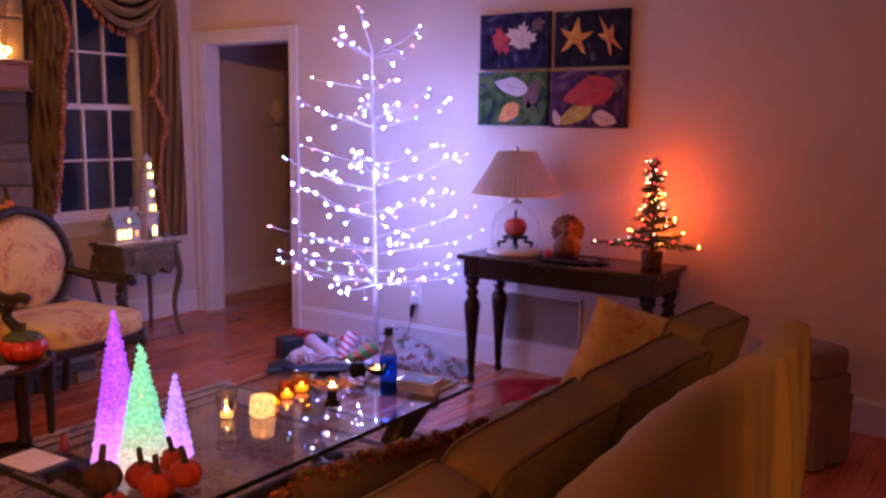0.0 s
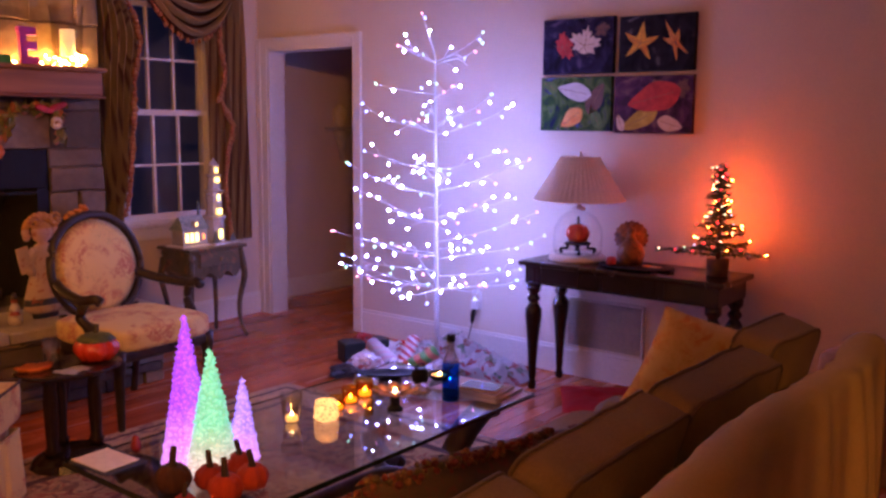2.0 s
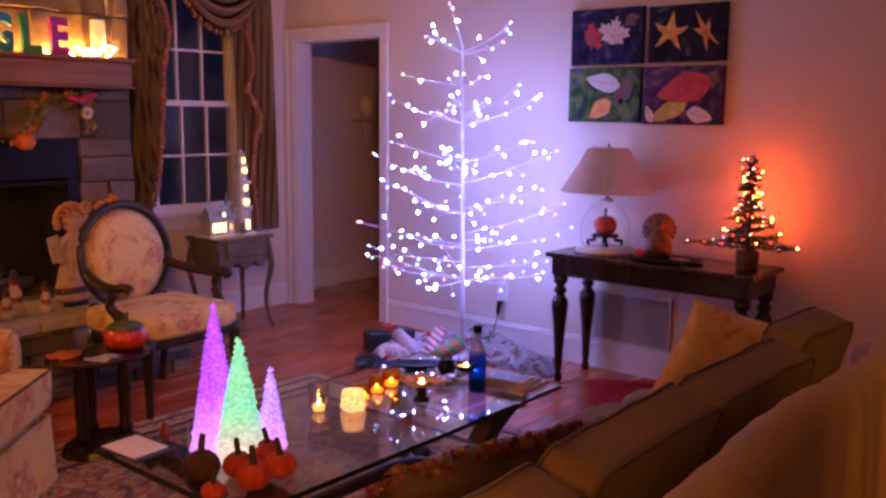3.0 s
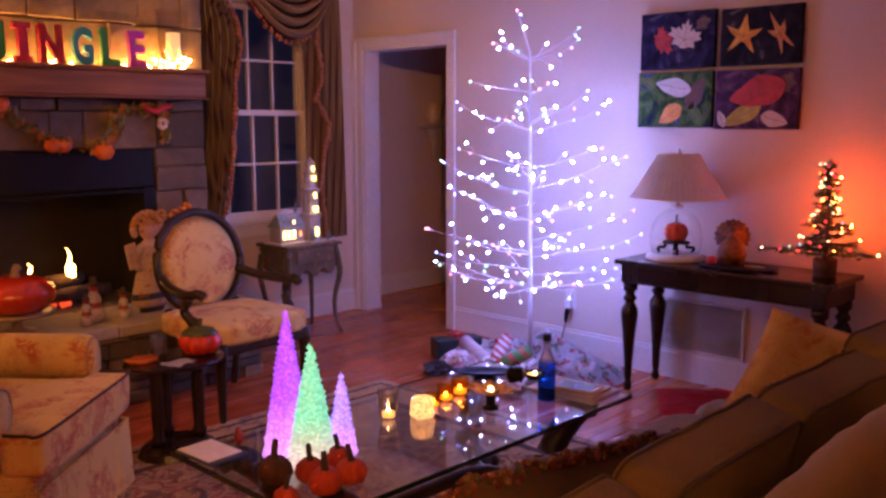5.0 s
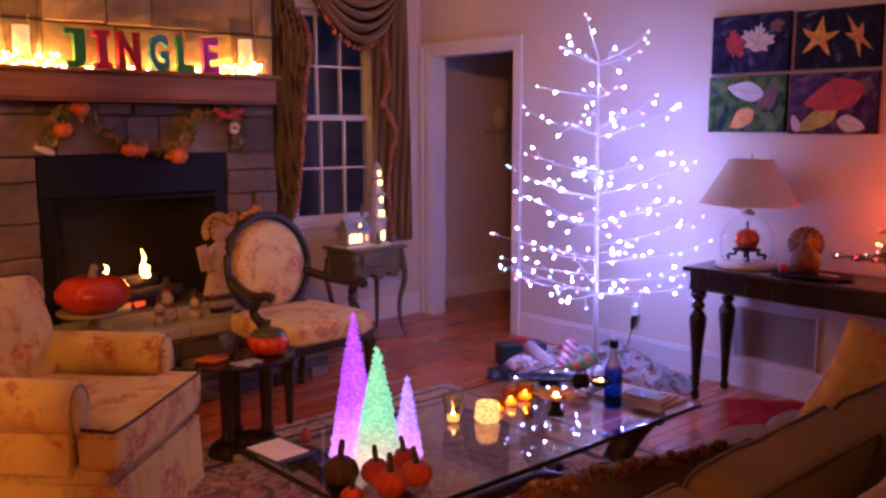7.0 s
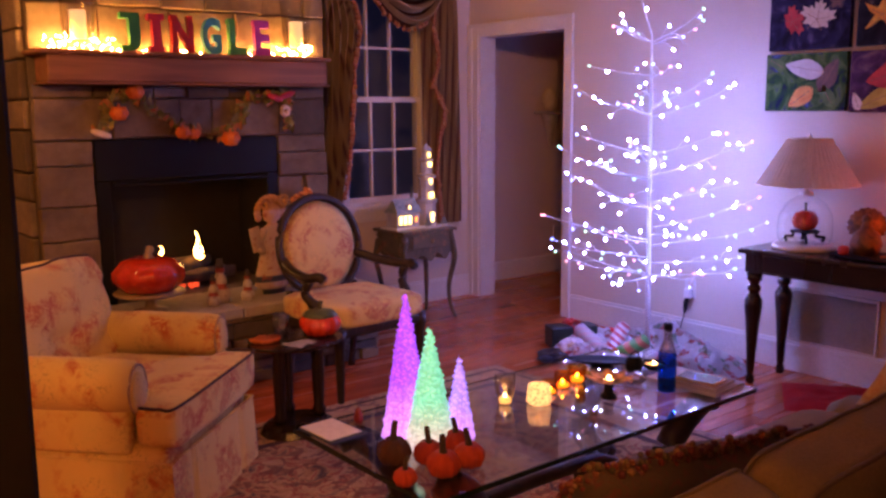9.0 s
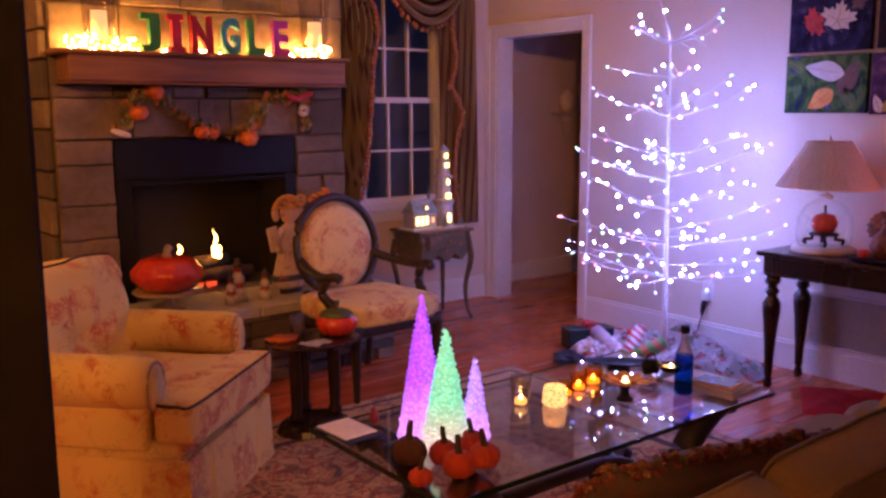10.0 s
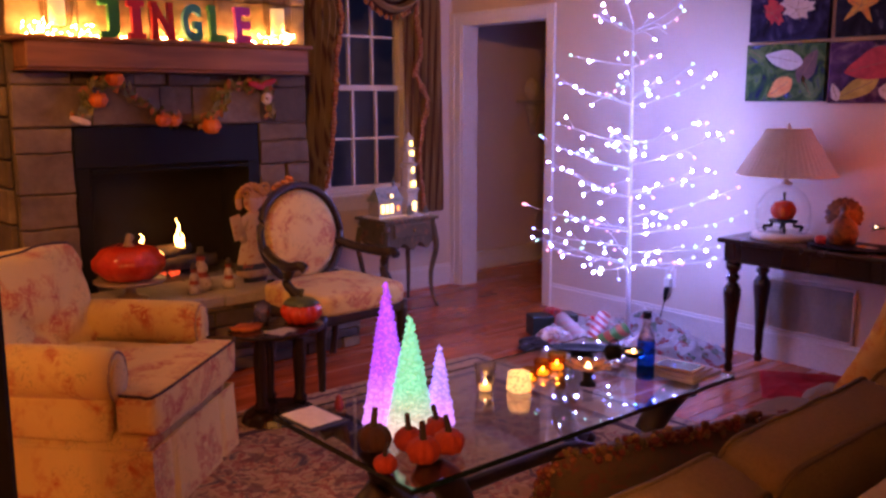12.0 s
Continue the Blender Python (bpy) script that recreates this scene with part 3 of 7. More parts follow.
# rear panel hung with a slipcover in soft folds
bm = bmesh.new()
n = 150
rows = []
for i in range(n + 1):
    u = i / n
    x = -1.0 + u * 1.975
    far = max(0.0, min(1.0, (u - 0.60) / 0.05)) + max(0.0, min(1.0, (u - 0.80) / 0.03))
    fold = 0.008 * math.sin(u * 37) + 0.006 * math.sin(u * 83 + 1) + 0.026 * far + 0.05 * max(0, min(1, (u - 0.62) * 6)) * noise.noise((u * 24, 0.4, 0.0))
    peak = 0.03 * max(0, (u - 0.86) / 0.14) ** 1.5
    col = []
    for y, z in ((-0.275, 0.50), (-0.288, 0.79), (-0.298, 0.836), (-0.325, 0.850), (-0.362, 0.850), (-0.390, 0.838), (-0.400, 0.80), (-0.400 - 0.7 * fold, 0.62), (-0.398 - 0.9 * fold, 0.46), (-0.395 - fold, 0.3), (-0.395 - 1.1 * fold, 0.015)):
        sag = 0.012 * math.sin(u * 9) * (z > 0.7)
        slant = 0.20 * (0.85 - z) * max(0.0, (u - 0.8) / 0.2)
        col.append(bm.verts.new((x - slant, y - 0.05 * (1 - u) ** 2 - 0.35 * fold * (z > 0.7), z - sag + peak * (z > 0.7))))
    rows.append(col)
for a, b in zip(rows, rows[1:]):
    for k in range(len(a) - 1):
        bm.faces.new((a[k], b[k], b[k + 1], a[k + 1]))
bm.faces.new(rows[0])
bm.faces.new(rows[-1][::-1])
part("back", bm, M_SLIP, sofa, "golden slipcover draped over the back", True)
for x, w, z, tip, lean in ((-0.70, 0.44, 0.600, 2, -72), (-0.185, 0.585, 0.614, 1, -74), (0.415, 0.595, 0.612, -2, -73), (0.912, 0.385, 0.636, -4, -76)):
    m = pose(x, -0.075, z, lean, 0, tip)
    bm, welts = box_cushion(w, 0.47, 0.115, 0.046, x * 7, 0.05, 0.007)
    cush = part("back_cushion", moved(bm, m), M_SOFA, sofa, "boxed olive back cushion with welted edges", True)
    for line in welts:
        part("welt", tube([m @ q for q in line], 0.0052, 6), M_WELT, cush, "", True)
for sx in (-1, 1):
    h = 0.52 if sx < 0 else 0.43
    bm = tube([(sx * 0.93, -0.34, h), (sx * 0.93, 0.0, h + 0.01), (sx * 0.93, 0.42, h), (sx * 0.93, 0.46, h - 0.01)], [0.105, 0.11, 0.11, 0.085], 16)
    box(bm, sx * 0.93 - 0.085, sx * 0.93 + 0.085, -0.34, 0.43, 0.02, h - 0.02, 0.03, 2)
    part("arm", bm, M_SLIP if sx < 0 else M_SOFA, sofa, "", True)

# ---- club armchair ----
def club_chair():
    ch = thing("armchair", pose(1.137, 3.495, 0, 0, 0, 42), "cream chintz club armchair with rolled arms and dark piping", "armchair")
    # front of the chair looks along -y of its own axes
    part("base", boxed(-0.36, 0.36, -0.43, 0.40, 0.03, 0.335, 0.02, 2), M_FLORAL, ch, "", True)
    # straight skirt with a box pleat near each corner
    bm = bmesh.new()
    lo, hi, loop = [], [], []
    for (ax, ay), (bx, by) in (((-0.372, -0.455), (0.372, -0.455)), ((0.372, -0.455), (0.372, 0.42)), ((0.372, 0.42), (-0.372, 0.42)), ((-0.372, 0.42), (-0.372, -0.455))):
        loop += [(Vector((ax + (bx - ax) * k / 24, ay + (by - ay) * k / 24, 0)), k) for k in range(24)]
    for p, k in loop:
        o = p.normalized() * (-0.012 if k in (5, 19) else 0.004)
        lo.append(bm.verts.new(p + o + p.normalized() * 0.012 + Vector((0, 0, 0.012))))
        hi.append(bm.verts.new(p + o * 0.5 + Vector((0, 0, 0.275))))
    for k in range(len(loop)):
        j = (k + 1) % len(loop)
        bm.faces.new((lo[k], lo[j], hi[j], hi[k]))
    skirt = part("skirt", bm, M_FLORAL, ch, "")
    part("welt", tube([p + Vector((0, 0, 0.277)) + p.normalized() * 0.002 for p, k in loop + loop[:1]], 0.005, 6), M_FLORAL, skirt, "", True)
    # T-shaped seat cushion: tongue between the arms, ears in front of them
    bm = puffy(0.56, 0.72, 0.15, 0.22, 12, 0.14, 0.006, 2, at=(0, -0.10, 0.402))
    puffy(0.765, 0.165, 0.158, 0.26, 14, 0.0, 0.005, 3, at=(0, -0.402, 0.402), bm=bm)
    cu = part("seat_cushion", bm, M_FLORAL, ch, "plump T-shaped seat cushion", True)
    for z in (0.472,):
        part("piping", tube(curve_pts([(-0.374, -0.345, z), (-0.379, -0.42, z), (-0.355, -0.474, z), (0.0, -0.484, z + 0.003), (0.355, -0.474, z), (0.379, -0.42, z), (0.374, -0.345, z)], 6), 0.0055, 6), M_PIPING, cu, "dark piping", True)
    for sx in (-1, 1):
        x = sx * 0.352
        bm = tube([(x, 0.36, 0.535), (x, 0.0, 0.54), (x, -0.26, 0.54), (x, -0.315, 0.54), (x, -0.334, 0.538)], [0.088, 0.091, 0.092, 0.087, 0.070], 22)
        for v in bm.verts:
            if (v.co.x - x) * sx < 0:
                v.co.x = x + (v.co.x - x) * 0.85
            v.co += 0.004 * noise.noise_vector(v.co * 8)
        box(bm, x - 0.036, x + 0.036, -0.310, 0.38, 0.30, 0.52, 0.02, 2)
        arm = part("arm", bm, M_FLORAL, ch, "rolled arm", True)
        bm = lathe([(0.0, -0.004), (0.045, -0.002), (0.053, 0.006), (0.048, 0.014), (0.0, 0.016)], 24, squash=(1, 1.55))
        part("scroll_panel", moved(bm, pose(x, -0.333, 0.515, 90, 0, 0)), M_FLORAL, arm, "", True)
        ring = [(x + 0.062 * math.cos(a), -0.337, 0.53 + 0.086 * math.sin(a)) for a in [radians(-60 + 15 * q) for q in range(21)]]
        part("piping", tube(ring, 0.005, 6), M_FLORALDARK, arm, "worn piping", True)
    m = pose(0, 0.27, 0.615, 79, 0, 0)
    bm = moved(puffy(0.76, 0.51, 0.27, 0.30, 22, 0.14, 0.016, 5), m)
    for v in bm.verts:
        if v.co.y < 0.27:
            v.co.y += 0.024 * noise.noise(Vector((v.co.x * 6, 1.0, v.co.z * 9))) + 0.030 * math.exp(-((v.co.z - 0.58 + 0.6 * v.co.x) / 0.022) ** 2) + 0.022 * math.exp(-((v.co.z - 0.60 - 0.4 * v.co.x) / 0.02) ** 2)
    seam = []
    for k in range(31):
        x = -0.36 + 0.024 * k
        seam.append(max((v.co for v in bm.verts if abs(v.co.x - x) < 0.03), key=lambda c: c.z - 0.10 * c.y).copy() + Vector((0, 0, 0.002)))
        seam[-1].x = x
    seam = [(a + b + c) / 3 for a, b, c in zip(seam, seam[1:], seam[2:])]
    bk = part("backrest", bm, M_FLORAL, ch, "plump slightly rumpled back", True)
    part("piping", tube(seam, 0.0055, 6), M_PIPING, bk, "dark piping", True)


club_chair()

# ---- oval-back armchair ----
def oval_chair():
    ch = thing("oval_back_chair", pose(2.617, 4.046, 0, 0, 0, 4), "carved dark wood armchair with floral tapestry oval back", "chair")
    m = M_CHAIRWOOD
    part("seat", puffy(0.60, 0.56, 0.12, 0.32, 10, 0.25, at=(0, -0.04, 0.44)), M_OVALCLOTH, ch, "cream floral tapestry seat", True)
    bm = boxed(-0.29, 0.29, -0.30, 0.23, 0.335, 0.40, 0.02, 2)
    part("seat_rail", bm, m, ch)
    for sx in (-1, 1):
        bm = lathe([(0.012, 0), (0.017, 0.02), (0.02, 0.12), (0.027, 0.30), (0.034, 0.335), (0.034, 0.40)], 12, at=(sx * 0.265, -0.275, 0))
        part("leg", bm, m, ch, "", True)
        bm = tube(curve_pts([(sx * 0.215, 0.275, 0.0), (sx * 0.21, 0.235, 0.18), (sx * 0.21, 0.215, 0.38), (sx * 0.215, 0.235, 0.50)], 5), 0.02, 9)
        part("leg", bm, m, ch, "", True)
        arm = part("arm", tube(curve_pts([(sx * 0.235, 0.25, 0.665), (sx * 0.28, 0.10, 0.635), (sx * 0.315, -0.08, 0.625), (sx * 0.305, -0.17, 0.64), (sx * 0.295, -0.20, 0.625)], 5), 0.025, 9), m, ch, "scrolled wooden arm", True)
        part("arm_support", tube(curve_pts([(sx * 0.275, -0.23, 0.38), (sx * 0.285, -0.15, 0.46), (sx * 0.318, -0.07, 0.54), (sx * 0.31, -0.10, 0.615)], 5), [0.030] * 8 + [0.024] * 8, 9), m, arm, "", True)
    # oval frame and pad, leaning back a little
    lean = pose(0, 0.245, 0.722, -9, 0, 0)
    ring = [(0.262 * math.cos(a), 0.0, 0.268 * math.sin(a)) for a in [2 * math.pi * k / 48 for k in range(49)]]
    back = part("back_frame", moved(tube(ring, 0.021, 10), lean), m, ch, "carved oval frame", True)
    bm = bmesh.new()
    for k in range(9):
        a = radians(60 + 7.5 * k)
        lathe([(0.0, -0.02), (0.016, -0.01), (0.02, 0.008), (0.0, 0.024)], 8, bm, (0.262 * math.cos(a), 0, 0.27 * math.sin(a)))
    part("crest", moved(bm, lean), m, back, "", True)
    bm = lathe([(0.0, -0.035), (0.12, -0.03), (0.20, -0.018), (0.238, 0.0), (0.2, 0.014), (0.0, 0.018)], 40)
    for v in bm.verts:
        v.co = Vector((v.co.x, v.co.z, v.co.y * 1.03))
    part("back_pad", moved(bm, lean), M_OVALCLOTH, back, "cream floral tapestry pad", True)


oval_chair()

# ---- console table ----
CX0, CX1, CY0, CY1, CZ = 4.19, 4.585, 1.58, 2.70, 0.73
con = thing("console_table", Matrix.Translation((0, 0, 0)), "dark polished wood console table with turned legs", "console table")
part("tabletop", boxed(CX0 - 0.012, CX1 + 0.012, CY0 - 0.02, CY1 + 0.02, CZ - 0.028, CZ, 0.008, 2), M_DARKWOOD, con)
bm = boxed(CX0 + 0.012, CX1 - 0.01, CY0 + 0.012, CY1 - 0.012, CZ - 0.125, CZ - 0.0285, 0.003)
box(bm, CX0 + 0.004, CX0 + 0.0118, CY0 + 0.02, CY1 - 0.02, CZ - 0.124, CZ - 0.112, 0.002)
part("apron", bm, M_DARKWOOD, con)
for x in (CX0 + 0.05, CX1 - 0.05):
    for y in (CY0 + 0.05, CY1 - 0.05):
        z1 = CZ - 0.127
        prof = [(0.016, 0), (0.024, 0.012), (0.022, 0.04), (0.016, 0.055), (0.021, 0.075), (0.024, 0.16), (0.036, 0.33), (0.046, 0.42), (0.046, 0.455), (0.03, 0.485), (0.024, 0.495), (0.036, 0.51), (0.036, 0.525), (0.026, 0.535), (0.026, 0.55), (0.04, 0.565), (0.04, z1)]
        part("leg", lathe(prof, 20, at=(x, y, 0)), M_DARKWOOD, con, "turned dark leg", True)

# ---- lit twig tree ----
M_TWIG = surface("white_twig", (0.72, 0.70, 0.74), (0.8, 0.78, 0.82), 10, 0.6, 0, 0.1, 80)
LEDS = [glow("led_violet", (0.225, 0.235, 1.0), 400), glow("led_white", (0.38, 0.44, 1.0), 330), glow("led_blue", (0.16, 0.22, 1.0), 16), glow("led_pink", (1.0, 0.34, 0.46), 6), glow("led_green", (0.45, 1.0, 0.66), 5)]
BASE, FORK, TOP = Vector((4.158, 3.266, 0)), Vector((4.142, 3.286, 1.85)), Vector((4.095, 3.345, 2.085))
tree = thing("lighted_twig_tree", Matrix.Translation(BASE), "tall white twig tree strung with violet-white lights", "lighted tree")


def on_trunk(z):
    if z < FORK.z:
        return (FORK - BASE) * (z / FORK.z)
    return (FORK - BASE).lerp(TOP - BASE, (z - FORK.z) / (TOP.z - FORK.z))


part("trunk", tube([on_trunk(z) for z in (0.02, 0.4, 0.8, 1.2, 1.6, 1.85, 1.97, 2.085)], [0.017, 0.015, 0.0125, 0.010, 0.008, 0.006, 0.004, 0.003], 8), M_TWIG, tree, "", True)
part("base_plate", lathe([(0.15, 0), (0.15, 0.012), (0.03, 0.02), (0.022, 0.09), (0.0, 0.092)], 20), M_TWIG, tree)
rnd = random.Random(5)
bulbs = []
# height on the trunk, heading (0: along -x, 90: along +y), reach, rise
BRANCHES = ((0.715, 51, 0.61, 0.13), (0.61, 40, 0.55, 0.11), (0.52, 53, 0.56, 0.13), (0.505, 66, 0.47, 0.08), (1.052, 51, 0.50, 0.18), (0.90, 54, 0.47, 0.19), (1.20, 50, 0.41, 0.11), (1.418, 52, 0.42, 0.16), (1.632, 51, 0.34, 0.06), (1.815, 52, 0.21, 0.09), (1.815, 20, 0.18, 0.10),
            (1.815, -128, 0.27, 0.17), (1.80, -120, 0.27, 0.12), (1.402, -127, 0.44, 0.18), (1.466, -112, 0.33, 0.17), (1.079, -129, 0.54, 0.19), (0.782, -130, 0.59, 0.18), (0.68, -126, 0.63, 0.15), (0.498, -128, 0.56, 0.09), (0.58, -112, 0.50, 0.07), (0.93, -118, 0.46, 0.12), (1.20, -108, 0.42, 0.12),
            (0.50, -20, 0.46, 0.06), (0.51, -75, 0.46, 0.08), (0.70, 5, 0.42, 0.10), (0.74, -62, 0.40, 0.10), (0.90, -10, 0.40, 0.08), (0.92, -85, 0.38, 0.10), (1.06, 14, 0.36, 0.10), (1.10, -50, 0.36, 0.10), (1.22, -25, 0.34, 0.06), (1.42, 0, 0.28, 0.06), (1.45, -70, 0.26, 0.10), (1.62, -58, 0.28, 0.05),
            (0.55, 120, 0.36, 0.10), (0.85, 140, 0.34, 0.12), (1.15, 120, 0.30, 0.10), (1.50, 135, 0.26, 0.10))
for z, head, reach, rise in BRANCHES:
    p0 = on_trunk(z)
    h = radians(head)
    d = Vector((-math.cos(h), math.sin(h), 0))
    if d.x * reach > 0.40:
        d.x = 0.40 / reach
    side = Vector((-d.y, d.x, 0))
    pts = curve_pts([p0, p0 + d * reach * 0.35 + Vector((0, 0, rise * 0.25)), p0 + d * reach * 0.7 + Vector((0, 0, rise * 0.6 + rnd.uniform(-0.02, 0.02))), p0 + d * reach + Vector((0, 0, rise))], 4)
    br = part("branch", tube(pts, [0.0046 * (1 - 0.6 * k / (len(pts) - 1)) for k in range(len(pts))], 6), M_TWIG, tree, "", True)
    bulbs.append(pts[-1])
    bm = bmesh.new()
    nt_ = max(4, int(reach * 13))
    for k in range(nt_):
        f = 0.14 + 0.84 * (k + rnd.random() * 0.8) / nt_
        q = pts[min(len(pts) - 1, int(f * (len(pts) - 1)))]
        ln = rnd.uniform(0.03, 0.11)
        e = q + (side * rnd.uniform(-1, 1) + d * rnd.uniform(0.2, 0.9) + Vector((0, 0, rnd.uniform(-0.45, 0.75)))).normalized() * ln
        e.x = min(e.x, X_E - 0.03 - BASE.x)
        tube([q, (q + e) / 2 + Vector((0, 0, 0.008)), e], [0.0022, 0.002, 0.0015], 5, bm)
        bulbs.append(e)
    tagged(part("twig_spray", bm, M_TWIG, br, "", True), "", "", "", "stuff")
kept = []
for p in bulbs:
    if all((p - q).length > 0.045 for q in kept):
        kept.append(p)
bulbs = kept
bulbs += [on_trunk(2.085), on_trunk(2.06) + Vector((0, -0.015, 0)), on_trunk(1.99) + Vector((0, -0.02, 0))]
bulb_meshes = []
for mat in LEDS:
    bm = bmesh.new()
    bmesh.ops.create_icosphere(bm, subdivisions=2, radius=0.0063)
    me = bpy.data.meshes.new("bulb")
    bm.to_mesh(me)
    bm.free()
    me.materials.append(mat)
    me.polygons.foreach_set("use_smooth", [True] * len(me.polygons))
    bulb_meshes.append(me)
for k, p in enumerate(bulbs):
    # the strings nearest the wall glow softly in colour
    r = rnd.random() if p.x < 0.33 else rnd.uniform(0.55, 1.0)
    ob = new("bulb", bulb_meshes[0 if r < 0.30 else 1 if r < 0.51 else 2 if r < 0.66 else 3 if r < 0.83 else 4])
    ob.parent, ob.location = tree, p

# ---- window drapery ----
def striped(name, a, b, c):
    m, nt, bs = nodes_of(name)
    vec = texco(nt, (1, 1, 0.05))
    w = nt.nodes.new("ShaderNodeTexWave")
    w.inputs["Scale"].default_value, w.inputs["Distortion"].default_value = 5.0, 0.0
    nt.links.new(vec, w.inputs["Vector"])
    col = ramp(nt, w.outputs["Fac"], [(0.0, a), (0.55, b), (0.72, c), (0.85, c), (1.0, a)])
    col = mixc(nt, ramp(nt, noise_tex(nt, vec, 14, 5), [(0.4, (0, 0, 0)), (0.8, (0.22, 0.22, 0.22))]), col, tuple(0.5 * v for v in a))
    nt.links.new(col, bs.inputs["Base Color"])
    bs.inputs["Roughness"].default_value = 0.6
    bs.inputs["Sheen Weight"].default_value = 0.3
    bump(nt, bs, noise_tex(nt, vec, 250), 0.1, 0.002)
    return m


M_DRAPE = striped("drape_silk", (0.46, 0.30, 0.12), (0.56, 0.40, 0.18), (0.17, 0.06, 0.03))
M_FRINGE = surface("tassel_fringe", (0.30, 0.06, 0.035), (0.42, 0.24, 0.08), 60, 0.9, 0, 0.4, 200)


def drape(name, xf, z0, z1, y, folds, depth, label, parent):
    """Hanging cloth; xf(s) gives its two edges at height share s (0 at the foot)."""
    bm = bmesh.new()
    nu, nv = folds * 8, 24
    grid = []
    for j in range(nv + 1):
        s = j / nv
        a, b = xf(s)
        row = []
        for i in range(nu + 1):
            u = i / nu
            ph = u * folds * 2 * math.pi
            yy = y - depth * (0.5 + 0.5 * math.sin(ph + 0.25 * math.sin(s * 4))) - 0.01 * noise.noise((u * 7, s * 3, 0.3))
            row.append(bm.verts.new((a + (b - a) * u + 0.006 * math.cos(ph), yy, z0 + (z1 - z0) * s)))
        grid.append(row)
    for r0, r1 in zip(grid, grid[1:]):
        for i in range(nu):
            bm.faces.new((r0[i], r0[i + 1], r1[i + 1], r1[i]))
    bmesh.ops.solidify(bm, geom=bm.faces, thickness=0.006)
    return part(name, bm, M_DRAPE, parent, label, True)


def fringe(pts, parent, r=0.016, step=0.03):
    bm = bmesh.new()
    rnd = random.Random(len(pts))
    ln = 0.0
    for a, b in zip(pts, pts[1:]):
        a, b = Vector(a), Vector(b)
        n = max(1, int((b - a).length / step))
        for k in range(n):
            p = a.lerp(b, k / n)
            s = r * rnd.uniform(0.75, 1.25)
            lathe([(0.0, -1.5 * s), (0.8 * s, -1.1 * s), (s, -0.2 * s), (0.35 * s, 0.5 * s), (0.6 * s, 0.9 * s), (0.0, 1.3 * s)], 7, bm, p + Vector((rnd.uniform(-0.006, 0.006), rnd.uniform(-0.01, 0.004), 0)))
    return tagged(part("fringe", bm, M_FRINGE, parent, "", True), "red and gold tassel fringe", "", "", "stuff")


def edge_at(pts, z):
    """x of a curtain's edge at a height, between the given (x, z) marks from the foot up."""
    for (xa, za), (xb, zb) in zip(pts, pts[1:]):
        if z <= zb:
            return xa + (xb - xa) * max(0, (z - za) / (zb - za))
    return pts[-1][0]


EDGE_W = ((3.40, 0.05), (3.411, 0.869), (3.453, 1.06), (3.485, 1.366), (3.52, 1.784), (3.571, 1.993), (3.53, 2.15), (3.459, 2.281), (3.47, 2.66))
EDGE_E = ((4.27, 0.62), (4.235, 0.85), (4.22, 1.0), (4.239, 1.224), (4.302, 1.452), (4.183, 1.636), (4.249, 1.825), (4.189, 2.04), (4.22, 2.3))
cur = thing("curtain", Matrix.Translation((0, 0, 0)), "gold and brown striped silk drape with tassel fringe", "curtain", "window drapes")
d1 = drape("panel", lambda s: (3.22 + 0.03 * s, edge_at(EDGE_W, 0.04 + 2.64 * s)), 0.04, 2.68, 5.375, 6, 0.085, "", cur)
fringe([(x, 5.292, z) for x, z in EDGE_W[1:-1]], d1, 0.022, 0.03)
cur = thing("curtain", Matrix.Translation((0, 0, 0)), "short gold and brown striped silk drape ending at table height", "curtain", "window drapes")
d2 = drape("panel", lambda s: (4.135 - 0.04 * s, 4.50 - 0.05 * s), 0.60, 2.68, 5.375, 6, 0.06, "", cur)
fringe([(x, 5.285, z) for x, z in EDGE_E], d2, 0.022, 0.03)
val = thing("valance", Matrix.Translation((0, 0, 0)), "swagged gold and brown silk valance with deep folds", "valance")
bm = bmesh.new()
grid = []
nu, nv = 36, 84
for j in range(nv + 1):
    v = j / nv
    row = []
    for i in range(nu + 1):
        u = i / nu
        sag = 1 - (2 * u - 1) ** 2
        z = 2.67 - v * (0.22 + 0.43 * sag)
        rip = abs(math.sin(v * math.pi * 8.0)) ** 0.8
        yy = 5.28 - (0.02 + 0.14 * rip * (0.3 + 0.7 * sag)) - 0.04 * sag * (1 - v * 0.4)
        row.append(bm.verts.new((3.49 + u * 0.83 + 0.0 * v, yy, z)))
    grid.append(row)
for r0, r1 in zip(grid, grid[1:]):
    for i in range(nu):
        bm.faces.new((r0[i], r0[i + 1], r1[i + 1], r1[i]))
bmesh.ops.solidify(bm, geom=bm.faces, thickness=0.006)


def swag_silk():
    m, nt, bs = nodes_of("swag_silk")
    vec = texco(nt, (1, 1, 1))
    col = ramp(nt, noise_tex(nt, vec, 5, 4), [(0.3, (0.38, 0.25, 0.11)), (0.7, (0.52, 0.36, 0.17))])
    nt.links.new(col, bs.inputs["Base Color"])
    bs.inputs["Roughness"].default_value, bs.inputs["Sheen Weight"].default_value = 0.5, 0.3
    bump(nt, bs, noise_tex(nt, vec, 220), 0.1, 0.002)
    return m


M_SWAG = swag_silk()
sw = part("swag", bm, M_SWAG, val, "", True)
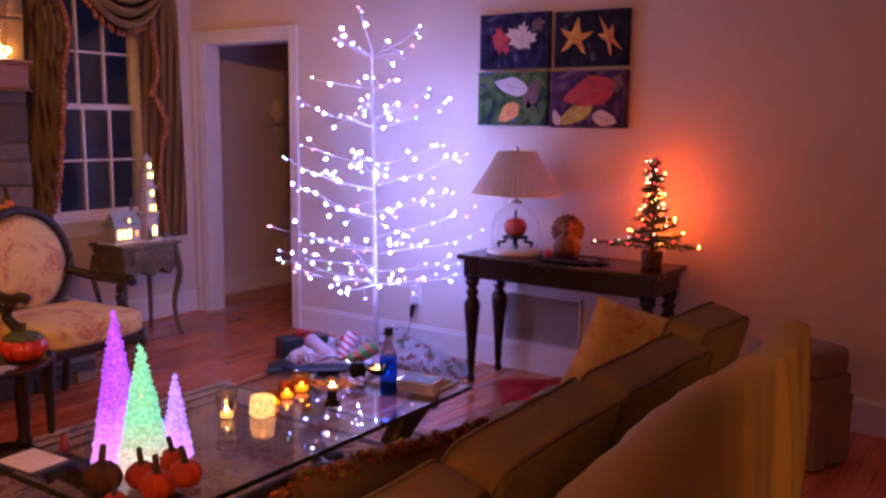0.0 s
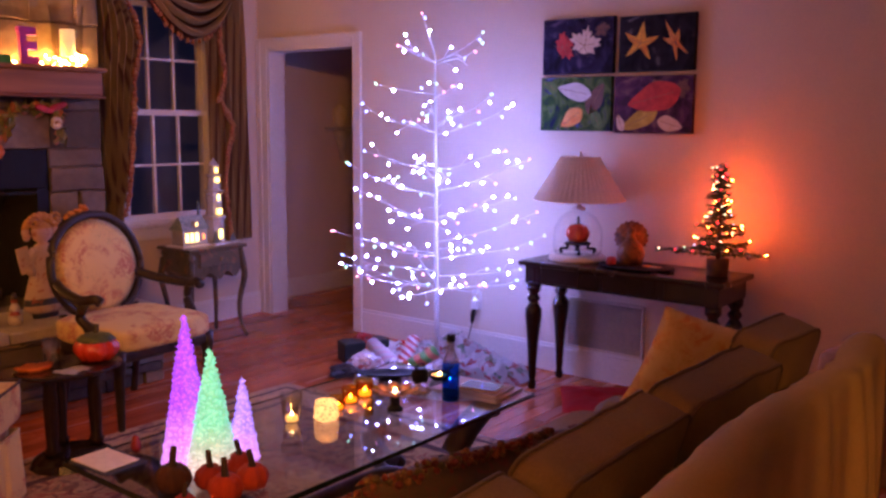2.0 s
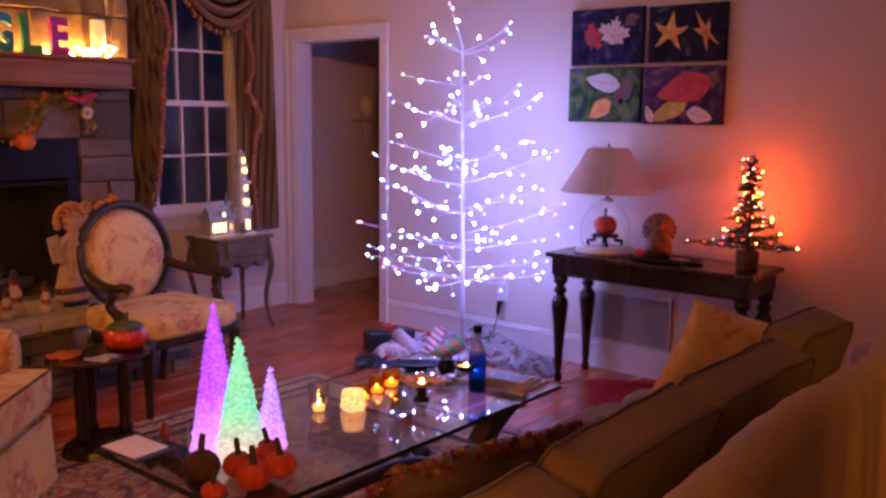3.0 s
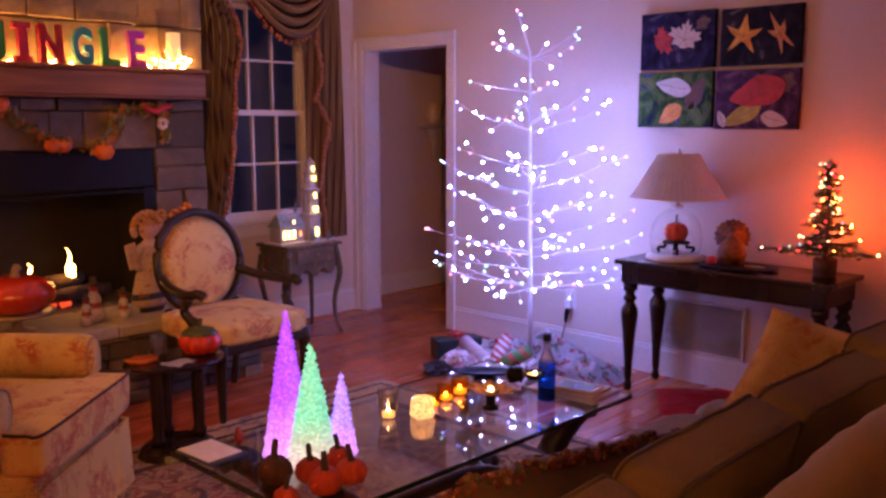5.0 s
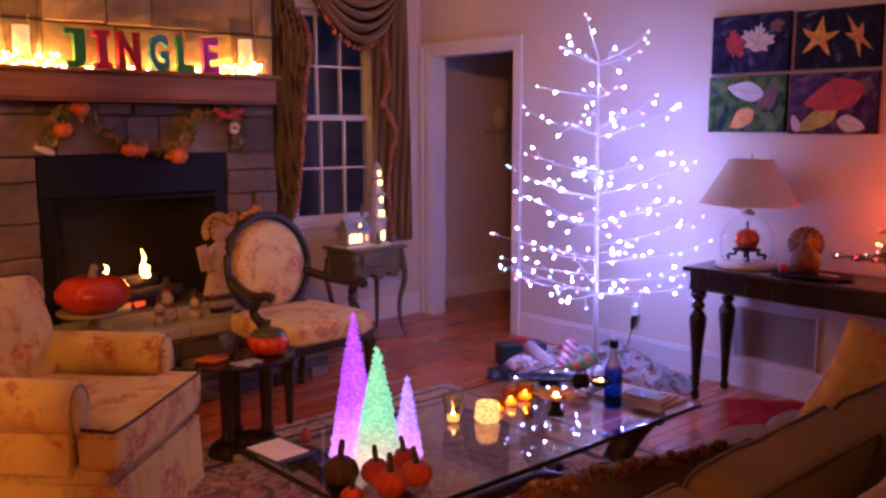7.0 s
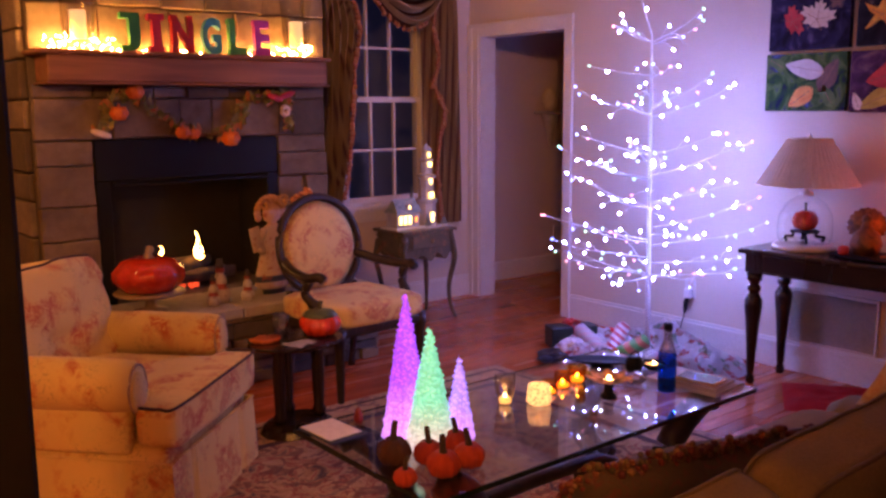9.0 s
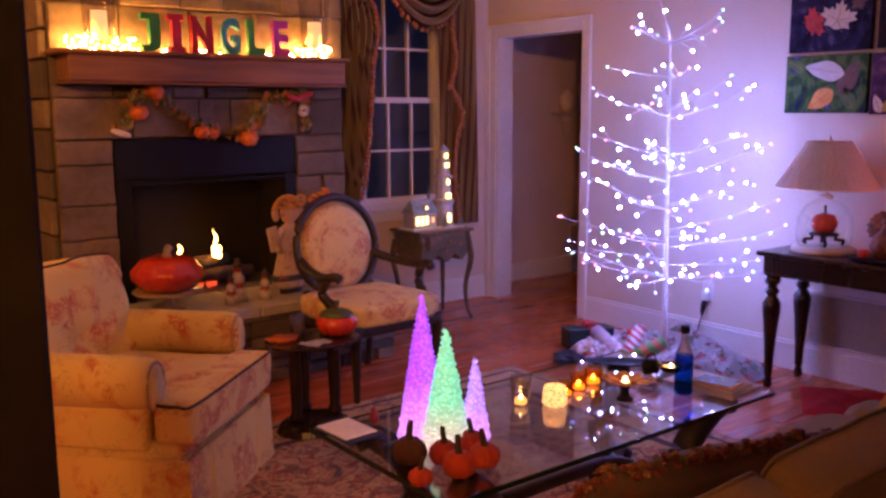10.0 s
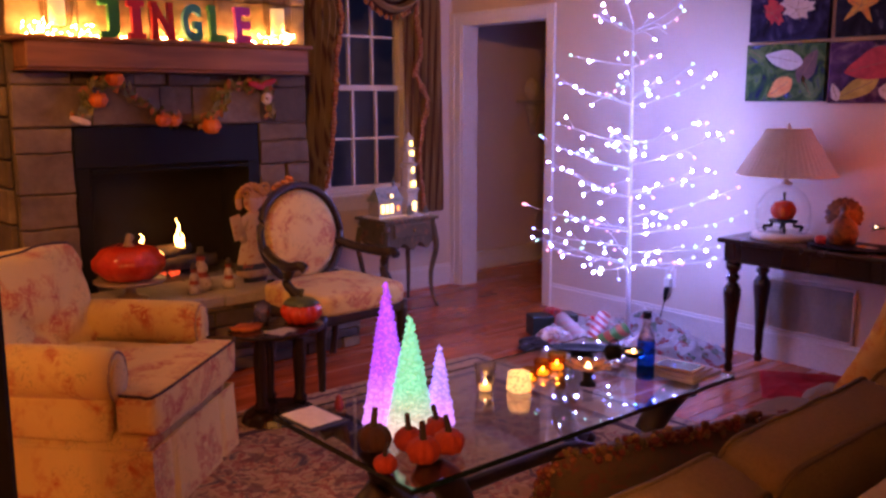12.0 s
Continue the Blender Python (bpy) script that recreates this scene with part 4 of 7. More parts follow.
# dark stripe in each fold; its colour also holds the fold's shade
sw.data.materials.append(surface("swag_stripe_shade", (0.07, 0.018, 0.014), (0.12, 0.035, 0.02), 20, 0.6, 0, 0.1, 200))
for f in sw.data.polygons:
    u = (f.center.x - 3.49) / 0.83
    v = (2.67 - f.center.z) / (0.22 + 0.43 * (1 - (2 * u - 1) ** 2))
    f.material_index = 1 if abs(math.sin(v * math.pi * 8.0)) < 0.5 else 0
fringe([(3.51 + 0.79 * k / 16, 5.23 - 0.04 * (1 - (k / 8 - 1) ** 2), 2.43 - 0.425 * (1 - (k / 8 - 1) ** 2)) for k in range(17)], sw, 0.015, 0.028)
part("board", boxed(3.23, 4.55, 5.25, Y_N - 0.003, 2.66, 2.72, 0.005), M_DRAPE, val)

# ---- pictures on the east wall ----
def canvas(name, stops, scale):
    m, nt, bs = nodes_of(name)
    vec = texco(nt)
    nt.links.new(ramp(nt, noise_tex(nt, vec, scale, 6, 1.5), stops), bs.inputs["Base Color"])
    bs.inputs["Roughness"].default_value = 0.75
    bs.inputs["Specular IOR Level"].default_value = 0.15
    bump(nt, bs, noise_tex(nt, vec, 400), 0.12, 0.001)
    return m


MAPLE = ((0, 1.0), (0.10, 0.70), (0.27, 0.76), (0.22, 0.42), (0.42, 0.58), (0.50, 0.44), (0.84, 0.50), (0.74, 0.28), (0.92, 0.16), (0.52, -0.02), (0.64, -0.30), (0.36, -0.28), (0.10, -0.40))
STAR = ((0, 1.0), (0.15, 0.52), (0.26, 0.26), (0.88, 0.42), (0.62, 0.12), (0.34, -0.04), (0.66, -0.66), (0.32, -0.46), (0.08, -0.22))


def outline(kind, size, n=72):
    if kind in ("maple", "star"):
        half = MAPLE if kind == "maple" else STAR
        return [(p * size, q * size) for p, q in half] + [(-p * size, q * size) for p, q in half[:0:-1]]
    pts = []
    for k in range(n):
        a = 2 * math.pi * k / n
        w = 0.46 * math.sin(a) * abs(math.sin(a)) ** 0.5 * (1 - 0.34 * math.cos(a)) * (1 + 0.05 * math.sin(5 * a))
        pts.append((size * 0.95 * math.cos(a), size * w))
    return pts


def printed(kind, size, y, z, turn, mat, parent, sx=1.0, x=0.0):
    """A leaf printed on a canvas that faces -x."""
    bm = bmesh.new()
    ca, sa = math.cos(radians(turn)), math.sin(radians(turn))
    pts = [(p * sx * ca - q * sa, p * sx * sa + q * ca) for p, q in outline(kind, size)]
    fr = [bm.verts.new((x - 0.0015, y + p, z + q)) for p, q in pts]
    bk = [bm.verts.new((x - 0.0002, y + p, z + q)) for p, q in pts]
    c = bm.verts.new((x - 0.0015, y, z))
    for k in range(len(fr)):
        j = (k + 1) % len(fr)
        bm.faces.new((fr[k], fr[j], c))
        bm.faces.new((fr[k], bk[k], bk[j], fr[j]))
    leaf = part("printed_leaf", bm, mat, parent)
    rib = bmesh.new()
    for b in ((0.8, 0.0), (-0.7, 0.0)) if kind == "oval" else [(0.6 * math.cos(radians(90 + 72 * j)), 0.6 * math.sin(radians(90 + 72 * j))) for j in range(5)]:
        u, v = b[0] * size * sx, b[1] * size
        tube([(x - 0.0018, y, z), (x - 0.0018, y + u * ca - v * sa, z + u * sa + v * ca)], 0.0013, 4, rib)
    part("printed_vein", rib, L_VEIN, leaf)
    return leaf


M_CNV = [canvas("canvas_dark_blue", [(0.35, (0.006, 0.005, 0.012)), (0.58, (0.025, 0.02, 0.06)), (0.75, (0.13, 0.10, 0.16))], 9),
         canvas("canvas_black", [(0.35, (0.005, 0.004, 0.006)), (0.62, (0.02, 0.017, 0.025)), (0.78, (0.2, 0.17, 0.18))], 9),
         canvas("canvas_green", [(0.32, (0.01, 0.015, 0.05)), (0.46, (0.03, 0.08, 0.02)), (0.56, (0.10, 0.16, 0.05)), (0.64, (0.03, 0.03, 0.10)), (0.78, (0.16, 0.24, 0.4))], 8),
         canvas("canvas_plum", [(0.3, (0.02, 0.012, 0.02)), (0.55, (0.08, 0.03, 0.08)), (0.75, (0.2, 0.12, 0.12))], 9)]
L_VEIN = surface("print_vein", (0.22, 0.10, 0.05), (0.3, 0.15, 0.08), 30, 0.6, 0, 0.0)
L_RED = surface("print_red", (0.36, 0.012, 0.018), (0.66, 0.05, 0.05), 14, 0.6, 0, 0.0)
L_PALE = surface("print_pale", (0.62, 0.5, 0.36), (0.72, 0.62, 0.52), 30, 0.6, 0, 0.0)
L_GOLD = surface("print_gold", (0.70, 0.20, 0.015), (0.85, 0.48, 0.05), 16, 0.6, 0, 0.0)
L_ORANGE = surface("print_orange", (0.70, 0.17, 0.025), (0.82, 0.42, 0.10), 14, 0.6, 0, 0.0)
L_WHITE = surface("print_white", (0.55, 0.52, 0.52), (0.7, 0.68, 0.66), 30, 0.6, 0, 0.0)
L_DIM = surface("print_faded", (0.10, 0.055, 0.05), (0.20, 0.10, 0.08), 30, 0.6, 0, 0.0)
L_GREEN = surface("print_green", (0.05, 0.11, 0.02), (0.12, 0.20, 0.05), 30, 0.6, 0, 0.0)
L_YELLOW = surface("print_yellow", (0.40, 0.28, 0.02), (0.66, 0.5, 0.08), 14, 0.6, 0, 0.0)
PX = X_E - 0.035
for k, (ya, yb, za, zb, words) in enumerate(((2.855, 2.405, 1.755, 2.062, "a red and a pale maple leaf on dark water"), (2.372, 1.938, 1.757, 2.052, "two golden star leaves on black"),
                                             (2.862, 2.408, 1.435, 1.738, "a white and an orange leaf on green"), (2.390, 1.936, 1.428, 1.735, "a red leaf over yellow ones"))):
    cy, cz = (ya + yb) / 2, (za + zb) / 2
    w, h = ya - yb, zb - za
    pic = thing("canvas_picture", Matrix.Translation((PX, cy, cz)), "print of " + words, "picture", "leaf prints on the wall")
    part("canvas", boxed(0.0, 0.034, -w / 2, w / 2, -h / 2, h / 2, 0.003), M_CNV[k], pic)
    if k == 0:
        printed("maple", 0.092, 0.095, -0.005, 65, L_RED, pic)
        printed("maple", 0.112, -0.045, 0.0, 12, L_PALE, pic, 1.0, -0.0006)
        printed("maple", 0.055, -0.15, 0.09, 150, L_DIM, pic)
    elif k == 1:
        printed("star", 0.118, 0.09, 0.0, 8, L_GOLD, pic, 0.95)
        printed("star", 0.135, -0.11, -0.005, -28, L_ORANGE, pic, 0.42)
    elif k == 2:
        printed("oval", 0.105, 0.005, 0.07, 12, L_WHITE, pic, 1.1)
        printed("oval", 0.10, -0.13, 0.03, 120, L_DIM, pic, 1.0, 0.0008)
        printed("oval", 0.07, -0.13, -0.075, 60, L_GREEN, pic, 1.0, 0.0008)
        printed("oval", 0.06, 0.165, 0.10, 30, L_GREEN, pic, 1.0, 0.0008)
        printed("oval", 0.10, 0.02, -0.08, 325, L_ORANGE, pic, 0.85)
    else:
        printed("oval", 0.095, 0.075, -0.085, -25, L_YELLOW, pic, 1.3, -0.0003)
        printed("oval", 0.085, -0.105, -0.105, 195, L_PALE, pic, 0.9, -0.0005)
        printed("maple", 0.06, -0.16, 0.085, 100, L_DIM, pic, 1.0, 0.0006)
        printed("maple", 0.055, -0.03, 0.090, 30, L_DIM, pic, 1.0, 0.0006)
        printed("oval", 0.165, -0.01, 0.035, -14, L_RED, pic, 1.0, -0.002)
        printed("oval", 0.05, 0.185, -0.10, 70, L_PALE, pic, 1.0, -0.0008)

# ---- things on the console ----
M_SHADE = surface("shade_cloth", (0.82, 0.66, 0.50), (0.88, 0.74, 0.58), 12, 0.8, 0, 0.1, 120)
M_PORC = surface("cream_porcelain", (0.7, 0.6, 0.46), (0.78, 0.68, 0.54), 8, 0.3, 0, 0.02)
M_IRON = M_BLACK
M_REDORANGE = surface("lacquer_pumpkin", (0.62, 0.03, 0.008), (0.74, 0.065, 0.014), 7, 0.18, 0, 0.03, 60, coat=0.6)
M_PUMPSTEM = surface("pumpkin_stem", (0.05, 0.05, 0.02), (0.12, 0.10, 0.04), 30, 0.8, 0, 0.3)
lamp = thing("table_lamp", Matrix.Translation((4.41, 2.48, CZ)), "glass-jar table lamp with a pleated cream shade", "lamp")
part("base", lathe([(0.155, 0), (0.16, 0.008), (0.155, 0.022), (0.14, 0.03), (0.0, 0.031)], 32), M_PORC, lamp, "cream round base", True)
part("jar", lathe([(0.125, 0.032), (0.135, 0.06), (0.138, 0.12), (0.132, 0.18), (0.10, 0.235), (0.055, 0.268), (0.03, 0.278), (0.028, 0.277), (0.05, 0.264), (0.095, 0.231), (0.128, 0.178), (0.134, 0.12), (0.131, 0.062), (0.121, 0.035)], 32), M_GLASS, lamp, "clear glass jar", True)
part("neck", lathe([(0.035, 0.279), (0.035, 0.29), (0.012, 0.30), (0.016, 0.32), (0.01, 0.34), (0.008, 0.56), (0.012, 0.575), (0.0, 0.60)], 16), M_PORC, lamp, "", True)
bm = bmesh.new()
n = 96
ra, rb = [], []
for k in range(n):
    a = 2 * math.pi * k / n
    p = 1 + 0.018 * (k % 2)
    ra.append(bm.verts.new((0.245 * p * math.cos(a), 0.245 * p * math.sin(a), 0.335)))
    rb.append(bm.verts.new((0.105 * p * math.cos(a), 0.105 * p * math.sin(a), 0.568)))
for k in range(n):
    bm.faces.new((ra[k], ra[(k + 1) % n], rb[(k + 1) % n], rb[k]))
bmesh.ops.solidify(bm, geom=bm.faces, thickness=0.003)
shade = part("shade", bm, M_SHADE, lamp, "pleated cream cloth shade")
part("trim_band", tube([(0.25 * math.cos(2 * math.pi * k / 48), 0.25 * math.sin(2 * math.pi * k / 48), 0.335) for k in range(49)], 0.005, 6), M_SHADE, shade)


def pumpkin(name, m, r, h, mat, label, lobes=9, stem=0.25, category="pumpkin", group="", groove=0.13, stem_mat=None):
    th = thing(name, m, label, category, group)
    prof = [(0.0, 0.06 * h), (0.35 * r, 0.0), (0.75 * r, 0.08 * h), (0.98 * r, 0.38 * h), (0.98 * r, 0.6 * h), (0.72 * r, 0.90 * h), (0.35 * r, 1.0 * h), (0.08 * r, 0.93 * h), (0.0, 0.92 * h)]
    part("flesh", lathe(prof, lobes * 6, lobes=lobes, depth=groove), mat, th, "", True)
    part("stem", tube(curve_pts([(0, 0, 0.9 * h), (0.02 * r, 0.02 * r, h * 1.1), (0.12 * r, 0.1 * r, h * (1.1 + stem))], 4), [0.16 * r, 0.14 * r, 0.12 * r, 0.11 * r, 0.10 * r, 0.10 * r, 0.10 * r, 0.11 * r, 0.12 * r], 7), stem_mat or M_PUMPSTEM, th, "", True)
    return th


stand = thing("iron_stand", Matrix.Translation((4.41, 2.48, CZ + 0.0315)), "small black iron scroll stand inside the jar", "stand")
for k in range(4):
    a = k * math.pi / 2 + 0.6
    c, s = math.cos(a), math.sin(a)
    part("leg", tube(curve_pts([(0.085 * c, 0.085 * s, 0.006), (0.095 * c, 0.095 * s, 0.03), (0.055 * c, 0.055 * s, 0.035), (0.06 * c, 0.06 * s, 0.06)], 4), 0.008, 7), M_IRON, stand, "", True)
part("ring", lathe([(0.072, 0.056), (0.072, 0.064), (0.0, 0.066)], 24), M_IRON, stand)
pumpkin("pumpkin", Matrix.Translation((4.41, 2.48, CZ + 0.0985)), 0.066, 0.10, M_REDORANGE, "shiny dark red pumpkin on the stand inside the jar", 9, 0.3)

M_TURKEY = surface("turkey_glaze", (0.05, 0.02, 0.012), (0.42, 0.15, 0.04), 22, 0.4, 0, 0.2, 70)
bm = lathe([(0.0, 0.0), (0.06, 0.0), (0.075, 0.05), (0.06, 0.10), (0.03, 0.125), (0.018, 0.155), (0.026, 0.18), (0.0, 0.20)], 16)
fan, fb = [], []
for k in range(25):
    a = radians(-30 + 10 * k)
    r = 0.088 * (1 + 0.05 * math.cos(k * math.pi))
    fan.append(bm.verts.new((0.04, r * math.cos(a), 0.135 + r * math.sin(a))))
    fb.append(bm.verts.new((0.055, r * math.cos(a), 0.135 + r * math.sin(a))))
c0, c1 = bm.verts.new((0.03, 0, 0.09)), bm.verts.new((0.06, 0, 0.09))
for k in range(24):
    bm.faces.new((fan[k], fan[k + 1], c0))
    bm.faces.new((fb[k + 1], fb[k], c1))
    bm.faces.new((fan[k], fb[k], fb[k + 1], fan[k + 1]))
t = tagged(part("turkey_figurine", bm, M_TURKEY, None, "glazed brown and orange turkey figurine with fanned tail", True), "", "figurine")
t.matrix_world = pose(4.40, 2.155, CZ + 0.0125, 0, 0, 25)
plate = thing("serving_plate", Matrix.Translation((4.36, 2.10, CZ)), "flat dark glass plate under the figurine", "plate")
part("dish", lathe([(0.10, 0), (0.16, 0.004), (0.19, 0.012), (0.185, 0.0125), (0.0, 0.012)], 32, squash=(0.75, 1.1)), M_BLACK, plate, "", True)
M_REDWAX = surface("red_wax", (0.5, 0.04, 0.04), (0.6, 0.08, 0.06), 10, 0.35, 0, 0)
bm = lathe([(0.0, 0.0), (0.024, 0.004), (0.028, 0.02), (0.024, 0.04), (0.0, 0.046)], 14)
ob = tagged(part("candle", bm, M_REDWAX, None, "small round red wax candle on the plate", True), "", "candle")
ob.location = (4.30, 2.215, CZ + 0.0122)
for yy, mm, nm in ((2.03, L_ORANGE, "orange"), (1.99, L_PALE, "tan")):
    bm = lathe([(0.0, 0.0), (0.02, 0.001), (0.026, 0.006), (0.0, 0.010)], 10, lobes=5, depth=0.4, squash=(1, 1.5))
    ob = tagged(part("silk_leaf", bm, mm, None, nm + " cloth leaf lying on the plate", True), "", "leaf")
    ob.location = (4.35, yy, CZ + 0.0128)

# small lit pine
M_NEEDLE = surface("pine_needles", (0.03, 0.05, 0.02), (0.07, 0.09, 0.03), 30, 0.7, 0, 0.2, vary=0.2)
M_POT = surface("bark_pot", (0.10, 0.045, 0.02), (0.2, 0.09, 0.04), 20, 0.8, 0, 0.5, 60)
PINE = [glow("pine_orange", (1.0, 0.11, 0.014), 330), glow("pine_amber", (1.0, 0.40, 0.10), 4.5), glow("pine_red", (1.0, 0.04, 0.06), 4), glow("pine_green", (0.40, 0.95, 0.65), 2.4), glow("pine_white", (1.0, 0.72, 0.45), 6), glow("pine_blue", (0.35, 0.6, 1.0), 2.2)]
pine = thing("small_lit_pine", Matrix.Translation((4.41, 1.685, CZ)), "small tabletop pine with warm coloured lights", "lighted tree")
part("pot", lathe([(0.045, 0), (0.052, 0.004), (0.056, 0.085), (0.05, 0.088), (0.0, 0.082)], 16), M_POT, pine, "bark-covered pot", True)
part("trunk", tube([(0, 0, 0.08), (0.004, 0.0, 0.3), (0, 0.004, 0.56)], [0.012, 0.008, 0.003], 7), M_POT, pine, "", True)
rnd = random.Random(21)
bm = bmesh.new()
spots = []
for k in range(64):
    f = (k + rnd.random()) / 64
    z = 0.085 + 0.46 * f
    a = k * 2.4
    ln = (0.29 if f < 0.14 else 0.17 - 0.14 * (f - 0.16) if f < 0.42 else 0.085 - 0.08 * (f - 0.42)) * rnd.uniform(0.6, 1.1)
    if math.cos(a) > 0.2:
        ln = min(ln, 0.19)
    d = Vector((math.cos(a), math.sin(a), rnd.uniform(-0.12, 0.22)))
    p0 = Vector((0, 0, z))
    p1 = p0 + d * ln
    tube([p0, p0 + d * ln * 0.5 + Vector((0, 0, 0.01)), p1], [0.003, 0.0025, 0.002], 4, bm)
    for q in range(int(40 + ln * 560)):
        s = rnd.uniform(0.1, 1.04)
        c = p0.lerp(p1, s)
        e = c + Vector((rnd.uniform(-1, 1), rnd.uniform(-1, 1), rnd.uniform(-0.6, 1))).normalized() * rnd.uniform(0.018, 0.036)
        w = Vector((rnd.uniform(-1, 1), rnd.uniform(-1, 1), rnd.uniform(-1, 1))).normalized() * 0.0026
        v = [bm.verts.new(x) for x in (c - w, c + w, e)]
        bm.faces.new(v)
    spots += [p0.lerp(p1, rnd.uniform(0.45, 0.8)) + Vector((-0.012, 0, 0.014)), p1 + Vector((-0.006, 0, 0.010))]
tagged(part("crown", bm, M_NEEDLE, pine), "", "", "", "stuff")
M_SILVER = surface("silver_ball", (0.7, 0.72, 0.76), (0.8, 0.82, 0.86), 5, 0.08, 1.0, 0)
for p in ((-0.02, 0.0, 0.535), (-0.05, -0.175, 0.115), (-0.06, 0.19, 0.115)):
    part("ornament", lathe([(0.0, -0.017), (0.009, -0.0145), (0.0155, -0.007), (0.017, 0.0), (0.0155, 0.007), (0.009, 0.0145), (0.004, 0.016), (0.004, 0.021), (0.0, 0.021)], 16, at=p), M_SILVER, pine, "silver ball", True)
pine_meshes = []
for mat in PINE:
    bm = bmesh.new()
    bmesh.ops.create_icosphere(bm, subdivisions=1, radius=0.0052)
    me = bpy.data.meshes.new("bulb")
    bm.to_mesh(me)
    bm.free()
    me.materials.append(mat)
    pine_meshes.append(me)
for p in spots:
    r = rnd.random()
    if r < 0.62:
        ob = new("bulb", pine_meshes[0 if p.x > 0.012 else rnd.choice((1, 1, 2, 2, 3, 4, 4, 5))])
        ob.parent, ob.location = pine, p

# ---- wall fittings ----
outlet = thing("wall_outlet", Matrix.Translation((X_E, 3.325, 0.36)), "white wall outlet with a black plug and adapter", "outlet")
part("cover_plate", boxed(-0.007, -0.0003, -0.04, 0.04, -0.06, 0.06, 0.003), M_TRIM, outlet)
part("socket", boxed(-0.0095, -0.0072, -0.018, 0.018, 0.008, 0.042, 0.001), M_PORC, outlet)
part("adapter", boxed(-0.045, -0.0075, -0.022, 0.022, -0.055, 0.0, 0.006, 2), M_TRIM, outlet)
part("plug", tube([(-0.03, 0.0, -0.055), (-0.034, 0.008, -0.09), (-0.036, 0.012, -0.13), (-0.036, 0.014, -0.15)], [0.016, 0.017, 0.012, 0.005], 9), M_BLACK, outlet, "black plug", True)
part("cord", tube(curve_pts([(-0.036, 0.014, -0.15), (-0.05, 0.03, -0.25), (-0.10, 0.0, -0.345), (-0.24, -0.03, -0.352), (-0.33, -0.09, -0.352)], 6), 0.0035, 6), M_BLACK, outlet, "", True)
M_VENT = surface("vent_paint", (0.60, 0.52, 0.45), (0.66, 0.57, 0.49), 6, 0.5, 0, 0.03)
vent = thing("wall_vent", Matrix.Translation((X_E, 2.42, 0.30)), "louvred return-air grille on the wall", "vent")
part("backing", boxed(-0.004, -0.0004, -0.235, 0.235, -0.115, 0.155), M_VENT, vent)
bm = bmesh.new()
for a in ((-0.25, -0.235, -0.13, 0.17), (0.235, 0.25, -0.13, 0.17), (-0.2345, 0.2345, -0.13, -0.115), (-0.2345, 0.2345, 0.155, 0.17)):
    box(bm, -0.014, -0.0004, a[0], a[1], a[2], a[3], 0.002)
part("frame", bm, M_VENT, vent)
for k in range(27):
    z = -0.112 + k * 0.01
    bm = bmesh.new()
    v = [bm.verts.new(p) for p in ((-0.012, -0.2345, z), (-0.012, 0.2345, z), (-0.0045, 0.2345, z + 0.0075), (-0.0045, -0.2345, z + 0.0075))]
    bm.faces.new(v)
    bmesh.ops.solidify(bm, geom=bm.faces, thickness=0.001)
    part("slat", bm, M_VENT, vent)

# ---- painted accent table under the window ----
M_PAINTED = floral("painted_table", (0.085, 0.072, 0.045), (0.13, 0.11, 0.07), (0.24, 0.09, 0.055), (0.28, 0.16, 0.08), (0.04, 0.04, 0.025), 9)
AZ, ACX = 0.645, 3.815
acc = thing("accent_table", pose(ACX, 5.03, 0, 0, 0, 0) @ Matrix.Diagonal((0.66, 1.05, 1.0, 1.0)), "antique painted side table with curved legs and a drawer", "side table")
bm = boxed(-0.36, 0.36, -0.17, 0.17, AZ - 0.022, AZ, 0.008, 2)
part("tabletop", bm, M_PAINTED, acc)
bm = bmesh.new()
n = 24
for side in (-1,):
    up, lo, ub, lb = [], [], [], []
    for k in range(n + 1):
        u = -0.32 + 0.64 * k / n
        bow = -0.155 - 0.012 * math.cos(u * 9)
        zb = AZ - 0.17 - 0.05 * math.cos(u * math.pi / 0.64 * 3) ** 2
        up.append(bm.verts.new((u, bow, AZ - 0.0225)))
        lo.append(bm.verts.new((u, bow, zb)))
        ub.append(bm.verts.new((u, 0.15, AZ - 0.0225)))
        lb.append(bm.verts.new((u, 0.15, zb)))
    for k in range(n):
        bm.faces.new((up[k], up[k + 1], lo[k + 1], lo[k]))
        bm.faces.new((ub[k + 1], ub[k], lb[k], lb[k + 1]))
        bm.faces.new((lo[k], lo[k + 1], lb[k + 1], lb[k]))
        bm.faces.new((up[k + 1], up[k], ub[k], ub[k + 1]))
    bm.faces.new((up[0], lo[0], lb[0], ub[0]))
    bm.faces.new((up[-1], ub[-1], lb[-1], lo[-1]))
part("apron", bm, M_PAINTED, acc, "painted apron with flowers")
dr = part("drawer", boxed(-0.24, 0.24, -0.178, -0.165, AZ - 0.125, AZ - 0.035, 0.004), M_PAINTED, acc)
part("knob", lathe([(0.006, 0), (0.006, 0.008), (0.012, 0.014), (0.0, 0.022)], 10), surface("aged_brass", (0.3, 0.2, 0.08), (0.4, 0.28, 0.12), 12, 0.4, 0.9, 0.02), dr).matrix_local = pose(0, -0.178, AZ - 0.08, 90, 0, 0)
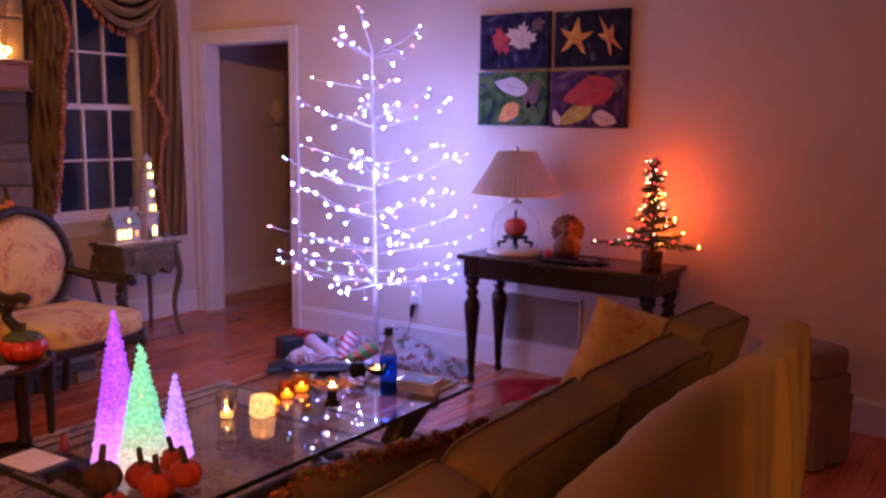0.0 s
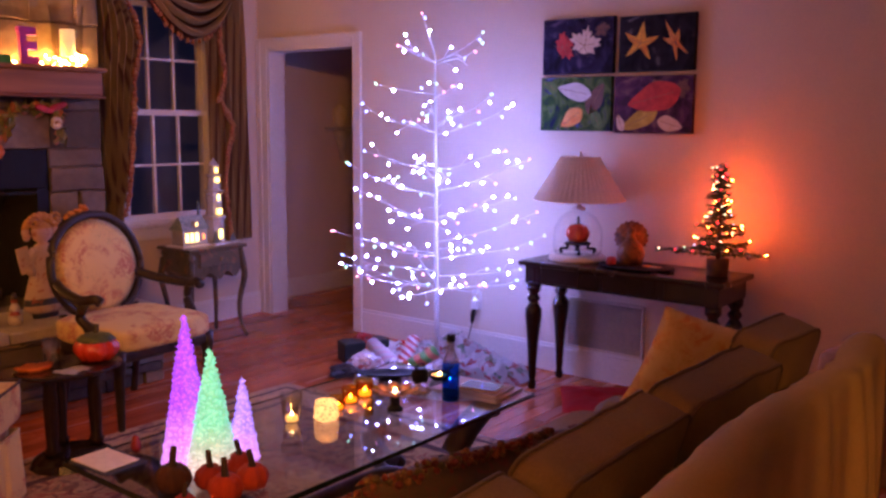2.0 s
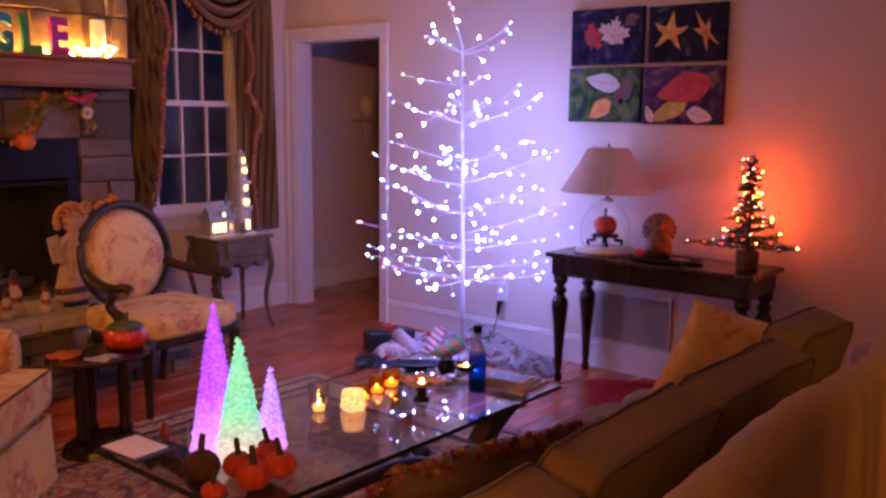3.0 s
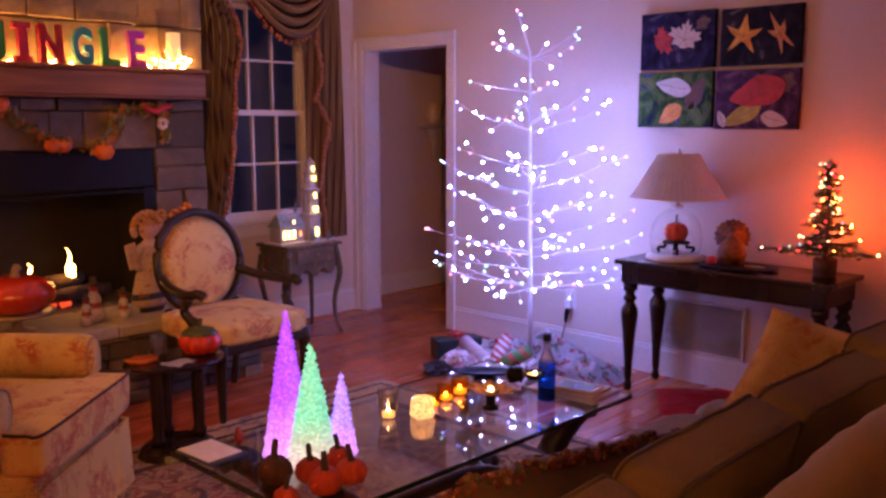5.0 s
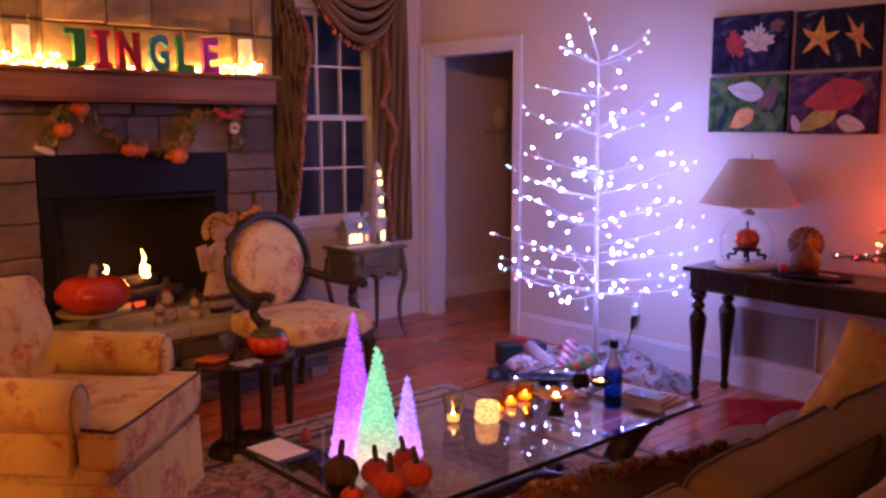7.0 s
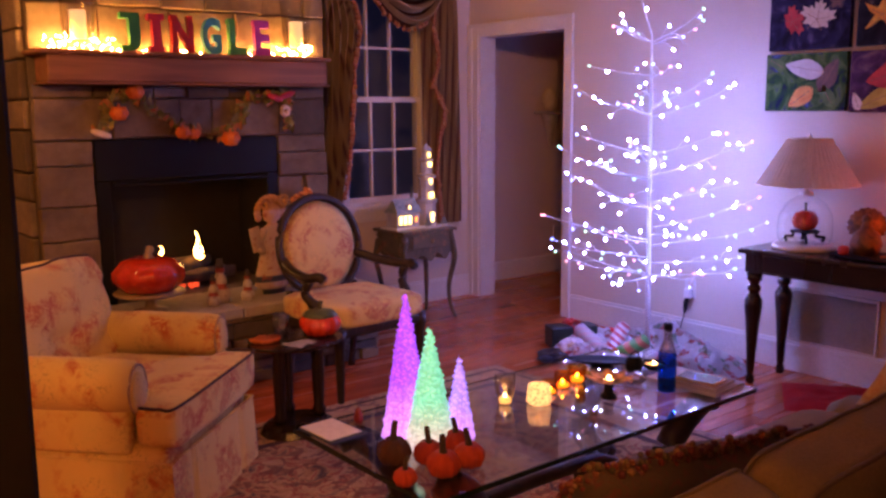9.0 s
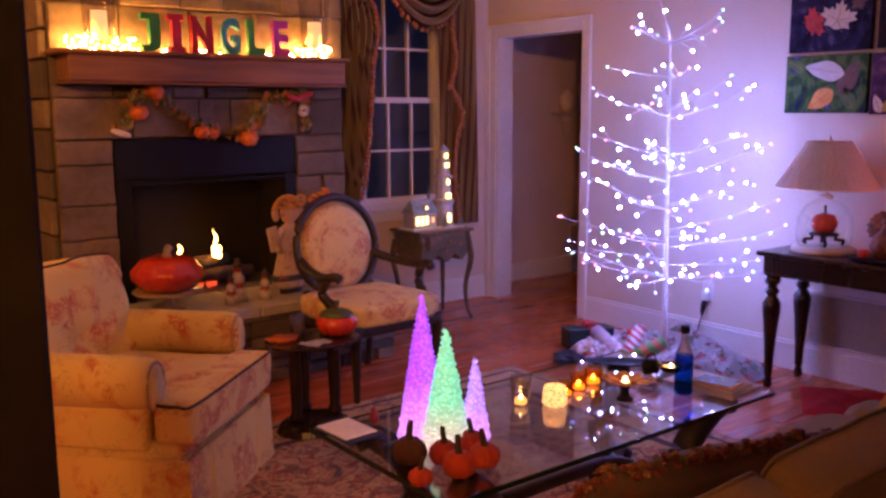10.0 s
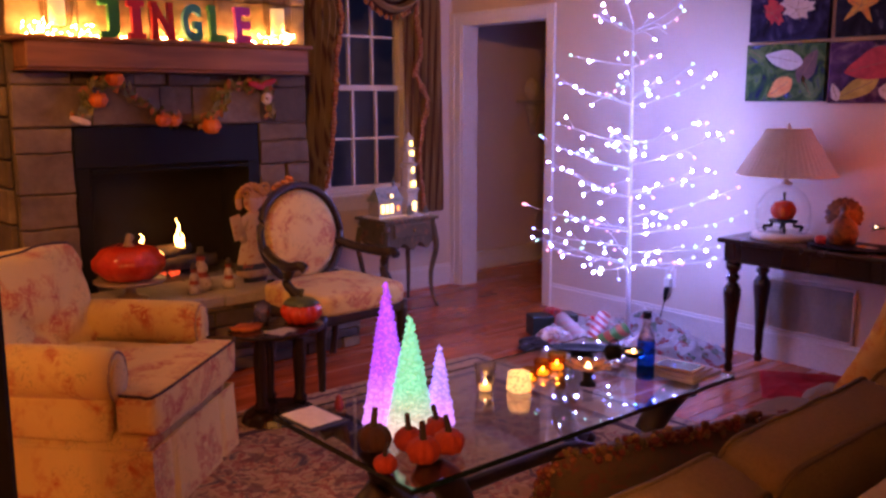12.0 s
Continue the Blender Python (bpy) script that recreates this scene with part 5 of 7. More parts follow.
for sx in (-1, 1):
    for sy in (-1, 1):
        o = Vector((sx * 0.30, sy * 0.125, 0))
        q = Vector((sx * 0.7, sy * 0.7, 0))
        pts = curve_pts([o + q * 0.055 + Vector((0, 0, 0.0)), o + q * 0.01 + Vector((0, 0, 0.10)), o + q * 0.0 + Vector((0, 0, 0.24)), o + q * 0.045 + Vector((0, 0, 0.42)), o + q * 0.03 + Vector((0, 0, 0.52)), o + Vector((0, 0, AZ - 0.03))], 5)
        rr = [0.014 + 0.022 * (k / (len(pts) - 1)) ** 1.5 for k in range(len(pts))]
        part("leg", tube(pts, rr, 9), M_PAINTED, acc, "curved tapering leg", True)

# ---- lit village pieces on it ----
M_VILLAGE = surface("village_paint", (0.42, 0.40, 0.40), (0.56, 0.54, 0.54), 14, 0.6, 0, 0.2, 60)
M_ROOFS = surface("snowy_roof", (0.22, 0.30, 0.30), (0.5, 0.55, 0.58), 30, 0.7, 0, 0.3, 80)
M_LITWIN = glow("lit_window", (1.0, 0.62, 0.16), 7)
M_VPINE = surface("village_pine", (0.10, 0.13, 0.12), (0.3, 0.33, 0.34), 60, 0.8, 0, 0.3)
vil = thing("lighted_village_house", pose(3.73, 5.03, AZ, 0, 0, 4), "lit ceramic village house with a snowy green roof", "village house")
part("base", boxed(-0.15, 0.13, -0.09, 0.09, 0, 0.012, 0.004), M_TRIM, vil)
part("wall", boxed(-0.12, 0.09, -0.055, 0.055, 0.0125, 0.115, 0.002), M_VILLAGE, vil)
bm = bmesh.new()
v = [bm.verts.new(p) for p in ((-0.13, -0.07, 0.113), (0.10, -0.07, 0.113), (0.10, 0.07, 0.113), (-0.13, 0.07, 0.113), (-0.11, 0, 0.205), (0.08, 0, 0.205))]
for f in ((0, 1, 5, 4), (2, 3, 4, 5), (0, 4, 3), (1, 2, 5), (0, 3, 2, 1)):
    bm.faces.new([v[i] for i in f])
part("roof", bm, M_ROOFS, vil, "snowy green roof")
for x in (-0.085, -0.045, -0.005):
    part("window", boxed(x - 0.013, x + 0.013, -0.0585, -0.0552, 0.035, 0.092, 0.001), M_LITWIN, vil, "glowing yellow window")
part("window", boxed(0.045, 0.062, -0.0585, -0.0552, 0.045, 0.08, 0.001), glow("lit_door", (1.0, 0.3, 0.06), 3), vil, "glowing orange door")
part("dormer", boxed(-0.03, 0.01, -0.062, -0.03, 0.13, 0.17, 0.002), M_VILLAGE, vil)
part("window", boxed(-0.017, -0.003, -0.0645, -0.0622, 0.14, 0.16, 0.001), M_LITWIN, vil, "glowing yellow window")
tow = thing("lighted_village_tower", pose(3.912, 5.02, AZ, 0, 0, 0) @ Matrix.Diagonal((1.3, 1.3, 1.0, 1.0)), "lit white ceramic lighthouse with stacked storeys", "village house")
part("base", lathe([(0.08, 0), (0.078, 0.012), (0.0, 0.0121)], 8), M_TRIM, tow)
part("shaft", lathe([(0.052, 0.0122), (0.050, 0.16), (0.058, 0.175), (0.062, 0.19), (0.042, 0.20), (0.038, 0.33), (0.05, 0.345), (0.052, 0.36), (0.034, 0.37), (0.03, 0.45), (0.04, 0.46), (0.042, 0.47), (0.026, 0.475), (0.022, 0.52), (0.032, 0.53), (0.0, 0.585)], 8), M_VILLAGE, tow)
for z, w, h, r in ((0.04, 0.020, 0.06, 0.050), (0.205, 0.030, 0.035, 0.043), (0.30, 0.014, 0.045, 0.039), (0.42, 0.024, 0.03, 0.031), (0.485, 0.016, 0.03, 0.0245)):
    part("window", boxed(-w / 2, w / 2, -r - 0.004, -r + 0.002, z, z + h, 0.001), M_LITWIN, tow, "glowing yellow window")
for x, y, h in ((3.825, 5.08, 0.28), (3.85, 4.93, 0.10), (4.01, 4.95, 0.07)):
    tr = thing("miniature_pine", Matrix.Translation((x, y, AZ)), "frosted miniature pine beside the village house", "miniature tree", "village trees")
    bm = lathe([(0.02, 0.0), (0.02, 0.012)], 10)
    prof, z = [(0.004, 0.0125)], 0.02
    k = 0
    while z < h:
        r = 0.028 * (1 - z / h) + 0.002
        prof += [(r + 0.006, z), (max(0.002, r - 0.004), z + h * 0.06)]
        z += h * 0.09
    prof.append((0.0, h))
    part("base", bm, M_TRIM, tr)
    part("crown", lathe(prof, 9), M_VPINE, tr)

# ---- side table beside the armchair ----
ST = (2.03, 3.58)
SZ = 0.435
st = thing("side_table", Matrix.Translation((*ST, 0)), "low oval dark wood side table on columns", "side table")
part("tabletop", lathe([(0.0, SZ - 0.02), (0.21, SZ - 0.02), (0.225, SZ - 0.012), (0.225, SZ - 0.004), (0.22, SZ), (0.0, SZ)], 40, squash=(1.0, 0.82)), M_DARKWOOD, st)
part("base", lathe([(0.0, 0.0), (0.17, 0.0), (0.18, 0.012), (0.165, 0.04), (0.12, 0.065), (0.0, 0.066)], 32, squash=(1, 0.85)), M_DARKWOOD, st)
for x, y in ((-0.10, -0.02), (0.10, -0.02), (0.0, 0.09)):
    part("column", lathe([(0.03, 0.0665), (0.034, 0.09), (0.024, 0.11), (0.028, 0.2), (0.03, 0.3), (0.024, 0.37), (0.034, 0.395), (0.034, SZ - 0.0205)], 14, at=(x, y, 0)), M_DARKWOOD, st, "", True)
M_PUMPGREEN = surface("pumpkin_cap", (0.05, 0.07, 0.02), (0.10, 0.12, 0.04), 30, 0.4, 0, 0.2)
pj = pumpkin("pumpkin_jar", Matrix.Translation((2.155, 3.57, SZ)), 0.098, 0.115, M_REDORANGE, "orange-red ceramic pumpkin jar with a green lid", 10, 0.25, "pumpkin jar")
part("lid", lathe([(0.078, 0.088), (0.084, 0.094), (0.066, 0.112), (0.03, 0.122), (0.0, 0.121)], 30, lobes=10, depth=0.12), M_PUMPGREEN, pj, "green leaf-like lid", True)
M_SIDEGLASS = thin_glass("drinking_glass", (0.88, 0.86, 0.84), 0.14)
tum = thing("drinking_glass", Matrix.Translation((2.0, 3.66, SZ)), "clear empty drinking glass on the side table", "glass")
part("tumbler", lathe([(0.03, 0), (0.042, 0.10), (0.0405, 0.10), (0.029, 0.006), (0.0, 0.006)], 20), M_SIDEGLASS, tum, "", True)
M_ORLEAF = surface("orange_leaf_dish", (0.62, 0.12, 0.03), (0.72, 0.2, 0.05), 12, 0.5, 0, 0.05)
dish = thing("leaf_dish", Matrix.Translation((1.90, 3.60, SZ)), "orange maple-leaf shaped dish", "dish")
bm = bmesh.new()
pts = outline("maple", 0.082)
lo = [bm.verts.new((p * 0.8, q * 0.8, 0.0)) for p, q in pts]
hi = [bm.verts.new((p * 1.1, q * 1.1, 0.02)) for p, q in pts]
cc = bm.verts.new((0, 0, 0.004))
for k in range(len(pts)):
    j = (k + 1) % len(pts)
    bm.faces.new((lo[k], lo[j], hi[j], hi[k]))
    bm.faces.new((hi[k], hi[j], cc))
bm.faces.new(lo[::-1])
part("dish", bm, M_ORLEAF, dish, "", True)
M_PAPER = surface("white_paper", (0.72, 0.68, 0.62), (0.8, 0.77, 0.72), 6, 0.8, 0, 0.05)
bm = bmesh.new()
g = [[bm.verts.new((0.065 * (i / 6 - 0.5) * 2, 0.05 * (j / 6 - 0.5) * 2, 0.004 + 0.010 * (noise.noise((i * 0.6, j * 0.6, 4.0)) + 0.5))) for i in range(7)] for j in range(7)]
for j in range(6):
    for i in range(6):
        bm.faces.new((g[j][i], g[j][i + 1], g[j + 1][i + 1], g[j + 1][i]))
bmesh.ops.solidify(bm, geom=bm.faces, thickness=0.002)
ob = tagged(part("napkin", bm, M_PAPER, None, "crumpled white paper napkin on the side table", True), "", "napkin")
ob.matrix_world = pose(1.99, 3.47, SZ, 0, 0, 20)

# ---- on the coffee table ----
def crystal(name, low, high, strength):
    """Lit, beaded acrylic: brighter and paler sparkle near its foot."""
    m, nt, b = nodes_of(name)
    vec = texco(nt)
    sep = nt.nodes.new("ShaderNodeSeparateXYZ")
    tc = nt.nodes.new("ShaderNodeTexCoord")
    nt.links.new(tc.outputs["Generated"], sep.inputs[0])
    col = ramp(nt, sep.outputs[2], [(0.08, low), (0.42, high)])
    vo = nt.nodes.new("ShaderNodeTexVoronoi")
    vo.inputs["Scale"].default_value = 100
    nt.links.new(vec, vo.inputs["Vector"])
    spark = ramp(nt, vo.outputs["Distance"], [(0.1, (1.8, 1.8, 1.8)), (0.6, (0.7, 0.7, 0.7))])
    nt.links.new(col, b.inputs["Base Color"])
    nt.links.new(mixc(nt, 1.0, col, spark, "MULTIPLY"), b.inputs["Emission Color"])
    b.inputs["Emission Strength"].default_value = strength
    b.inputs["Roughness"].default_value = 0.15
    bump(nt, b, vo.outputs["Distance"], 0.8, 0.006)
    return m


M_CONES = [crystal("crystal_purple", (0.75, 0.30, 1.0), (0.42, 0.08, 1.0), 1.15), crystal("crystal_green", (0.80, 0.66, 0.68), (0.26, 0.85, 0.56), 0.9), crystal("crystal_violet", (0.70, 0.30, 1.0), (0.45, 0.25, 1.0), 1.15)]
for (x, y, r, h), m, words in zip(((1.718, 2.318, 0.077, 0.465), (1.71, 2.185, 0.078, 0.385), (1.84, 2.20, 0.046, 0.265)), M_CONES, ("tall purple", "green and white", "small violet")):
    cone = thing("lighted_cone_tree", Matrix.Translation((x, y, TZ + 0.0005)), "frosted beaded acrylic tree glowing " + words, "lighted tree", "cone trees on the glass")
    prof, n = [(r * 0.9, 0.0)], int(h / 0.017)
    for k in range(n):
        f = k / n
        prof += [(r * (1 - f) ** 0.92 + 0.005, h * f + 0.001), (max(0.001, r * (1 - f) ** 0.92 - 0.003), h * f + 0.012)]
    prof.append((0.0, h))
    bm = lathe(prof, 26)
    for q in bm.verts:
        q.co += 0.008 * noise.noise_vector(q.co * 90)
    part("cone", bm, m, cone, "", True)
M_FELT = surface("orange_felt", (0.34, 0.026, 0.009), (0.44, 0.045, 0.012), 20, 0.9, 0, 0.3, 200)
M_FELTRED = surface("rust_felt", (0.26, 0.014, 0.010), (0.34, 0.026, 0.014), 20, 0.9, 0, 0.3, 200)
M_FELTBROWN = surface("brown_felt", (0.04, 0.010, 0.007), (0.075, 0.018, 0.010), 20, 0.9, 0, 0.3, 200)
M_STEMFELT = surface("felt_stem", (0.03, 0.014, 0.010), (0.06, 0.03, 0.02), 30, 0.9, 0, 0.3)
for x, y, r, m, words in ((1.60, 1.985, 0.052, M_FELT, "orange"), (1.70, 1.99, 0.050, M_FELT, "orange"), (1.475, 2.0, 0.036, M_FELT, "small orange"), (1.745, 2.105, 0.046, M_FELTRED, "rust-red"), (1.625, 2.085, 0.048, M_FELTRED, "rust-red"), (1.545, 2.15, 0.055, M_FELTBROWN, "dark brown")):
    th = thing("felt_pumpkin", pose(x, y, TZ + 0.0005, 0, 0, x * 700), words + " stuffed felt pumpkin with a dark stem", "pumpkin", "felt pumpkins on the glass")
    h = r * 1.45
    part("flesh", lathe([(0.0, 0.06 * h), (0.4 * r, 0.0), (0.8 * r, 0.12 * h), (r, 0.45 * h), (0.88 * r, 0.75 * h), (0.5 * r, 0.97 * h), (0.12 * r, 0.92 * h), (0.0, 0.9 * h)], 48, lobes=8, depth=0.14), m, th, "", True)
    part("stem", tube(curve_pts([(0, 0, 0.88 * h), (0.03 * r, 0.05 * r, 1.2 * h), (0.18 * r, 0.1 * r, 1.62 * h)], 4), [0.26 * r, 0.22 * r, 0.2 * r, 0.19 * r, 0.18 * r, 0.18 * r, 0.18 * r, 0.17 * r, 0.15 * r], 8), M_STEMFELT, th, "dark felt stem", True)
# notepad on a dark folder
M_NAVY = surface("navy_cover", (0.012, 0.018, 0.045), (0.02, 0.03, 0.07), 10, 0.5, 0, 0.05)
pad = thing("notepad", pose(1.545, 2.495, TZ + 0.0005, 0, 0, 3), "white notepad on a dark blue folder", "notepad")
part("folder", boxed(-0.072, 0.075, -0.105, 0.09, 0, 0.007, 0.002), M_NAVY, pad, "dark blue folder")
part("paper", boxed(-0.066, 0.060, -0.082, 0.086, 0.0072, 0.010, 0.0008), M_PAPER, pad, "white paper")
M_CARD = surface("dark_red_glaze", (0.16, 0.012, 0.014), (0.26, 0.03, 0.02), 14, 0.35, 0, 0.05)
ob = tagged(part("bird_figurine", lathe([(0.0, 0.0), (0.010, 0.0), (0.016, 0.014), (0.014, 0.03), (0.010, 0.040), (0.011, 0.048), (0.0, 0.058)], 14, squash=(1, 1.3)), M_CARD, None, "small dark red glazed bird figurine", True), "", "figurine")
ob.location = (1.655, 2.505, TZ + 0.0005)


M_TEALIGHT = glow("candle_flame", (1.0, 0.50, 0.15), 60)
M_WAX = surface("candle_wax", (0.75, 0.62, 0.42), (0.82, 0.7, 0.5), 10, 0.5, 0, 0.02)


def amber(name, colour, strength):
    """Thin glass with the candle's light through it put in as emission."""
    m, nt, b = nodes_of(name)
    vec = texco(nt)
    vo = nt.nodes.new("ShaderNodeTexVoronoi")
    vo.inputs["Scale"].default_value = 95
    nt.links.new(vec, vo.inputs["Vector"])
    c = ramp(nt, vo.outputs["Distance"], [(0.15, tuple(0.22 * q for q in colour)), (0.5, colour)])
    nt.links.new(c, b.inputs["Base Color"])
    nt.links.new(c, b.inputs["Emission Color"])
    b.inputs["Emission Strength"].default_value = strength
    b.inputs["Roughness"].default_value = 0.15
    b.inputs["Transmission Weight"].default_value = 0.6
    bump(nt, b, vo.outputs["Distance"], 0.6, 0.004)
    return m


M_CRACKLE = amber("glowing_crackle_glass", (1.0, 0.55, 0.24), 0.8)
M_GOLDGLASS = thin_glass("amber_glass", (1.0, 0.70, 0.26), 0.08)
M_TUMBLER = thin_glass("tumbler_glass", (0.90, 0.88, 0.86), 0.2)
# the flame's light in the wax is put in as emission
M_LITWAX = glow("lit_wax", (1.0, 0.46, 0.12), 2.6)


def votive(x, y, r, h, mat, words, flare=1.0, full=0.4):
    th = thing("votive_candle", Matrix.Translation((x, y, TZ + 0.0005)), words, "candle", "candles on the glass")
    t = 0.003
    part("holder", lathe([(r * 0.8, 0), (r, h * 0.15), (r * flare, h), (r * flare - t, h), (r - t, h * 0.17), (r * 0.75, t * 2), (0.0, t * 2)], 22), mat, th, "", True)
    wax = part("wax", lathe([(r * 0.72, t * 2.2), (r * 0.74, h * full), (0.0, h * full - 0.002)], 16), M_LITWAX if mat in (M_GOLDGLASS, M_TUMBLER) else M_WAX, th, "", True)
    part("flame", lathe([(0.0, h * full), (0.006, h * full + 0.005), (0.005, h * full + 0.010), (0.0, h * full + 0.019)], 8), M_TEALIGHT, wax, "burning flame", True)


votive(2.165, 2.335, 0.030, 0.105, M_TUMBLER, "clear flared glass with a burning tealight", 1.35, 0.22)
votive(2.265, 2.265, 0.046, 0.068, M_CRACKLE, "round crackle-glass votive glowing warm white", 0.85, 0.5)
votive(2.365, 2.31, 0.030, 0.052, M_GOLDGLASS, "small amber glass votive, lit", 1.05, 0.30)
votive(2.455, 2.33, 0.032, 0.062, M_GOLDGLASS, "small amber glass votive, lit", 1.05, 0.30)
votive(2.55, 2.345, 0.034, 0.068, M_GOLDGLASS, "small amber glass votive, lit", 1.05, 0.30)
# lotus candle dish
M_PETAL = surface("copper_petal", (0.78, 0.38, 0.2), (0.84, 0.5, 0.3), 12, 0.4, 0.0, 0.1)
lot = thing("flower_candle_dish", Matrix.Translation((2.50, 2.145, TZ + 0.0005)), "copper flower-shaped dish with a burning tealight", "candle", "candles on the glass")
part("foot", lathe([(0.03, 0), (0.03, 0.008), (0.018, 0.02), (0.017, 0.045), (0.024, 0.057), (0.0, 0.0575)], 16), M_BLACK, lot, "dark turned foot")
for k in range(8):
    a = k * math.pi / 4
    bm = bmesh.new()
    pl = []
    for s, w, z in ((0.012, 0.012, 0.058), (0.04, 0.026, 0.060), (0.066, 0.020, 0.070), (0.086, 0.002, 0.078)):
        pl.append([bm.verts.new((s, w * q, z + 0.006 * abs(q))) for q in (-1, 0, 1)])
    for r0, r1 in zip(pl, pl[1:]):
        for i in range(2):
            bm.faces.new((r0[i], r0[i + 1], r1[i + 1], r1[i]))
    bmesh.ops.solidify(bm, geom=bm.faces, thickness=0.002)
    part("petal", moved(bm, Matrix.Rotation(a, 4, "Z")), M_PETAL, lot, "", True)
part("wax", lathe([(0.02, 0.0585), (0.02, 0.068), (0.0, 0.067)], 14), M_WAX, lot)
part("flame", lathe([(0.0, 0.069), (0.007, 0.073), (0.006, 0.078), (0.0, 0.087)], 8), M_TEALIGHT, lot, "burning flame", True)
# blue bottle
M_BLUE = thin_glass("blue_glass", (0.17, 0.52, 0.86), 0.05)
bot = thing("water_bottle", Matrix.Translation((2.725, 2.06, TZ + 0.0005)), "blue glass water bottle with a black cap", "bottle")
part("glass_body", lathe([(0.030, 0), (0.034, 0.006), (0.034, 0.135), (0.0325, 0.150), (0.0295, 0.150), (0.0315, 0.133), (0.0315, 0.008), (0.0, 0.008)], 28), M_BLUE, bot, "deep blue glass", True)
part("neck", lathe([(0.0325, 0.1505), (0.028, 0.163), (0.017, 0.19), (0.0145, 0.205), (0.0145, 0.2315), (0.013, 0.2315), (0.013, 0.205), (0.0155, 0.188), (0.026, 0.162), (0.0295, 0.1505)], 28), M_TUMBLER, bot, "clear glass neck", True)
part("cap", lathe([(0.0165, 0.232), (0.0165, 0.256), (0.0, 0.2565)], 18), M_BLACK, bot, "black cap")
# books with a framed tablet on them
M_TAN = surface("tan_book_cover", (0.58, 0.50, 0.42), (0.66, 0.58, 0.5), 8, 0.6, 0, 0.08)
M_CREAM = surface("cream_book_cover", (0.66, 0.62, 0.6), (0.74, 0.7, 0.68), 8, 0.6, 0, 0.08)
M_PAGES = surface("book_pages", (0.62, 0.55, 0.42), (0.7, 0.63, 0.5), 40, 0.9, 0, 0.2, 200, stretch=(1, 1, 12))
M_SCREEN = surface("dark_screen", (0.01, 0.012, 0.02), (0.02, 0.022, 0.035), 4, 0.06, 0, 0)


def book(x, y, z, w, d, h, turn, mat, words):
    th = thing("book", pose(x, y, z, 0, 0, turn), words, "book", "books on the glass")
    bm = boxed(-w / 2, w / 2, -d / 2, d / 2, 0, 0.002, 0.0006)
    box(bm, -w / 2, w / 2, -d / 2, d / 2, h - 0.002, h, 0.0006)
    box(bm, -w / 2, -w / 2 + 0.002, -d / 2, d / 2, 0.0021, h - 0.0021)
    part("cover", bm, mat, th)
    part("pages", boxed(-w / 2 + 0.0025, w / 2 - 0.004, -d / 2 + 0.003, d / 2 - 0.003, 0.0022, h - 0.0022), M_PAGES, th)


book(2.885, 2.05, TZ + 0.0005, 0.21, 0.30, 0.014, 4, M_CREAM, "thin cream-covered book lying flat")
book(2.87, 2.03, TZ + 0.015, 0.17, 0.23, 0.012, 8, M_TAN, "thin tan book lying on another")
tab = thing("tablet", pose(2.86, 2.01, TZ + 0.0275, 0, 0, 10), "dark tablet in a gold frame on the books", "tablet")
part("frame", boxed(-0.055, 0.055, -0.085, 0.085, 0, 0.009, 0.003), surface("gold_case", (0.5, 0.34, 0.12), (0.6, 0.42, 0.18), 10, 0.35, 0.5, 0), tab, "gold case")
part("screen", boxed(-0.046, 0.046, -0.074, 0.074, 0.0092, 0.0102), M_SCREEN, tab, "dark glossy screen")
# glass dishes, a crumpled wrapper, black tray with a candle
for x, y, r in ((2.635, 2.17, 0.05), (2.66, 2.30, 0.062)):
    ob = thing("glass_dish", Matrix.Translation((x, y, TZ + 0.0005)), "small clear cut-glass dish", "dish", "glass dishes")
    part("bowl", lathe([(r * 0.6, 0), (r * 0.95, 0.012), (r, 0.03), (r - 0.004, 0.03), (r * 0.9, 0.014), (r * 0.55, 0.005), (0.0, 0.005)], 24, lobes=12, depth=0.06), M_GLASS, ob, "", True)
bm = bmesh.new()
bmesh.ops.create_icosphere(bm, subdivisions=3, radius=0.04)
for q in bm.verts:
    q.co *= 1 + 0.5 * noise.noise(q.co * 45)
    q.co.z = max(0, q.co.z * 0.55 + 0.018)
M_FOIL = surface("foil_wrap", (0.5, 0.46, 0.5), (0.7, 0.66, 0.7), 25, 0.25, 0.6, 0.2)
ob = tagged(part("foil_wrapper", bm, M_FOIL, None, "crumpled silvery candy wrapper", False), "", "wrapper")
ob.location = (2.71, 2.20, TZ + 0.0005)
ob = tagged(part("cloth_leaf", lathe([(0.0, 0.0), (0.06, 0.002), (0.075, 0.012), (0.0, 0.016)], 40, lobes=5, depth=0.45), L_YELLOW, None, "yellow cloth maple leaf lying on the glass", True), "", "leaf")
ob.location = (2.64, 2.43, TZ + 0.0005)
tray = thing("serving_tray", pose(2.835, 2.47, TZ + 0.0005, 0, 0, -49), "long flat black leaf-shaped tray on the glass", "tray")
part("plate", lathe([(0.0, 0.0), (0.11, 0.001), (0.145, 0.010), (0.142, 0.0125), (0.105, 0.004), (0.0, 0.0035)], 36, squash=(1, 0.42)), M_BLACK, tray, "", True)
pot = thing("black_pot", Matrix.Translation((2.815, 2.285, TZ + 0.0005)), "small dark iron cauldron pot with a lid", "pot")
part("body", lathe([(0.018, 0), (0.028, 0.006), (0.037, 0.030), (0.034, 0.052), (0.026, 0.060), (0.028, 0.064), (0.0, 0.0641)], 20), M_BLACK, pot, "", True)
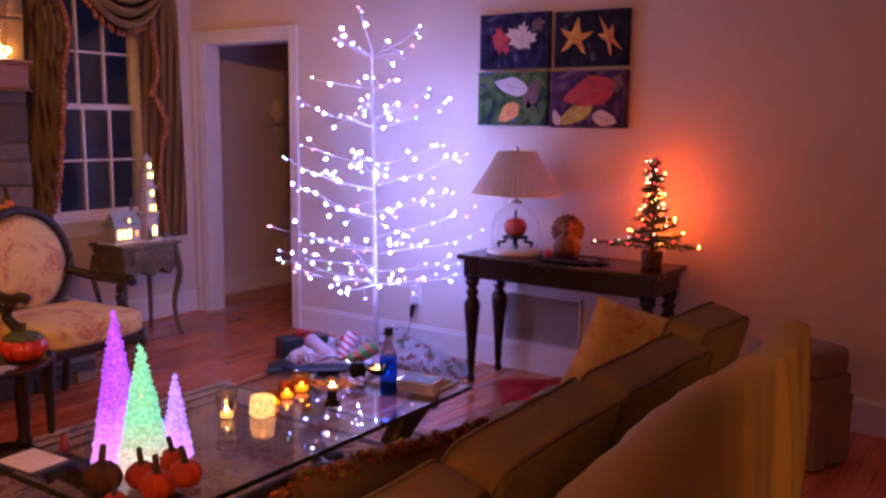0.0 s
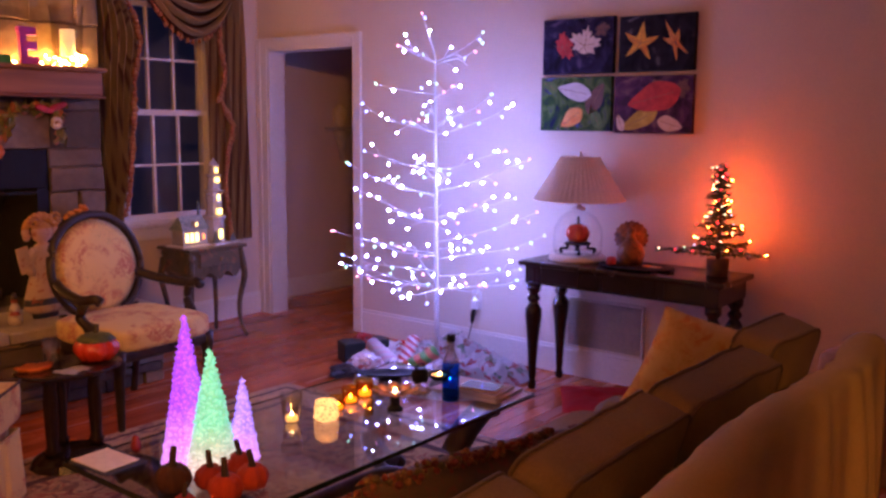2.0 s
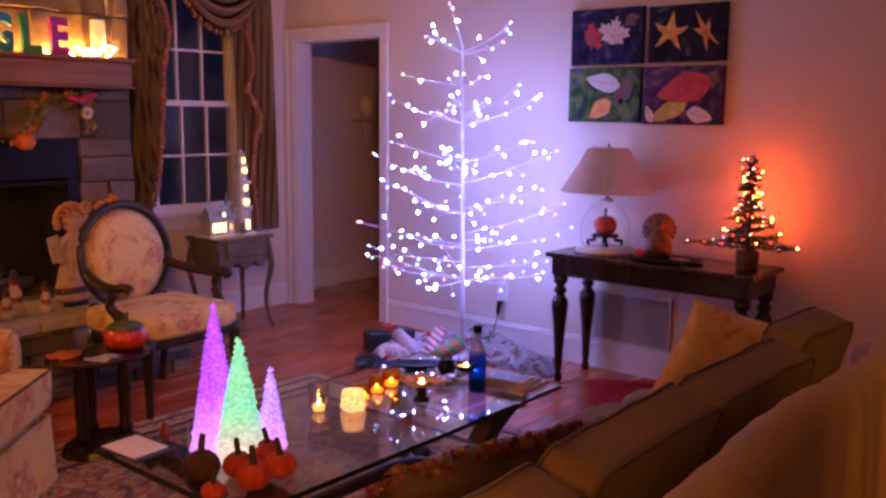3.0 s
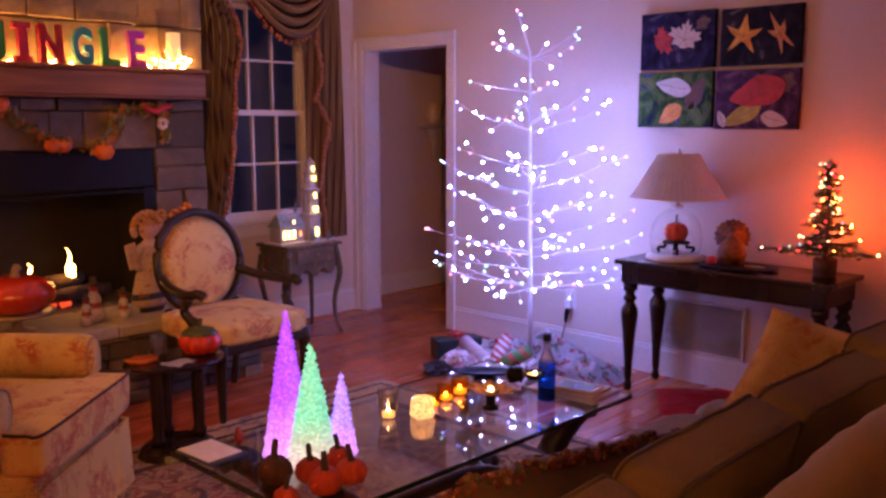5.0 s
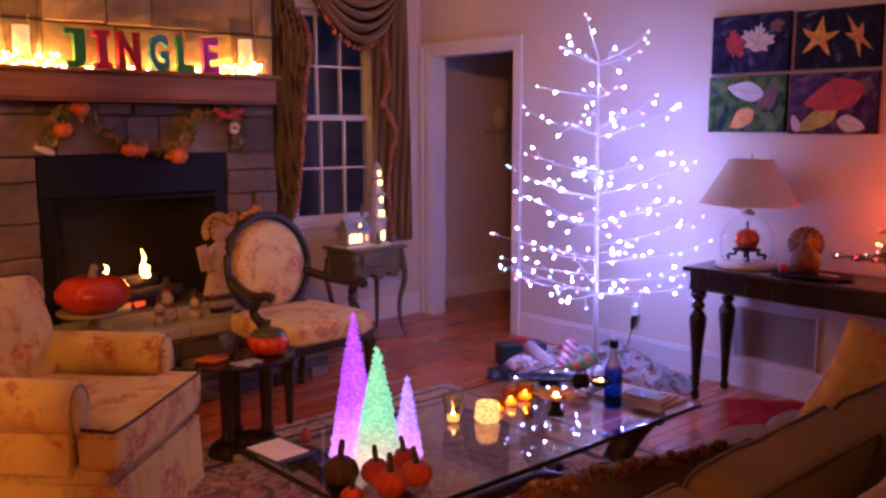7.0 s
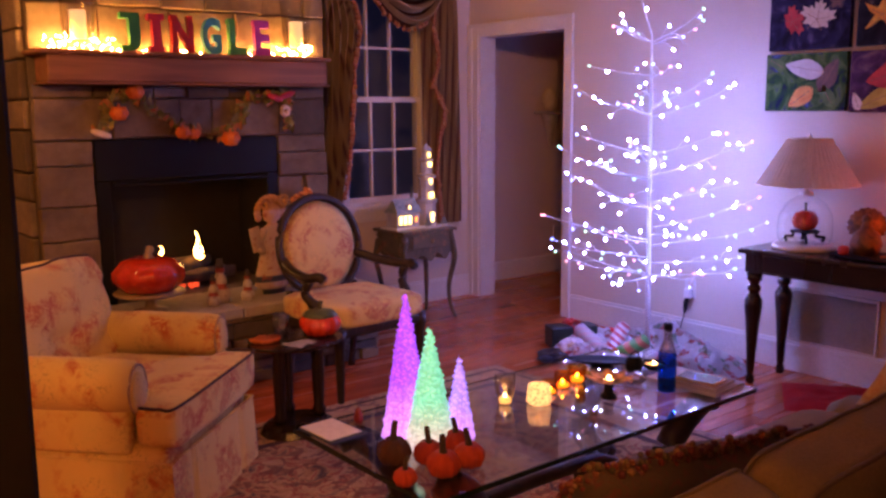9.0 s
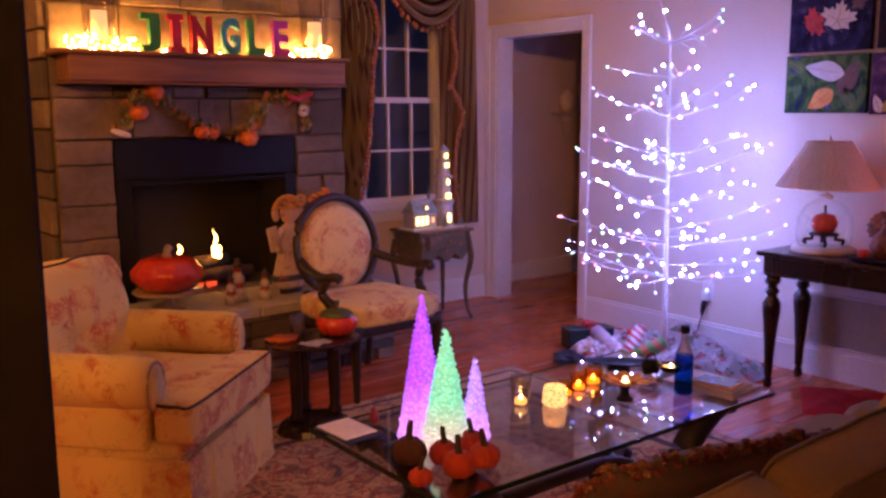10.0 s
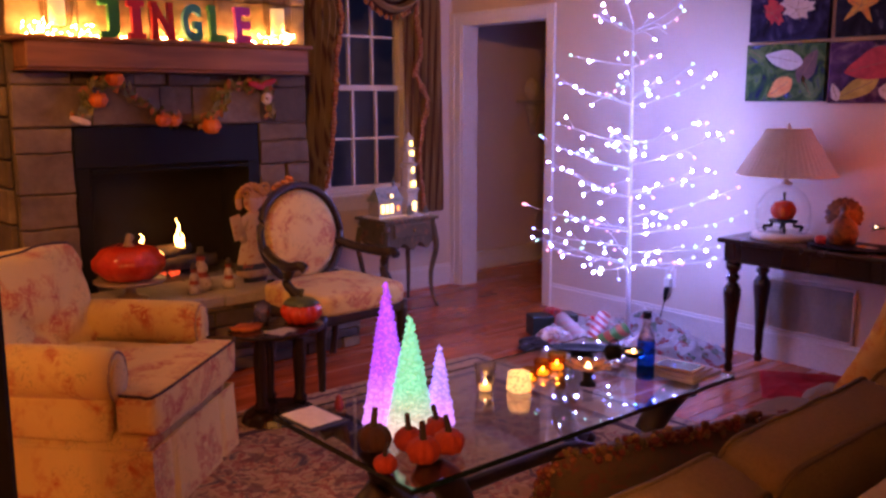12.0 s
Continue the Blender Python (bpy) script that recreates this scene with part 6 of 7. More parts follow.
part("handle", tube(curve_pts([(-0.03, 0, 0.058), (-0.022, 0, 0.078), (0.0, 0, 0.086), (0.022, 0, 0.078), (0.03, 0, 0.058)], 4), 0.003, 6), M_BLACK, pot, "", True)
bowl = thing("candle_bowl", Matrix.Translation((2.915, 2.265, TZ + 0.0005)), "low dark bowl with a burning candle", "candle", "candles on the glass")
part("dish", lathe([(0.025, 0), (0.040, 0.010), (0.046, 0.028), (0.043, 0.028), (0.036, 0.012), (0.0, 0.009)], 22), M_BLACK, bowl, "", True)
part("wax", lathe([(0.034, 0.0125), (0.036, 0.018), (0.0, 0.0175)], 16), M_LITWAX, bowl, "glowing soft wax", True)
part("flame", lathe([(0.0, 0.018), (0.006, 0.023), (0.005, 0.028), (0.0, 0.036)], 8), M_TEALIGHT, bowl, "burning flame", True)

# ---- hearth and mantel things ----
M_BIGPUMP = M_REDORANGE
cs = thing("cake_stand", Matrix.Translation((1.755, 4.60, HZ)), "tan pedestal stand on the hearth", "stand")
M_STAND = surface("tan_wood", (0.30, 0.2, 0.1), (0.4, 0.28, 0.15), 10, 0.45, 0, 0.1)
part("pedestal", lathe([(0.09, 0), (0.085, 0.008), (0.03, 0.02), (0.022, 0.06), (0.035, 0.088), (0.0, 0.089)], 20), M_STAND, cs, "", True)
part("plate", lathe([(0.0, 0.0892), (0.175, 0.090), (0.182, 0.097), (0.18, 0.104), (0.0, 0.100)], 32), M_STAND, cs, "", True)
big = pumpkin("ceramic_pumpkin", Matrix.Translation((1.755, 4.60, HZ + 0.1015)), 0.188, 0.185, M_BIGPUMP, "large glossy red-orange ceramic pumpkin on a stand", 11, 0.10, groove=0.05, stem_mat=M_STAND)


def snowman_paint():
    """White body with a red scarf and a dark hat, a little chipped."""
    m, nt, b = nodes_of("snowman_paint")
    tc, sep = nt.nodes.new("ShaderNodeTexCoord"), nt.nodes.new("ShaderNodeSeparateXYZ")
    nt.links.new(tc.outputs["Generated"], sep.inputs[0])
    white, red, dark = (0.50, 0.42, 0.36), (0.30, 0.04, 0.03), (0.05, 0.035, 0.03)
    col = ramp(nt, sep.outputs[2], [(0.0, white), (0.30, white), (0.33, red), (0.42, red), (0.45, white), (0.68, white), (0.70, red), (0.78, red), (0.81, dark), (1.0, dark)])
    col = mixc(nt, ramp(nt, noise_tex(nt, texco(nt), 40, 4), [(0.55, (0, 0, 0)), (0.68, (0.7, 0.7, 0.7))]), col, (0.16, 0.07, 0.05))
    nt.links.new(col, b.inputs["Base Color"])
    b.inputs["Roughness"].default_value = 0.6
    return m


M_SNOW = snowman_paint()
for x, y, s in ((2.06, 4.50, 0.68), (2.13, 4.56, 0.96), (2.27, 4.52, 0.68)):
    bm = lathe([(0.0, 0.0), (0.045, 0.0), (0.055, 0.035), (0.046, 0.075), (0.03, 0.09), (0.038, 0.115), (0.034, 0.145), (0.02, 0.16), (0.026, 0.175), (0.024, 0.20), (0.03, 0.205), (0.03, 0.212), (0.018, 0.214), (0.018, 0.245), (0.0, 0.247)], 16)
    for v in bm.verts:
        v.co = v.co * s
    ob = tagged(part("snowman_figurine", bm, M_SNOW, None, "small carved snowman figurine on the hearth", True), "", "figurine", "snowmen on the hearth")
    ob.location = (x, y, HZ)


def scarecrow_paint():
    """Painted wood: navy shoes and hem band, pale dress, straw-gold flowered hat."""
    m, nt, b = nodes_of("scarecrow_paint")
    vec = texco(nt)
    sep = nt.nodes.new("ShaderNodeSeparateXYZ")
    nt.links.new(vec, sep.inputs[0])
    pale, navy, straw, skin = (0.50, 0.36, 0.28), (0.03, 0.04, 0.07), (0.50, 0.24, 0.05), (0.55, 0.33, 0.22)
    r = ramp(nt, sep.outputs[2], [(0.0, navy), (0.025, navy), (0.03, pale), (0.07, pale), (0.075, navy), (0.105, navy), (0.11, pale), (0.385, pale), (0.39, skin), (0.47, skin), (0.48, straw), (1.0, straw)])
    r = mixc(nt, ramp(nt, noise_tex(nt, vec, 26, 4, 0.8), [(0.56, (0, 0, 0)), (0.66, (0.7, 0.7, 0.7))]), r, (0.30, 0.06, 0.04))
    nt.links.new(r, b.inputs["Base Color"])
    b.inputs["Roughness"].default_value = 0.6
    bump(nt, b, noise_tex(nt, vec, 90), 0.2, 0.003)
    return m


bm = lathe([(0.0, 0.0), (0.075, 0.0), (0.078, 0.03), (0.10, 0.034), (0.125, 0.05), (0.120, 0.10), (0.092, 0.20), (0.062, 0.29), (0.056, 0.33), (0.066, 0.355), (0.05, 0.385), (0.028, 0.40), (0.052, 0.42), (0.062, 0.455), (0.055, 0.49), (0.0, 0.52)], 24, squash=(1, 0.45))
# brim of petals round the head, with two blossoms on it
for k in range(13):
    a = radians(-20 + 18.5 * k)
    c, q = math.cos(a), math.sin(a)
    lathe([(0.0, -0.024), (0.020, -0.014), (0.026, 0.004), (0.014, 0.022), (0.0, 0.026)], 8, bm, (0.088 * c, 0.012, 0.462 + 0.075 * q), squash=(1, 0.5))
for cx, cz in ((-0.062, 0.515), (0.058, 0.525)):
    for k in range(10):
        c, q = math.cos(k * 0.628), math.sin(k * 0.628)
        lathe([(0.0, -0.010), (0.017, 0.0), (0.0, 0.010)], 6, bm, (cx + 0.030 * c, -0.035, cz + 0.030 * q), squash=(1, 0.5))
    lathe([(0.0, -0.016), (0.016, 0.0), (0.0, 0.016)], 8, bm, (cx, -0.045, cz))
for sx in (-1, 1):
    tube(curve_pts([(sx * 0.05, 0, 0.365), (sx * 0.095, -0.015, 0.31), (sx * 0.10, -0.045, 0.25), (sx * 0.135, -0.055, 0.27)], 3), [0.022, 0.023, 0.023, 0.022, 0.021, 0.020, 0.018, 0.017, 0.016, 0.014], 8, bm)
# small board held up at the side
moved_board = moved(boxed(-0.035, 0.035, -0.006, 0.006, -0.07, 0.07, 0.006, 2), pose(-0.145, -0.05, 0.325, 0, -12, 0))
copied = {v: bm.verts.new(v.co) for v in moved_board.verts}
for f in moved_board.faces:
    bm.faces.new([copied[v] for v in f.verts])
moved_board.free()
ob = tagged(part("scarecrow_figure", bm, scarecrow_paint(), None, "painted wooden scarecrow figure with a sunflower hat", True), "", "figurine")
ob.matrix_world = pose(2.475, 4.60, HZ, 0, 0, 8)
pumpkin("pumpkin", Matrix.Translation((2.83, 4.62, HZ + 0.0)), 0.09, 0.13, M_FELT, "orange pumpkin on the hearth", 8, 0.3)
bk = thing("planter", Matrix.Translation((2.80, 4.76, HZ)), "tall dark planter with dried orange flowers", "planter")
part("pot", lathe([(0.06, 0), (0.07, 0.02), (0.085, 0.46), (0.078, 0.46), (0.0, 0.44)], 18), M_BLACK, bk, "", True)
rnd = random.Random(8)
bm = bmesh.new()
for k in range(60):
    a, r = rnd.uniform(0, 6.28), rnd.uniform(0, 0.11)
    c = Vector((r * math.cos(a), 0.6 * r * math.sin(a), 0.485 + rnd.uniform(0, 0.09) * (1 - r / 0.14)))
    lathe([(0.0, -0.012), (0.018, 0.0), (0.0, 0.014)], 6, bm, c)
tagged(part("flowers", bm, L_ORANGE, bk, "dried orange flowers"), "", "", "", "stuff")

# garland under the mantel
M_GLEAF = surface("garland_leaf", (0.14, 0.17, 0.06), (0.38, 0.28, 0.10), 25, 0.8, 0, 0.1)
M_GLEAF2 = surface("garland_leaf_rust", (0.42, 0.10, 0.05), (0.5, 0.26, 0.12), 25, 0.8, 0, 0.1)
M_GPUMP = surface("garland_pumpkin", (0.66, 0.13, 0.02), (0.8, 0.22, 0.04), 14, 0.5, 0, 0.1)
gar = thing("autumn_garland", Matrix.Translation((-0.088, 4.815, 0)), "autumn leaf garland with small pumpkins on the fireplace", "garland")
line = curve_pts([(1.70, 0, 1.35), (1.75, 0, 1.43), (1.785, 0, 1.50), (1.866, 0, 1.562), (1.973, 0, 1.49), (2.106, 0, 1.385), (2.24, 0, 1.333), (2.39, 0, 1.333), (2.48, 0, 1.405), (2.53, 0, 1.49), (2.656, 0, 1.528), (2.80, 0, 1.548), (2.80, 0, 1.47), (2.82, 0, 1.357)], 8)
part("vine", tube(line, 0.006, 6), M_POT, gar, "", True)
for mat, words, n in ((M_GLEAF, "green and brown cloth leaves", 230), (M_GLEAF2, "rust cloth leaves", 70)):
    bm = bmesh.new()
    for k in range(n):
        p = rnd.choice(line) + Vector((rnd.uniform(-0.035, 0.035), rnd.uniform(-0.04, 0.015), rnd.uniform(-0.035, 0.035)))
        m = pose(*p, rnd.uniform(0, 360), rnd.uniform(0, 360), rnd.uniform(0, 360))
        s = rnd.uniform(0.022, 0.042)
        v = [bm.verts.new(m @ Vector(q)) for q in ((-s, 0, 0), (-0.2 * s, 0.55 * s, 0.15 * s), (s, 0, 0), (-0.2 * s, -0.55 * s, 0.15 * s))]
        bm.faces.new((v[0], v[1], v[2]))
        bm.faces.new((v[0], v[2], v[3]))
    tagged(part("leaves", bm, mat, gar, words), "", "", "", "stuff")
for x, z, r in ((1.89, 1.557, 0.052), (1.80, 1.448, 0.052), (2.14, 1.340, 0.046), (2.20, 1.335, 0.040), (2.416, 1.303, 0.058)):
    bm = lathe([(0.0, -0.75 * r), (0.6 * r, -0.65 * r), (r, 0), (0.7 * r, 0.65 * r), (0.1 * r, 0.6 * r), (0.12 * r, 0.95 * r), (0.0, 0.96 * r)], 40, lobes=8, depth=0.12, at=(x, -0.045, z))
    part("small_pumpkin", bm, M_GPUMP, gar, "small orange pumpkin", True)
part("apple_slice", tube([(2.765 + 0.022 * math.cos(a), -0.05, 1.455 + 0.022 * math.sin(a)) for a in [0.35 * k for k in range(19)]], 0.014, 8), L_PALE, gar, "dried apple ring", True)
for x, z, sgn in ((2.70, 1.53, 1), (2.78, 1.545, -1), (1.70, 1.345, 1)):
    bm = puffy(0.11, 0.02, 0.035, 0.8, 4, at=(0, 0, 0))
    part("bow", moved(bm, pose(x, -0.05, z, 0, 18 * sgn, 0)), L_PALE if x < 2 else L_RED, gar, "cloth bow", True)

# letters
MZ = 1.757


def felt_colour(name, c):
    return surface(name, c, tuple(min(1, 1.3 * q) for q in c), 20, 0.8, 0, 0.3, 160)


for ch, x, w, c, words in (("J", 1.772, 0.115, (0.02, 0.16, 0.05), "dark green"), ("I", 1.912, 0.105, (0.42, 0.02, 0.06), "crimson"), ("N", 2.053, 0.125, (0.32, 0.012, 0.025), "dark red"),
                           ("G", 2.215, 0.115, (0.03, 0.22, 0.28), "teal"), ("L", 2.366, 0.105, (0.03, 0.2, 0.07), "green"), ("E", 2.517, 0.10, (0.30, 0.03, 0.30), "purple")):
    fc = bpy.data.curves.new("letter", "FONT")
    fc.body, fc.size, fc.extrude, fc.offset, fc.bevel_depth = ch, 0.262, 0.016, 0.008, 0.002
    fc.align_x = "CENTER"
    tmp = bpy.data.objects.new("letter", fc)
    scene.collection.objects.link(tmp)
    me = bpy.data.meshes.new_from_object(tmp.evaluated_get(bpy.context.evaluated_depsgraph_get()))
    bpy.data.objects.remove(tmp)
    bm = bmesh.new()
    bm.from_mesh(me)
    bpy.data.meshes.remove(me)
    lo, hi = min(v.co.x for v in bm.verts), max(v.co.x for v in bm.verts)
    zb = min(v.co.y for v in bm.verts)
    zt = max(v.co.y for v in bm.verts)
    for v in bm.verts:
        v.co = Vector(((v.co.x - (lo + hi) / 2) * min(1.3, w * 0.92 / (hi - lo)) if ch != "I" else v.co.x - (lo + hi) / 2, v.co.z, (v.co.y - zb) * 0.196 / (zt - zb)))
    # slab serifs
    if ch in "JI":
        box(bm, -w * 0.42, w * 0.42, -0.0175, 0.0175, 0.166, 0.197, 0.003)
    if ch in "I":
        box(bm, -w * 0.42, w * 0.42, -0.0175, 0.0175, 0.0, 0.031, 0.003)
    if ch in "LEN":
        box(bm, -w * 0.52, -w * 0.2, -0.0172, 0.0172, 0.168, 0.1965, 0.003)
    if ch in "LEN":
        box(bm, -w * 0.52, -w * 0.2, -0.0172, 0.0172, 0.0, 0.028, 0.003)
    ob = tagged(part("letter", bm, felt_colour("letter_" + ch, c), None, words + " standing letter " + ch + " on the mantel"), "", "letter", "letters on the mantel")
    ob.matrix_world = pose(x, 4.715, MZ, -4, 0, 0)

# candles in glass, string of lights
M_HURRICANE = thin_glass("hurricane_glass", (0.92, 0.90, 0.87), 0.035)
# emission over the whole pillar, with no flame
M_PILLARWAX = glow("emissive_pillar_wax", (1.0, 0.66, 0.32), 0.85)
for x, y, h, gl in ((1.53, 4.75, 0.185, True), (2.755, 4.75, 0.195, True)):
    cd = thing("pillar_candle", Matrix.Translation((x, y, MZ)), "cream pillar candle in a tall glass hurricane", "candle", "candles on the mantel")
    part("glass_foot", lathe([(0.05, 0), (0.048, 0.004), (0.012, 0.012), (0.012, 0.04), (0.06, 0.052), (0.062, 0.056), (0.0, 0.0565)], 20), M_GLASS, cd, "", True)
    wax = part("wax", lathe([(0.038, 0.057), (0.039, 0.057 + h * 0.75), (0.032, 0.057 + h * 0.755), (0.0, 0.05 + h * 0.75)], 20), M_PILLARWAX, cd, "glowing cream wax", True)
    part("wick", tube([(0, 0, 0.05 + h * 0.75), (0.001, 0, 0.065 + h * 0.75)], 0.0015, 5), M_BLACK, wax)
    part("hurricane", lathe([(0.066, 0.057), (0.080, 0.14), (0.082, 0.25), (0.092, 0.33), (0.0895, 0.33), (0.080, 0.25), (0.078, 0.14), (0.0645, 0.059)], 32), M_HURRICANE, cd, "clear glass chimney", True)
FAIRY = glow("fairy_light", (1.0, 0.42, 0.09), 2000)
bm = bmesh.new()
bmesh.ops.create_icosphere(bm, subdivisions=1, radius=0.0034)
fm = bpy.data.meshes.new("bulb")
bm.to_mesh(fm)
bm.free()
fm.materials.append(FAIRY)
fl = thing("string_lights", Matrix.Translation((0, 0, MZ)), "warm white string lights heaped along the mantel", "string lights")
rnd = random.Random(14)
wire = []
for k in range(240):
    u = k / 239
    x = 1.36 + 1.5 * u
    dense = 1.0 if u < 0.24 or u > 0.86 else 0.25
    p = Vector((x + rnd.uniform(-0.02, 0.02), (4.79 + rnd.uniform(-0.085, 0.035)) if dense > 0.5 else 4.805 + rnd.uniform(0, 0.025), 0.008 + rnd.uniform(0, 0.06) * dense))
    wire.append(p)
    if rnd.random() < 0.04 + 0.50 * dense:
        ob = new("bulb", fm)
        ob.parent, ob.location = fl, p
part("wire", tube(wire, 0.0014, 4), M_PUMPGREEN, fl)

# ---- sofa pillows ----
# set on its edge: u along the top seam, v down the side seam
u, v = Vector((0.66, -0.70, -0.26)).normalized(), Vector((0.0, 0.42, -0.91)).normalized()
lay_of = Matrix((u, v, u.cross(v))).transposed().to_4x4()
pl = thing("throw_pillow", Matrix.Translation((2.735, 1.075, 0.705)) @ lay_of, "cream and gold floral throw pillow leaning in the sofa corner", "pillow")
part("cover", knife_pillow(0.42, 0.37, 0.13, 3), M_PILLOW, pl, "", True)
M_FPILLOW = floral("red_tapestry", (0.035, 0.016, 0.01), (0.055, 0.028, 0.016), (0.07, 0.007, 0.008), (0.09, 0.011, 0.011), (0.025, 0.018, 0.01), 30)
M_TASSEL, nt, bs = nodes_of("pillow_fringe")
gm = nt.nodes.new("ShaderNodeNewGeometry")
nt.links.new(ramp(nt, gm.outputs["Random Per Island"], [(0.0, (0.07, 0.010, 0.012)), (0.4, (0.12, 0.016, 0.014)), (0.6, (0.20, 0.11, 0.045)), (0.75, (0.05, 0.035, 0.015)), (1.0, (0.14, 0.035, 0.02))]), bs.inputs["Base Color"])
bs.inputs["Roughness"].default_value = 0.95
fp = thing("fringed_pillow", pose(1.745, 1.29, 0.535, 116, 0, -15), "dark red floral tapestry pillow with tufted fringe", "pillow")
part("cover", knife_pillow(0.68, 0.385, 0.17, 9), M_FPILLOW, fp, "", True)
rnd = random.Random(3)
bm = bmesh.new()
for k in range(120):
    a = 2 * math.pi * k / 120
    ca, sa = math.cos(a), math.sin(a)
    q = (abs(ca) ** 12 + abs(sa) ** 12) ** (1 / 12)
    p = Vector((0.335 * ca / q, 0.185 * sa / q, rnd.uniform(-0.01, 0.01)))
    for j in range(7):
        r = rnd.uniform(0.005, 0.011)
        lathe([(0.0, -r), (0.8 * r, -0.5 * r), (r, 0.2 * r), (0.5 * r, 0.9 * r), (0.0, r)], 6, bm, p + Vector((rnd.uniform(-0.014, 0.014), rnd.uniform(-0.014, 0.014), rnd.uniform(-0.014, 0.014))))
tagged(part("fringe", bm, M_TASSEL, fp, "tufted red and gold fringe", True), "", "", "", "stuff")

# ---- skirted stool, red bag ----
M_STOOL = floral("stool_chintz", (0.22, 0.13, 0.08), (0.27, 0.16, 0.10), (0.32, 0.10, 0.06), (0.36, 0.16, 0.10), (0.2, 0.13, 0.06), 9)
sto = thing("skirted_stool", pose(4.155, 0.895, 0, 0, 0, -22), "faded floral upholstered stool with a pleated skirt", "stool")
part("cushion", puffy(0.30, 0.36, 0.13, 0.4, 8, 0.2, at=(0, 0, 0.45)), M_STOOL, sto, "", True)
part("band", boxed(-0.145, 0.145, -0.175, 0.175, 0.28, 0.395, 0.015, 2), M_STOOL, sto)
bm = bmesh.new()
lo, hi = [], []
cr = [(-0.15, -0.18), (0.15, -0.18), (0.15, 0.18), (-0.15, 0.18)]
for k in range(4):
    a, b = Vector((*cr[k], 0)), Vector((*cr[(k + 1) % 4], 0))
    for j in range(12):
        p = a.lerp(b, j / 12)
        o = p.normalized() * (0.018 if j % 6 not in (0, 5) else -0.004)
        lo.append(bm.verts.new(p + o + Vector((0, 0, 0.01))))
        hi.append(bm.verts.new(p + Vector((0, 0, 0.30))))
for k in range(len(lo)):
    j = (k + 1) % len(lo)
    bm.faces.new((lo[k], lo[j], hi[j], hi[k]))
bm.faces.new(hi)
part("skirt", bm, M_STOOL, sto, "box-pleated skirt")
M_REDBAG = surface("red_felt", (0.60, 0.012, 0.014), (0.72, 0.03, 0.025), 9, 0.9, 0, 0.3, 150)
bm = bmesh.new()
g = []
for j in range(25):
    row = []
    for i in range(25):
        u, v = i / 24 * 2 - 1, j / 24 * 2 - 1
        e = max(0, 1 - max(abs(u), abs(v)) ** 8)
        row.append(bm.verts.new((u * 0.235, v * 0.225, 0.004 + e * (0.022 + 0.016 * noise.noise((u * 3.3, v * 3.3, 1.7))))))
    g.append(row)
for j in range(24):
    for i in range(24):
        bm.faces.new((g[j][i], g[j][i + 1], g[j + 1][i + 1], g[j + 1][i]))
bmesh.ops.solidify(bm, geom=bm.faces, thickness=0.003)
ob = tagged(part("red_blanket", bm, M_REDBAG, None, "folded bright red felt blanket on the floor", True), "", "blanket")
ob.matrix_world = pose(4.29, 2.225, 0, 0, 0, 32)

# ---- under the twig tree ----
def quilted(name, cs):
    m, nt, b = nodes_of(name)
    vec = texco(nt)
    vo = nt.nodes.new("ShaderNodeTexVoronoi")
    vo.inputs["Scale"].default_value = 22
    nt.links.new(vec, vo.inputs["Vector"])
    sep = nt.nodes.new("ShaderNodeSeparateColor")
    nt.links.new(vo.outputs["Color"], sep.inputs[0])
    c = ramp(nt, sep.outputs[0], cs)
    c = mixc(nt, ramp(nt, noise_tex(nt, vec, 40, 4), [(0.45, (0, 0, 0)), (0.65, (0.7, 0.7, 0.7))]), c, (0.6, 0.56, 0.58))
    nt.links.new(c, b.inputs["Base Color"])
    b.inputs["Roughness"].default_value = 0.7
    bump(nt, b, noise_tex(nt, vec, 120), 0.2, 0.003)
    return m


M_SKIRT = quilted("tree_skirt_cloth", [(0.0, (0.62, 0.56, 0.58)), (0.5, (0.66, 0.60, 0.62)), (0.56, (0.46, 0.05, 0.06)), (0.70, (0.5, 0.08, 0.08)), (0.74, (0.10, 0.20, 0.08)), (0.86, (0.6, 0.55, 0.56))])
bm = bmesh.new()
rings = []
for j in range(29):
    r = 0.17 + 0.32 * j / 28
    ring = []
    for i in range(120):
        a = 2 * math.pi * i / 120
        wob = noise.noise((2.2 * math.cos(a), 2.2 * math.sin(a), r * 7))
        rr = r * (1 + 0.16 * noise.noise((math.cos(a) * 1.5, math.sin(a) * 1.5, 0.5)))
        z = 0.025 + (0.095 * max(0, 0.5 + wob) + 0.075 * abs(noise.noise((7 * math.cos(a), 7 * math.sin(a), r * 22)))) * math.sin(math.pi * (0.15 + 0.8 * j / 28))
        ring.append(bm.verts.new((min(rr * math.cos(a), 0.44), rr * 1.15 * math.sin(a), max(0.004, z if j < 28 else 0.004))))
    rings.append(ring)
for a, b in zip(rings, rings[1:]):
    for k in range(120):
        bm.faces.new((a[k], a[(k + 1) % 120], b[(k + 1) % 120], b[k]))
bmesh.ops.solidify(bm, geom=bm.faces, thickness=0.004)
ob = tagged(part("tree_skirt", bm, M_SKIRT, None, "crumpled white, red and green printed tree skirt", True), "", "tree skirt")
ob.location = (4.15, 3.24, 0)
M_GIFTBLACK = surface("dark_green_box", (0.012, 0.022, 0.022), (0.025, 0.04, 0.04), 8, 0.4, 0, 0.05)
M_BOWRED = surface("red_ribbon", (0.5, 0.02, 0.025), (0.62, 0.05, 0.04), 12, 0.4, 0, 0.05)


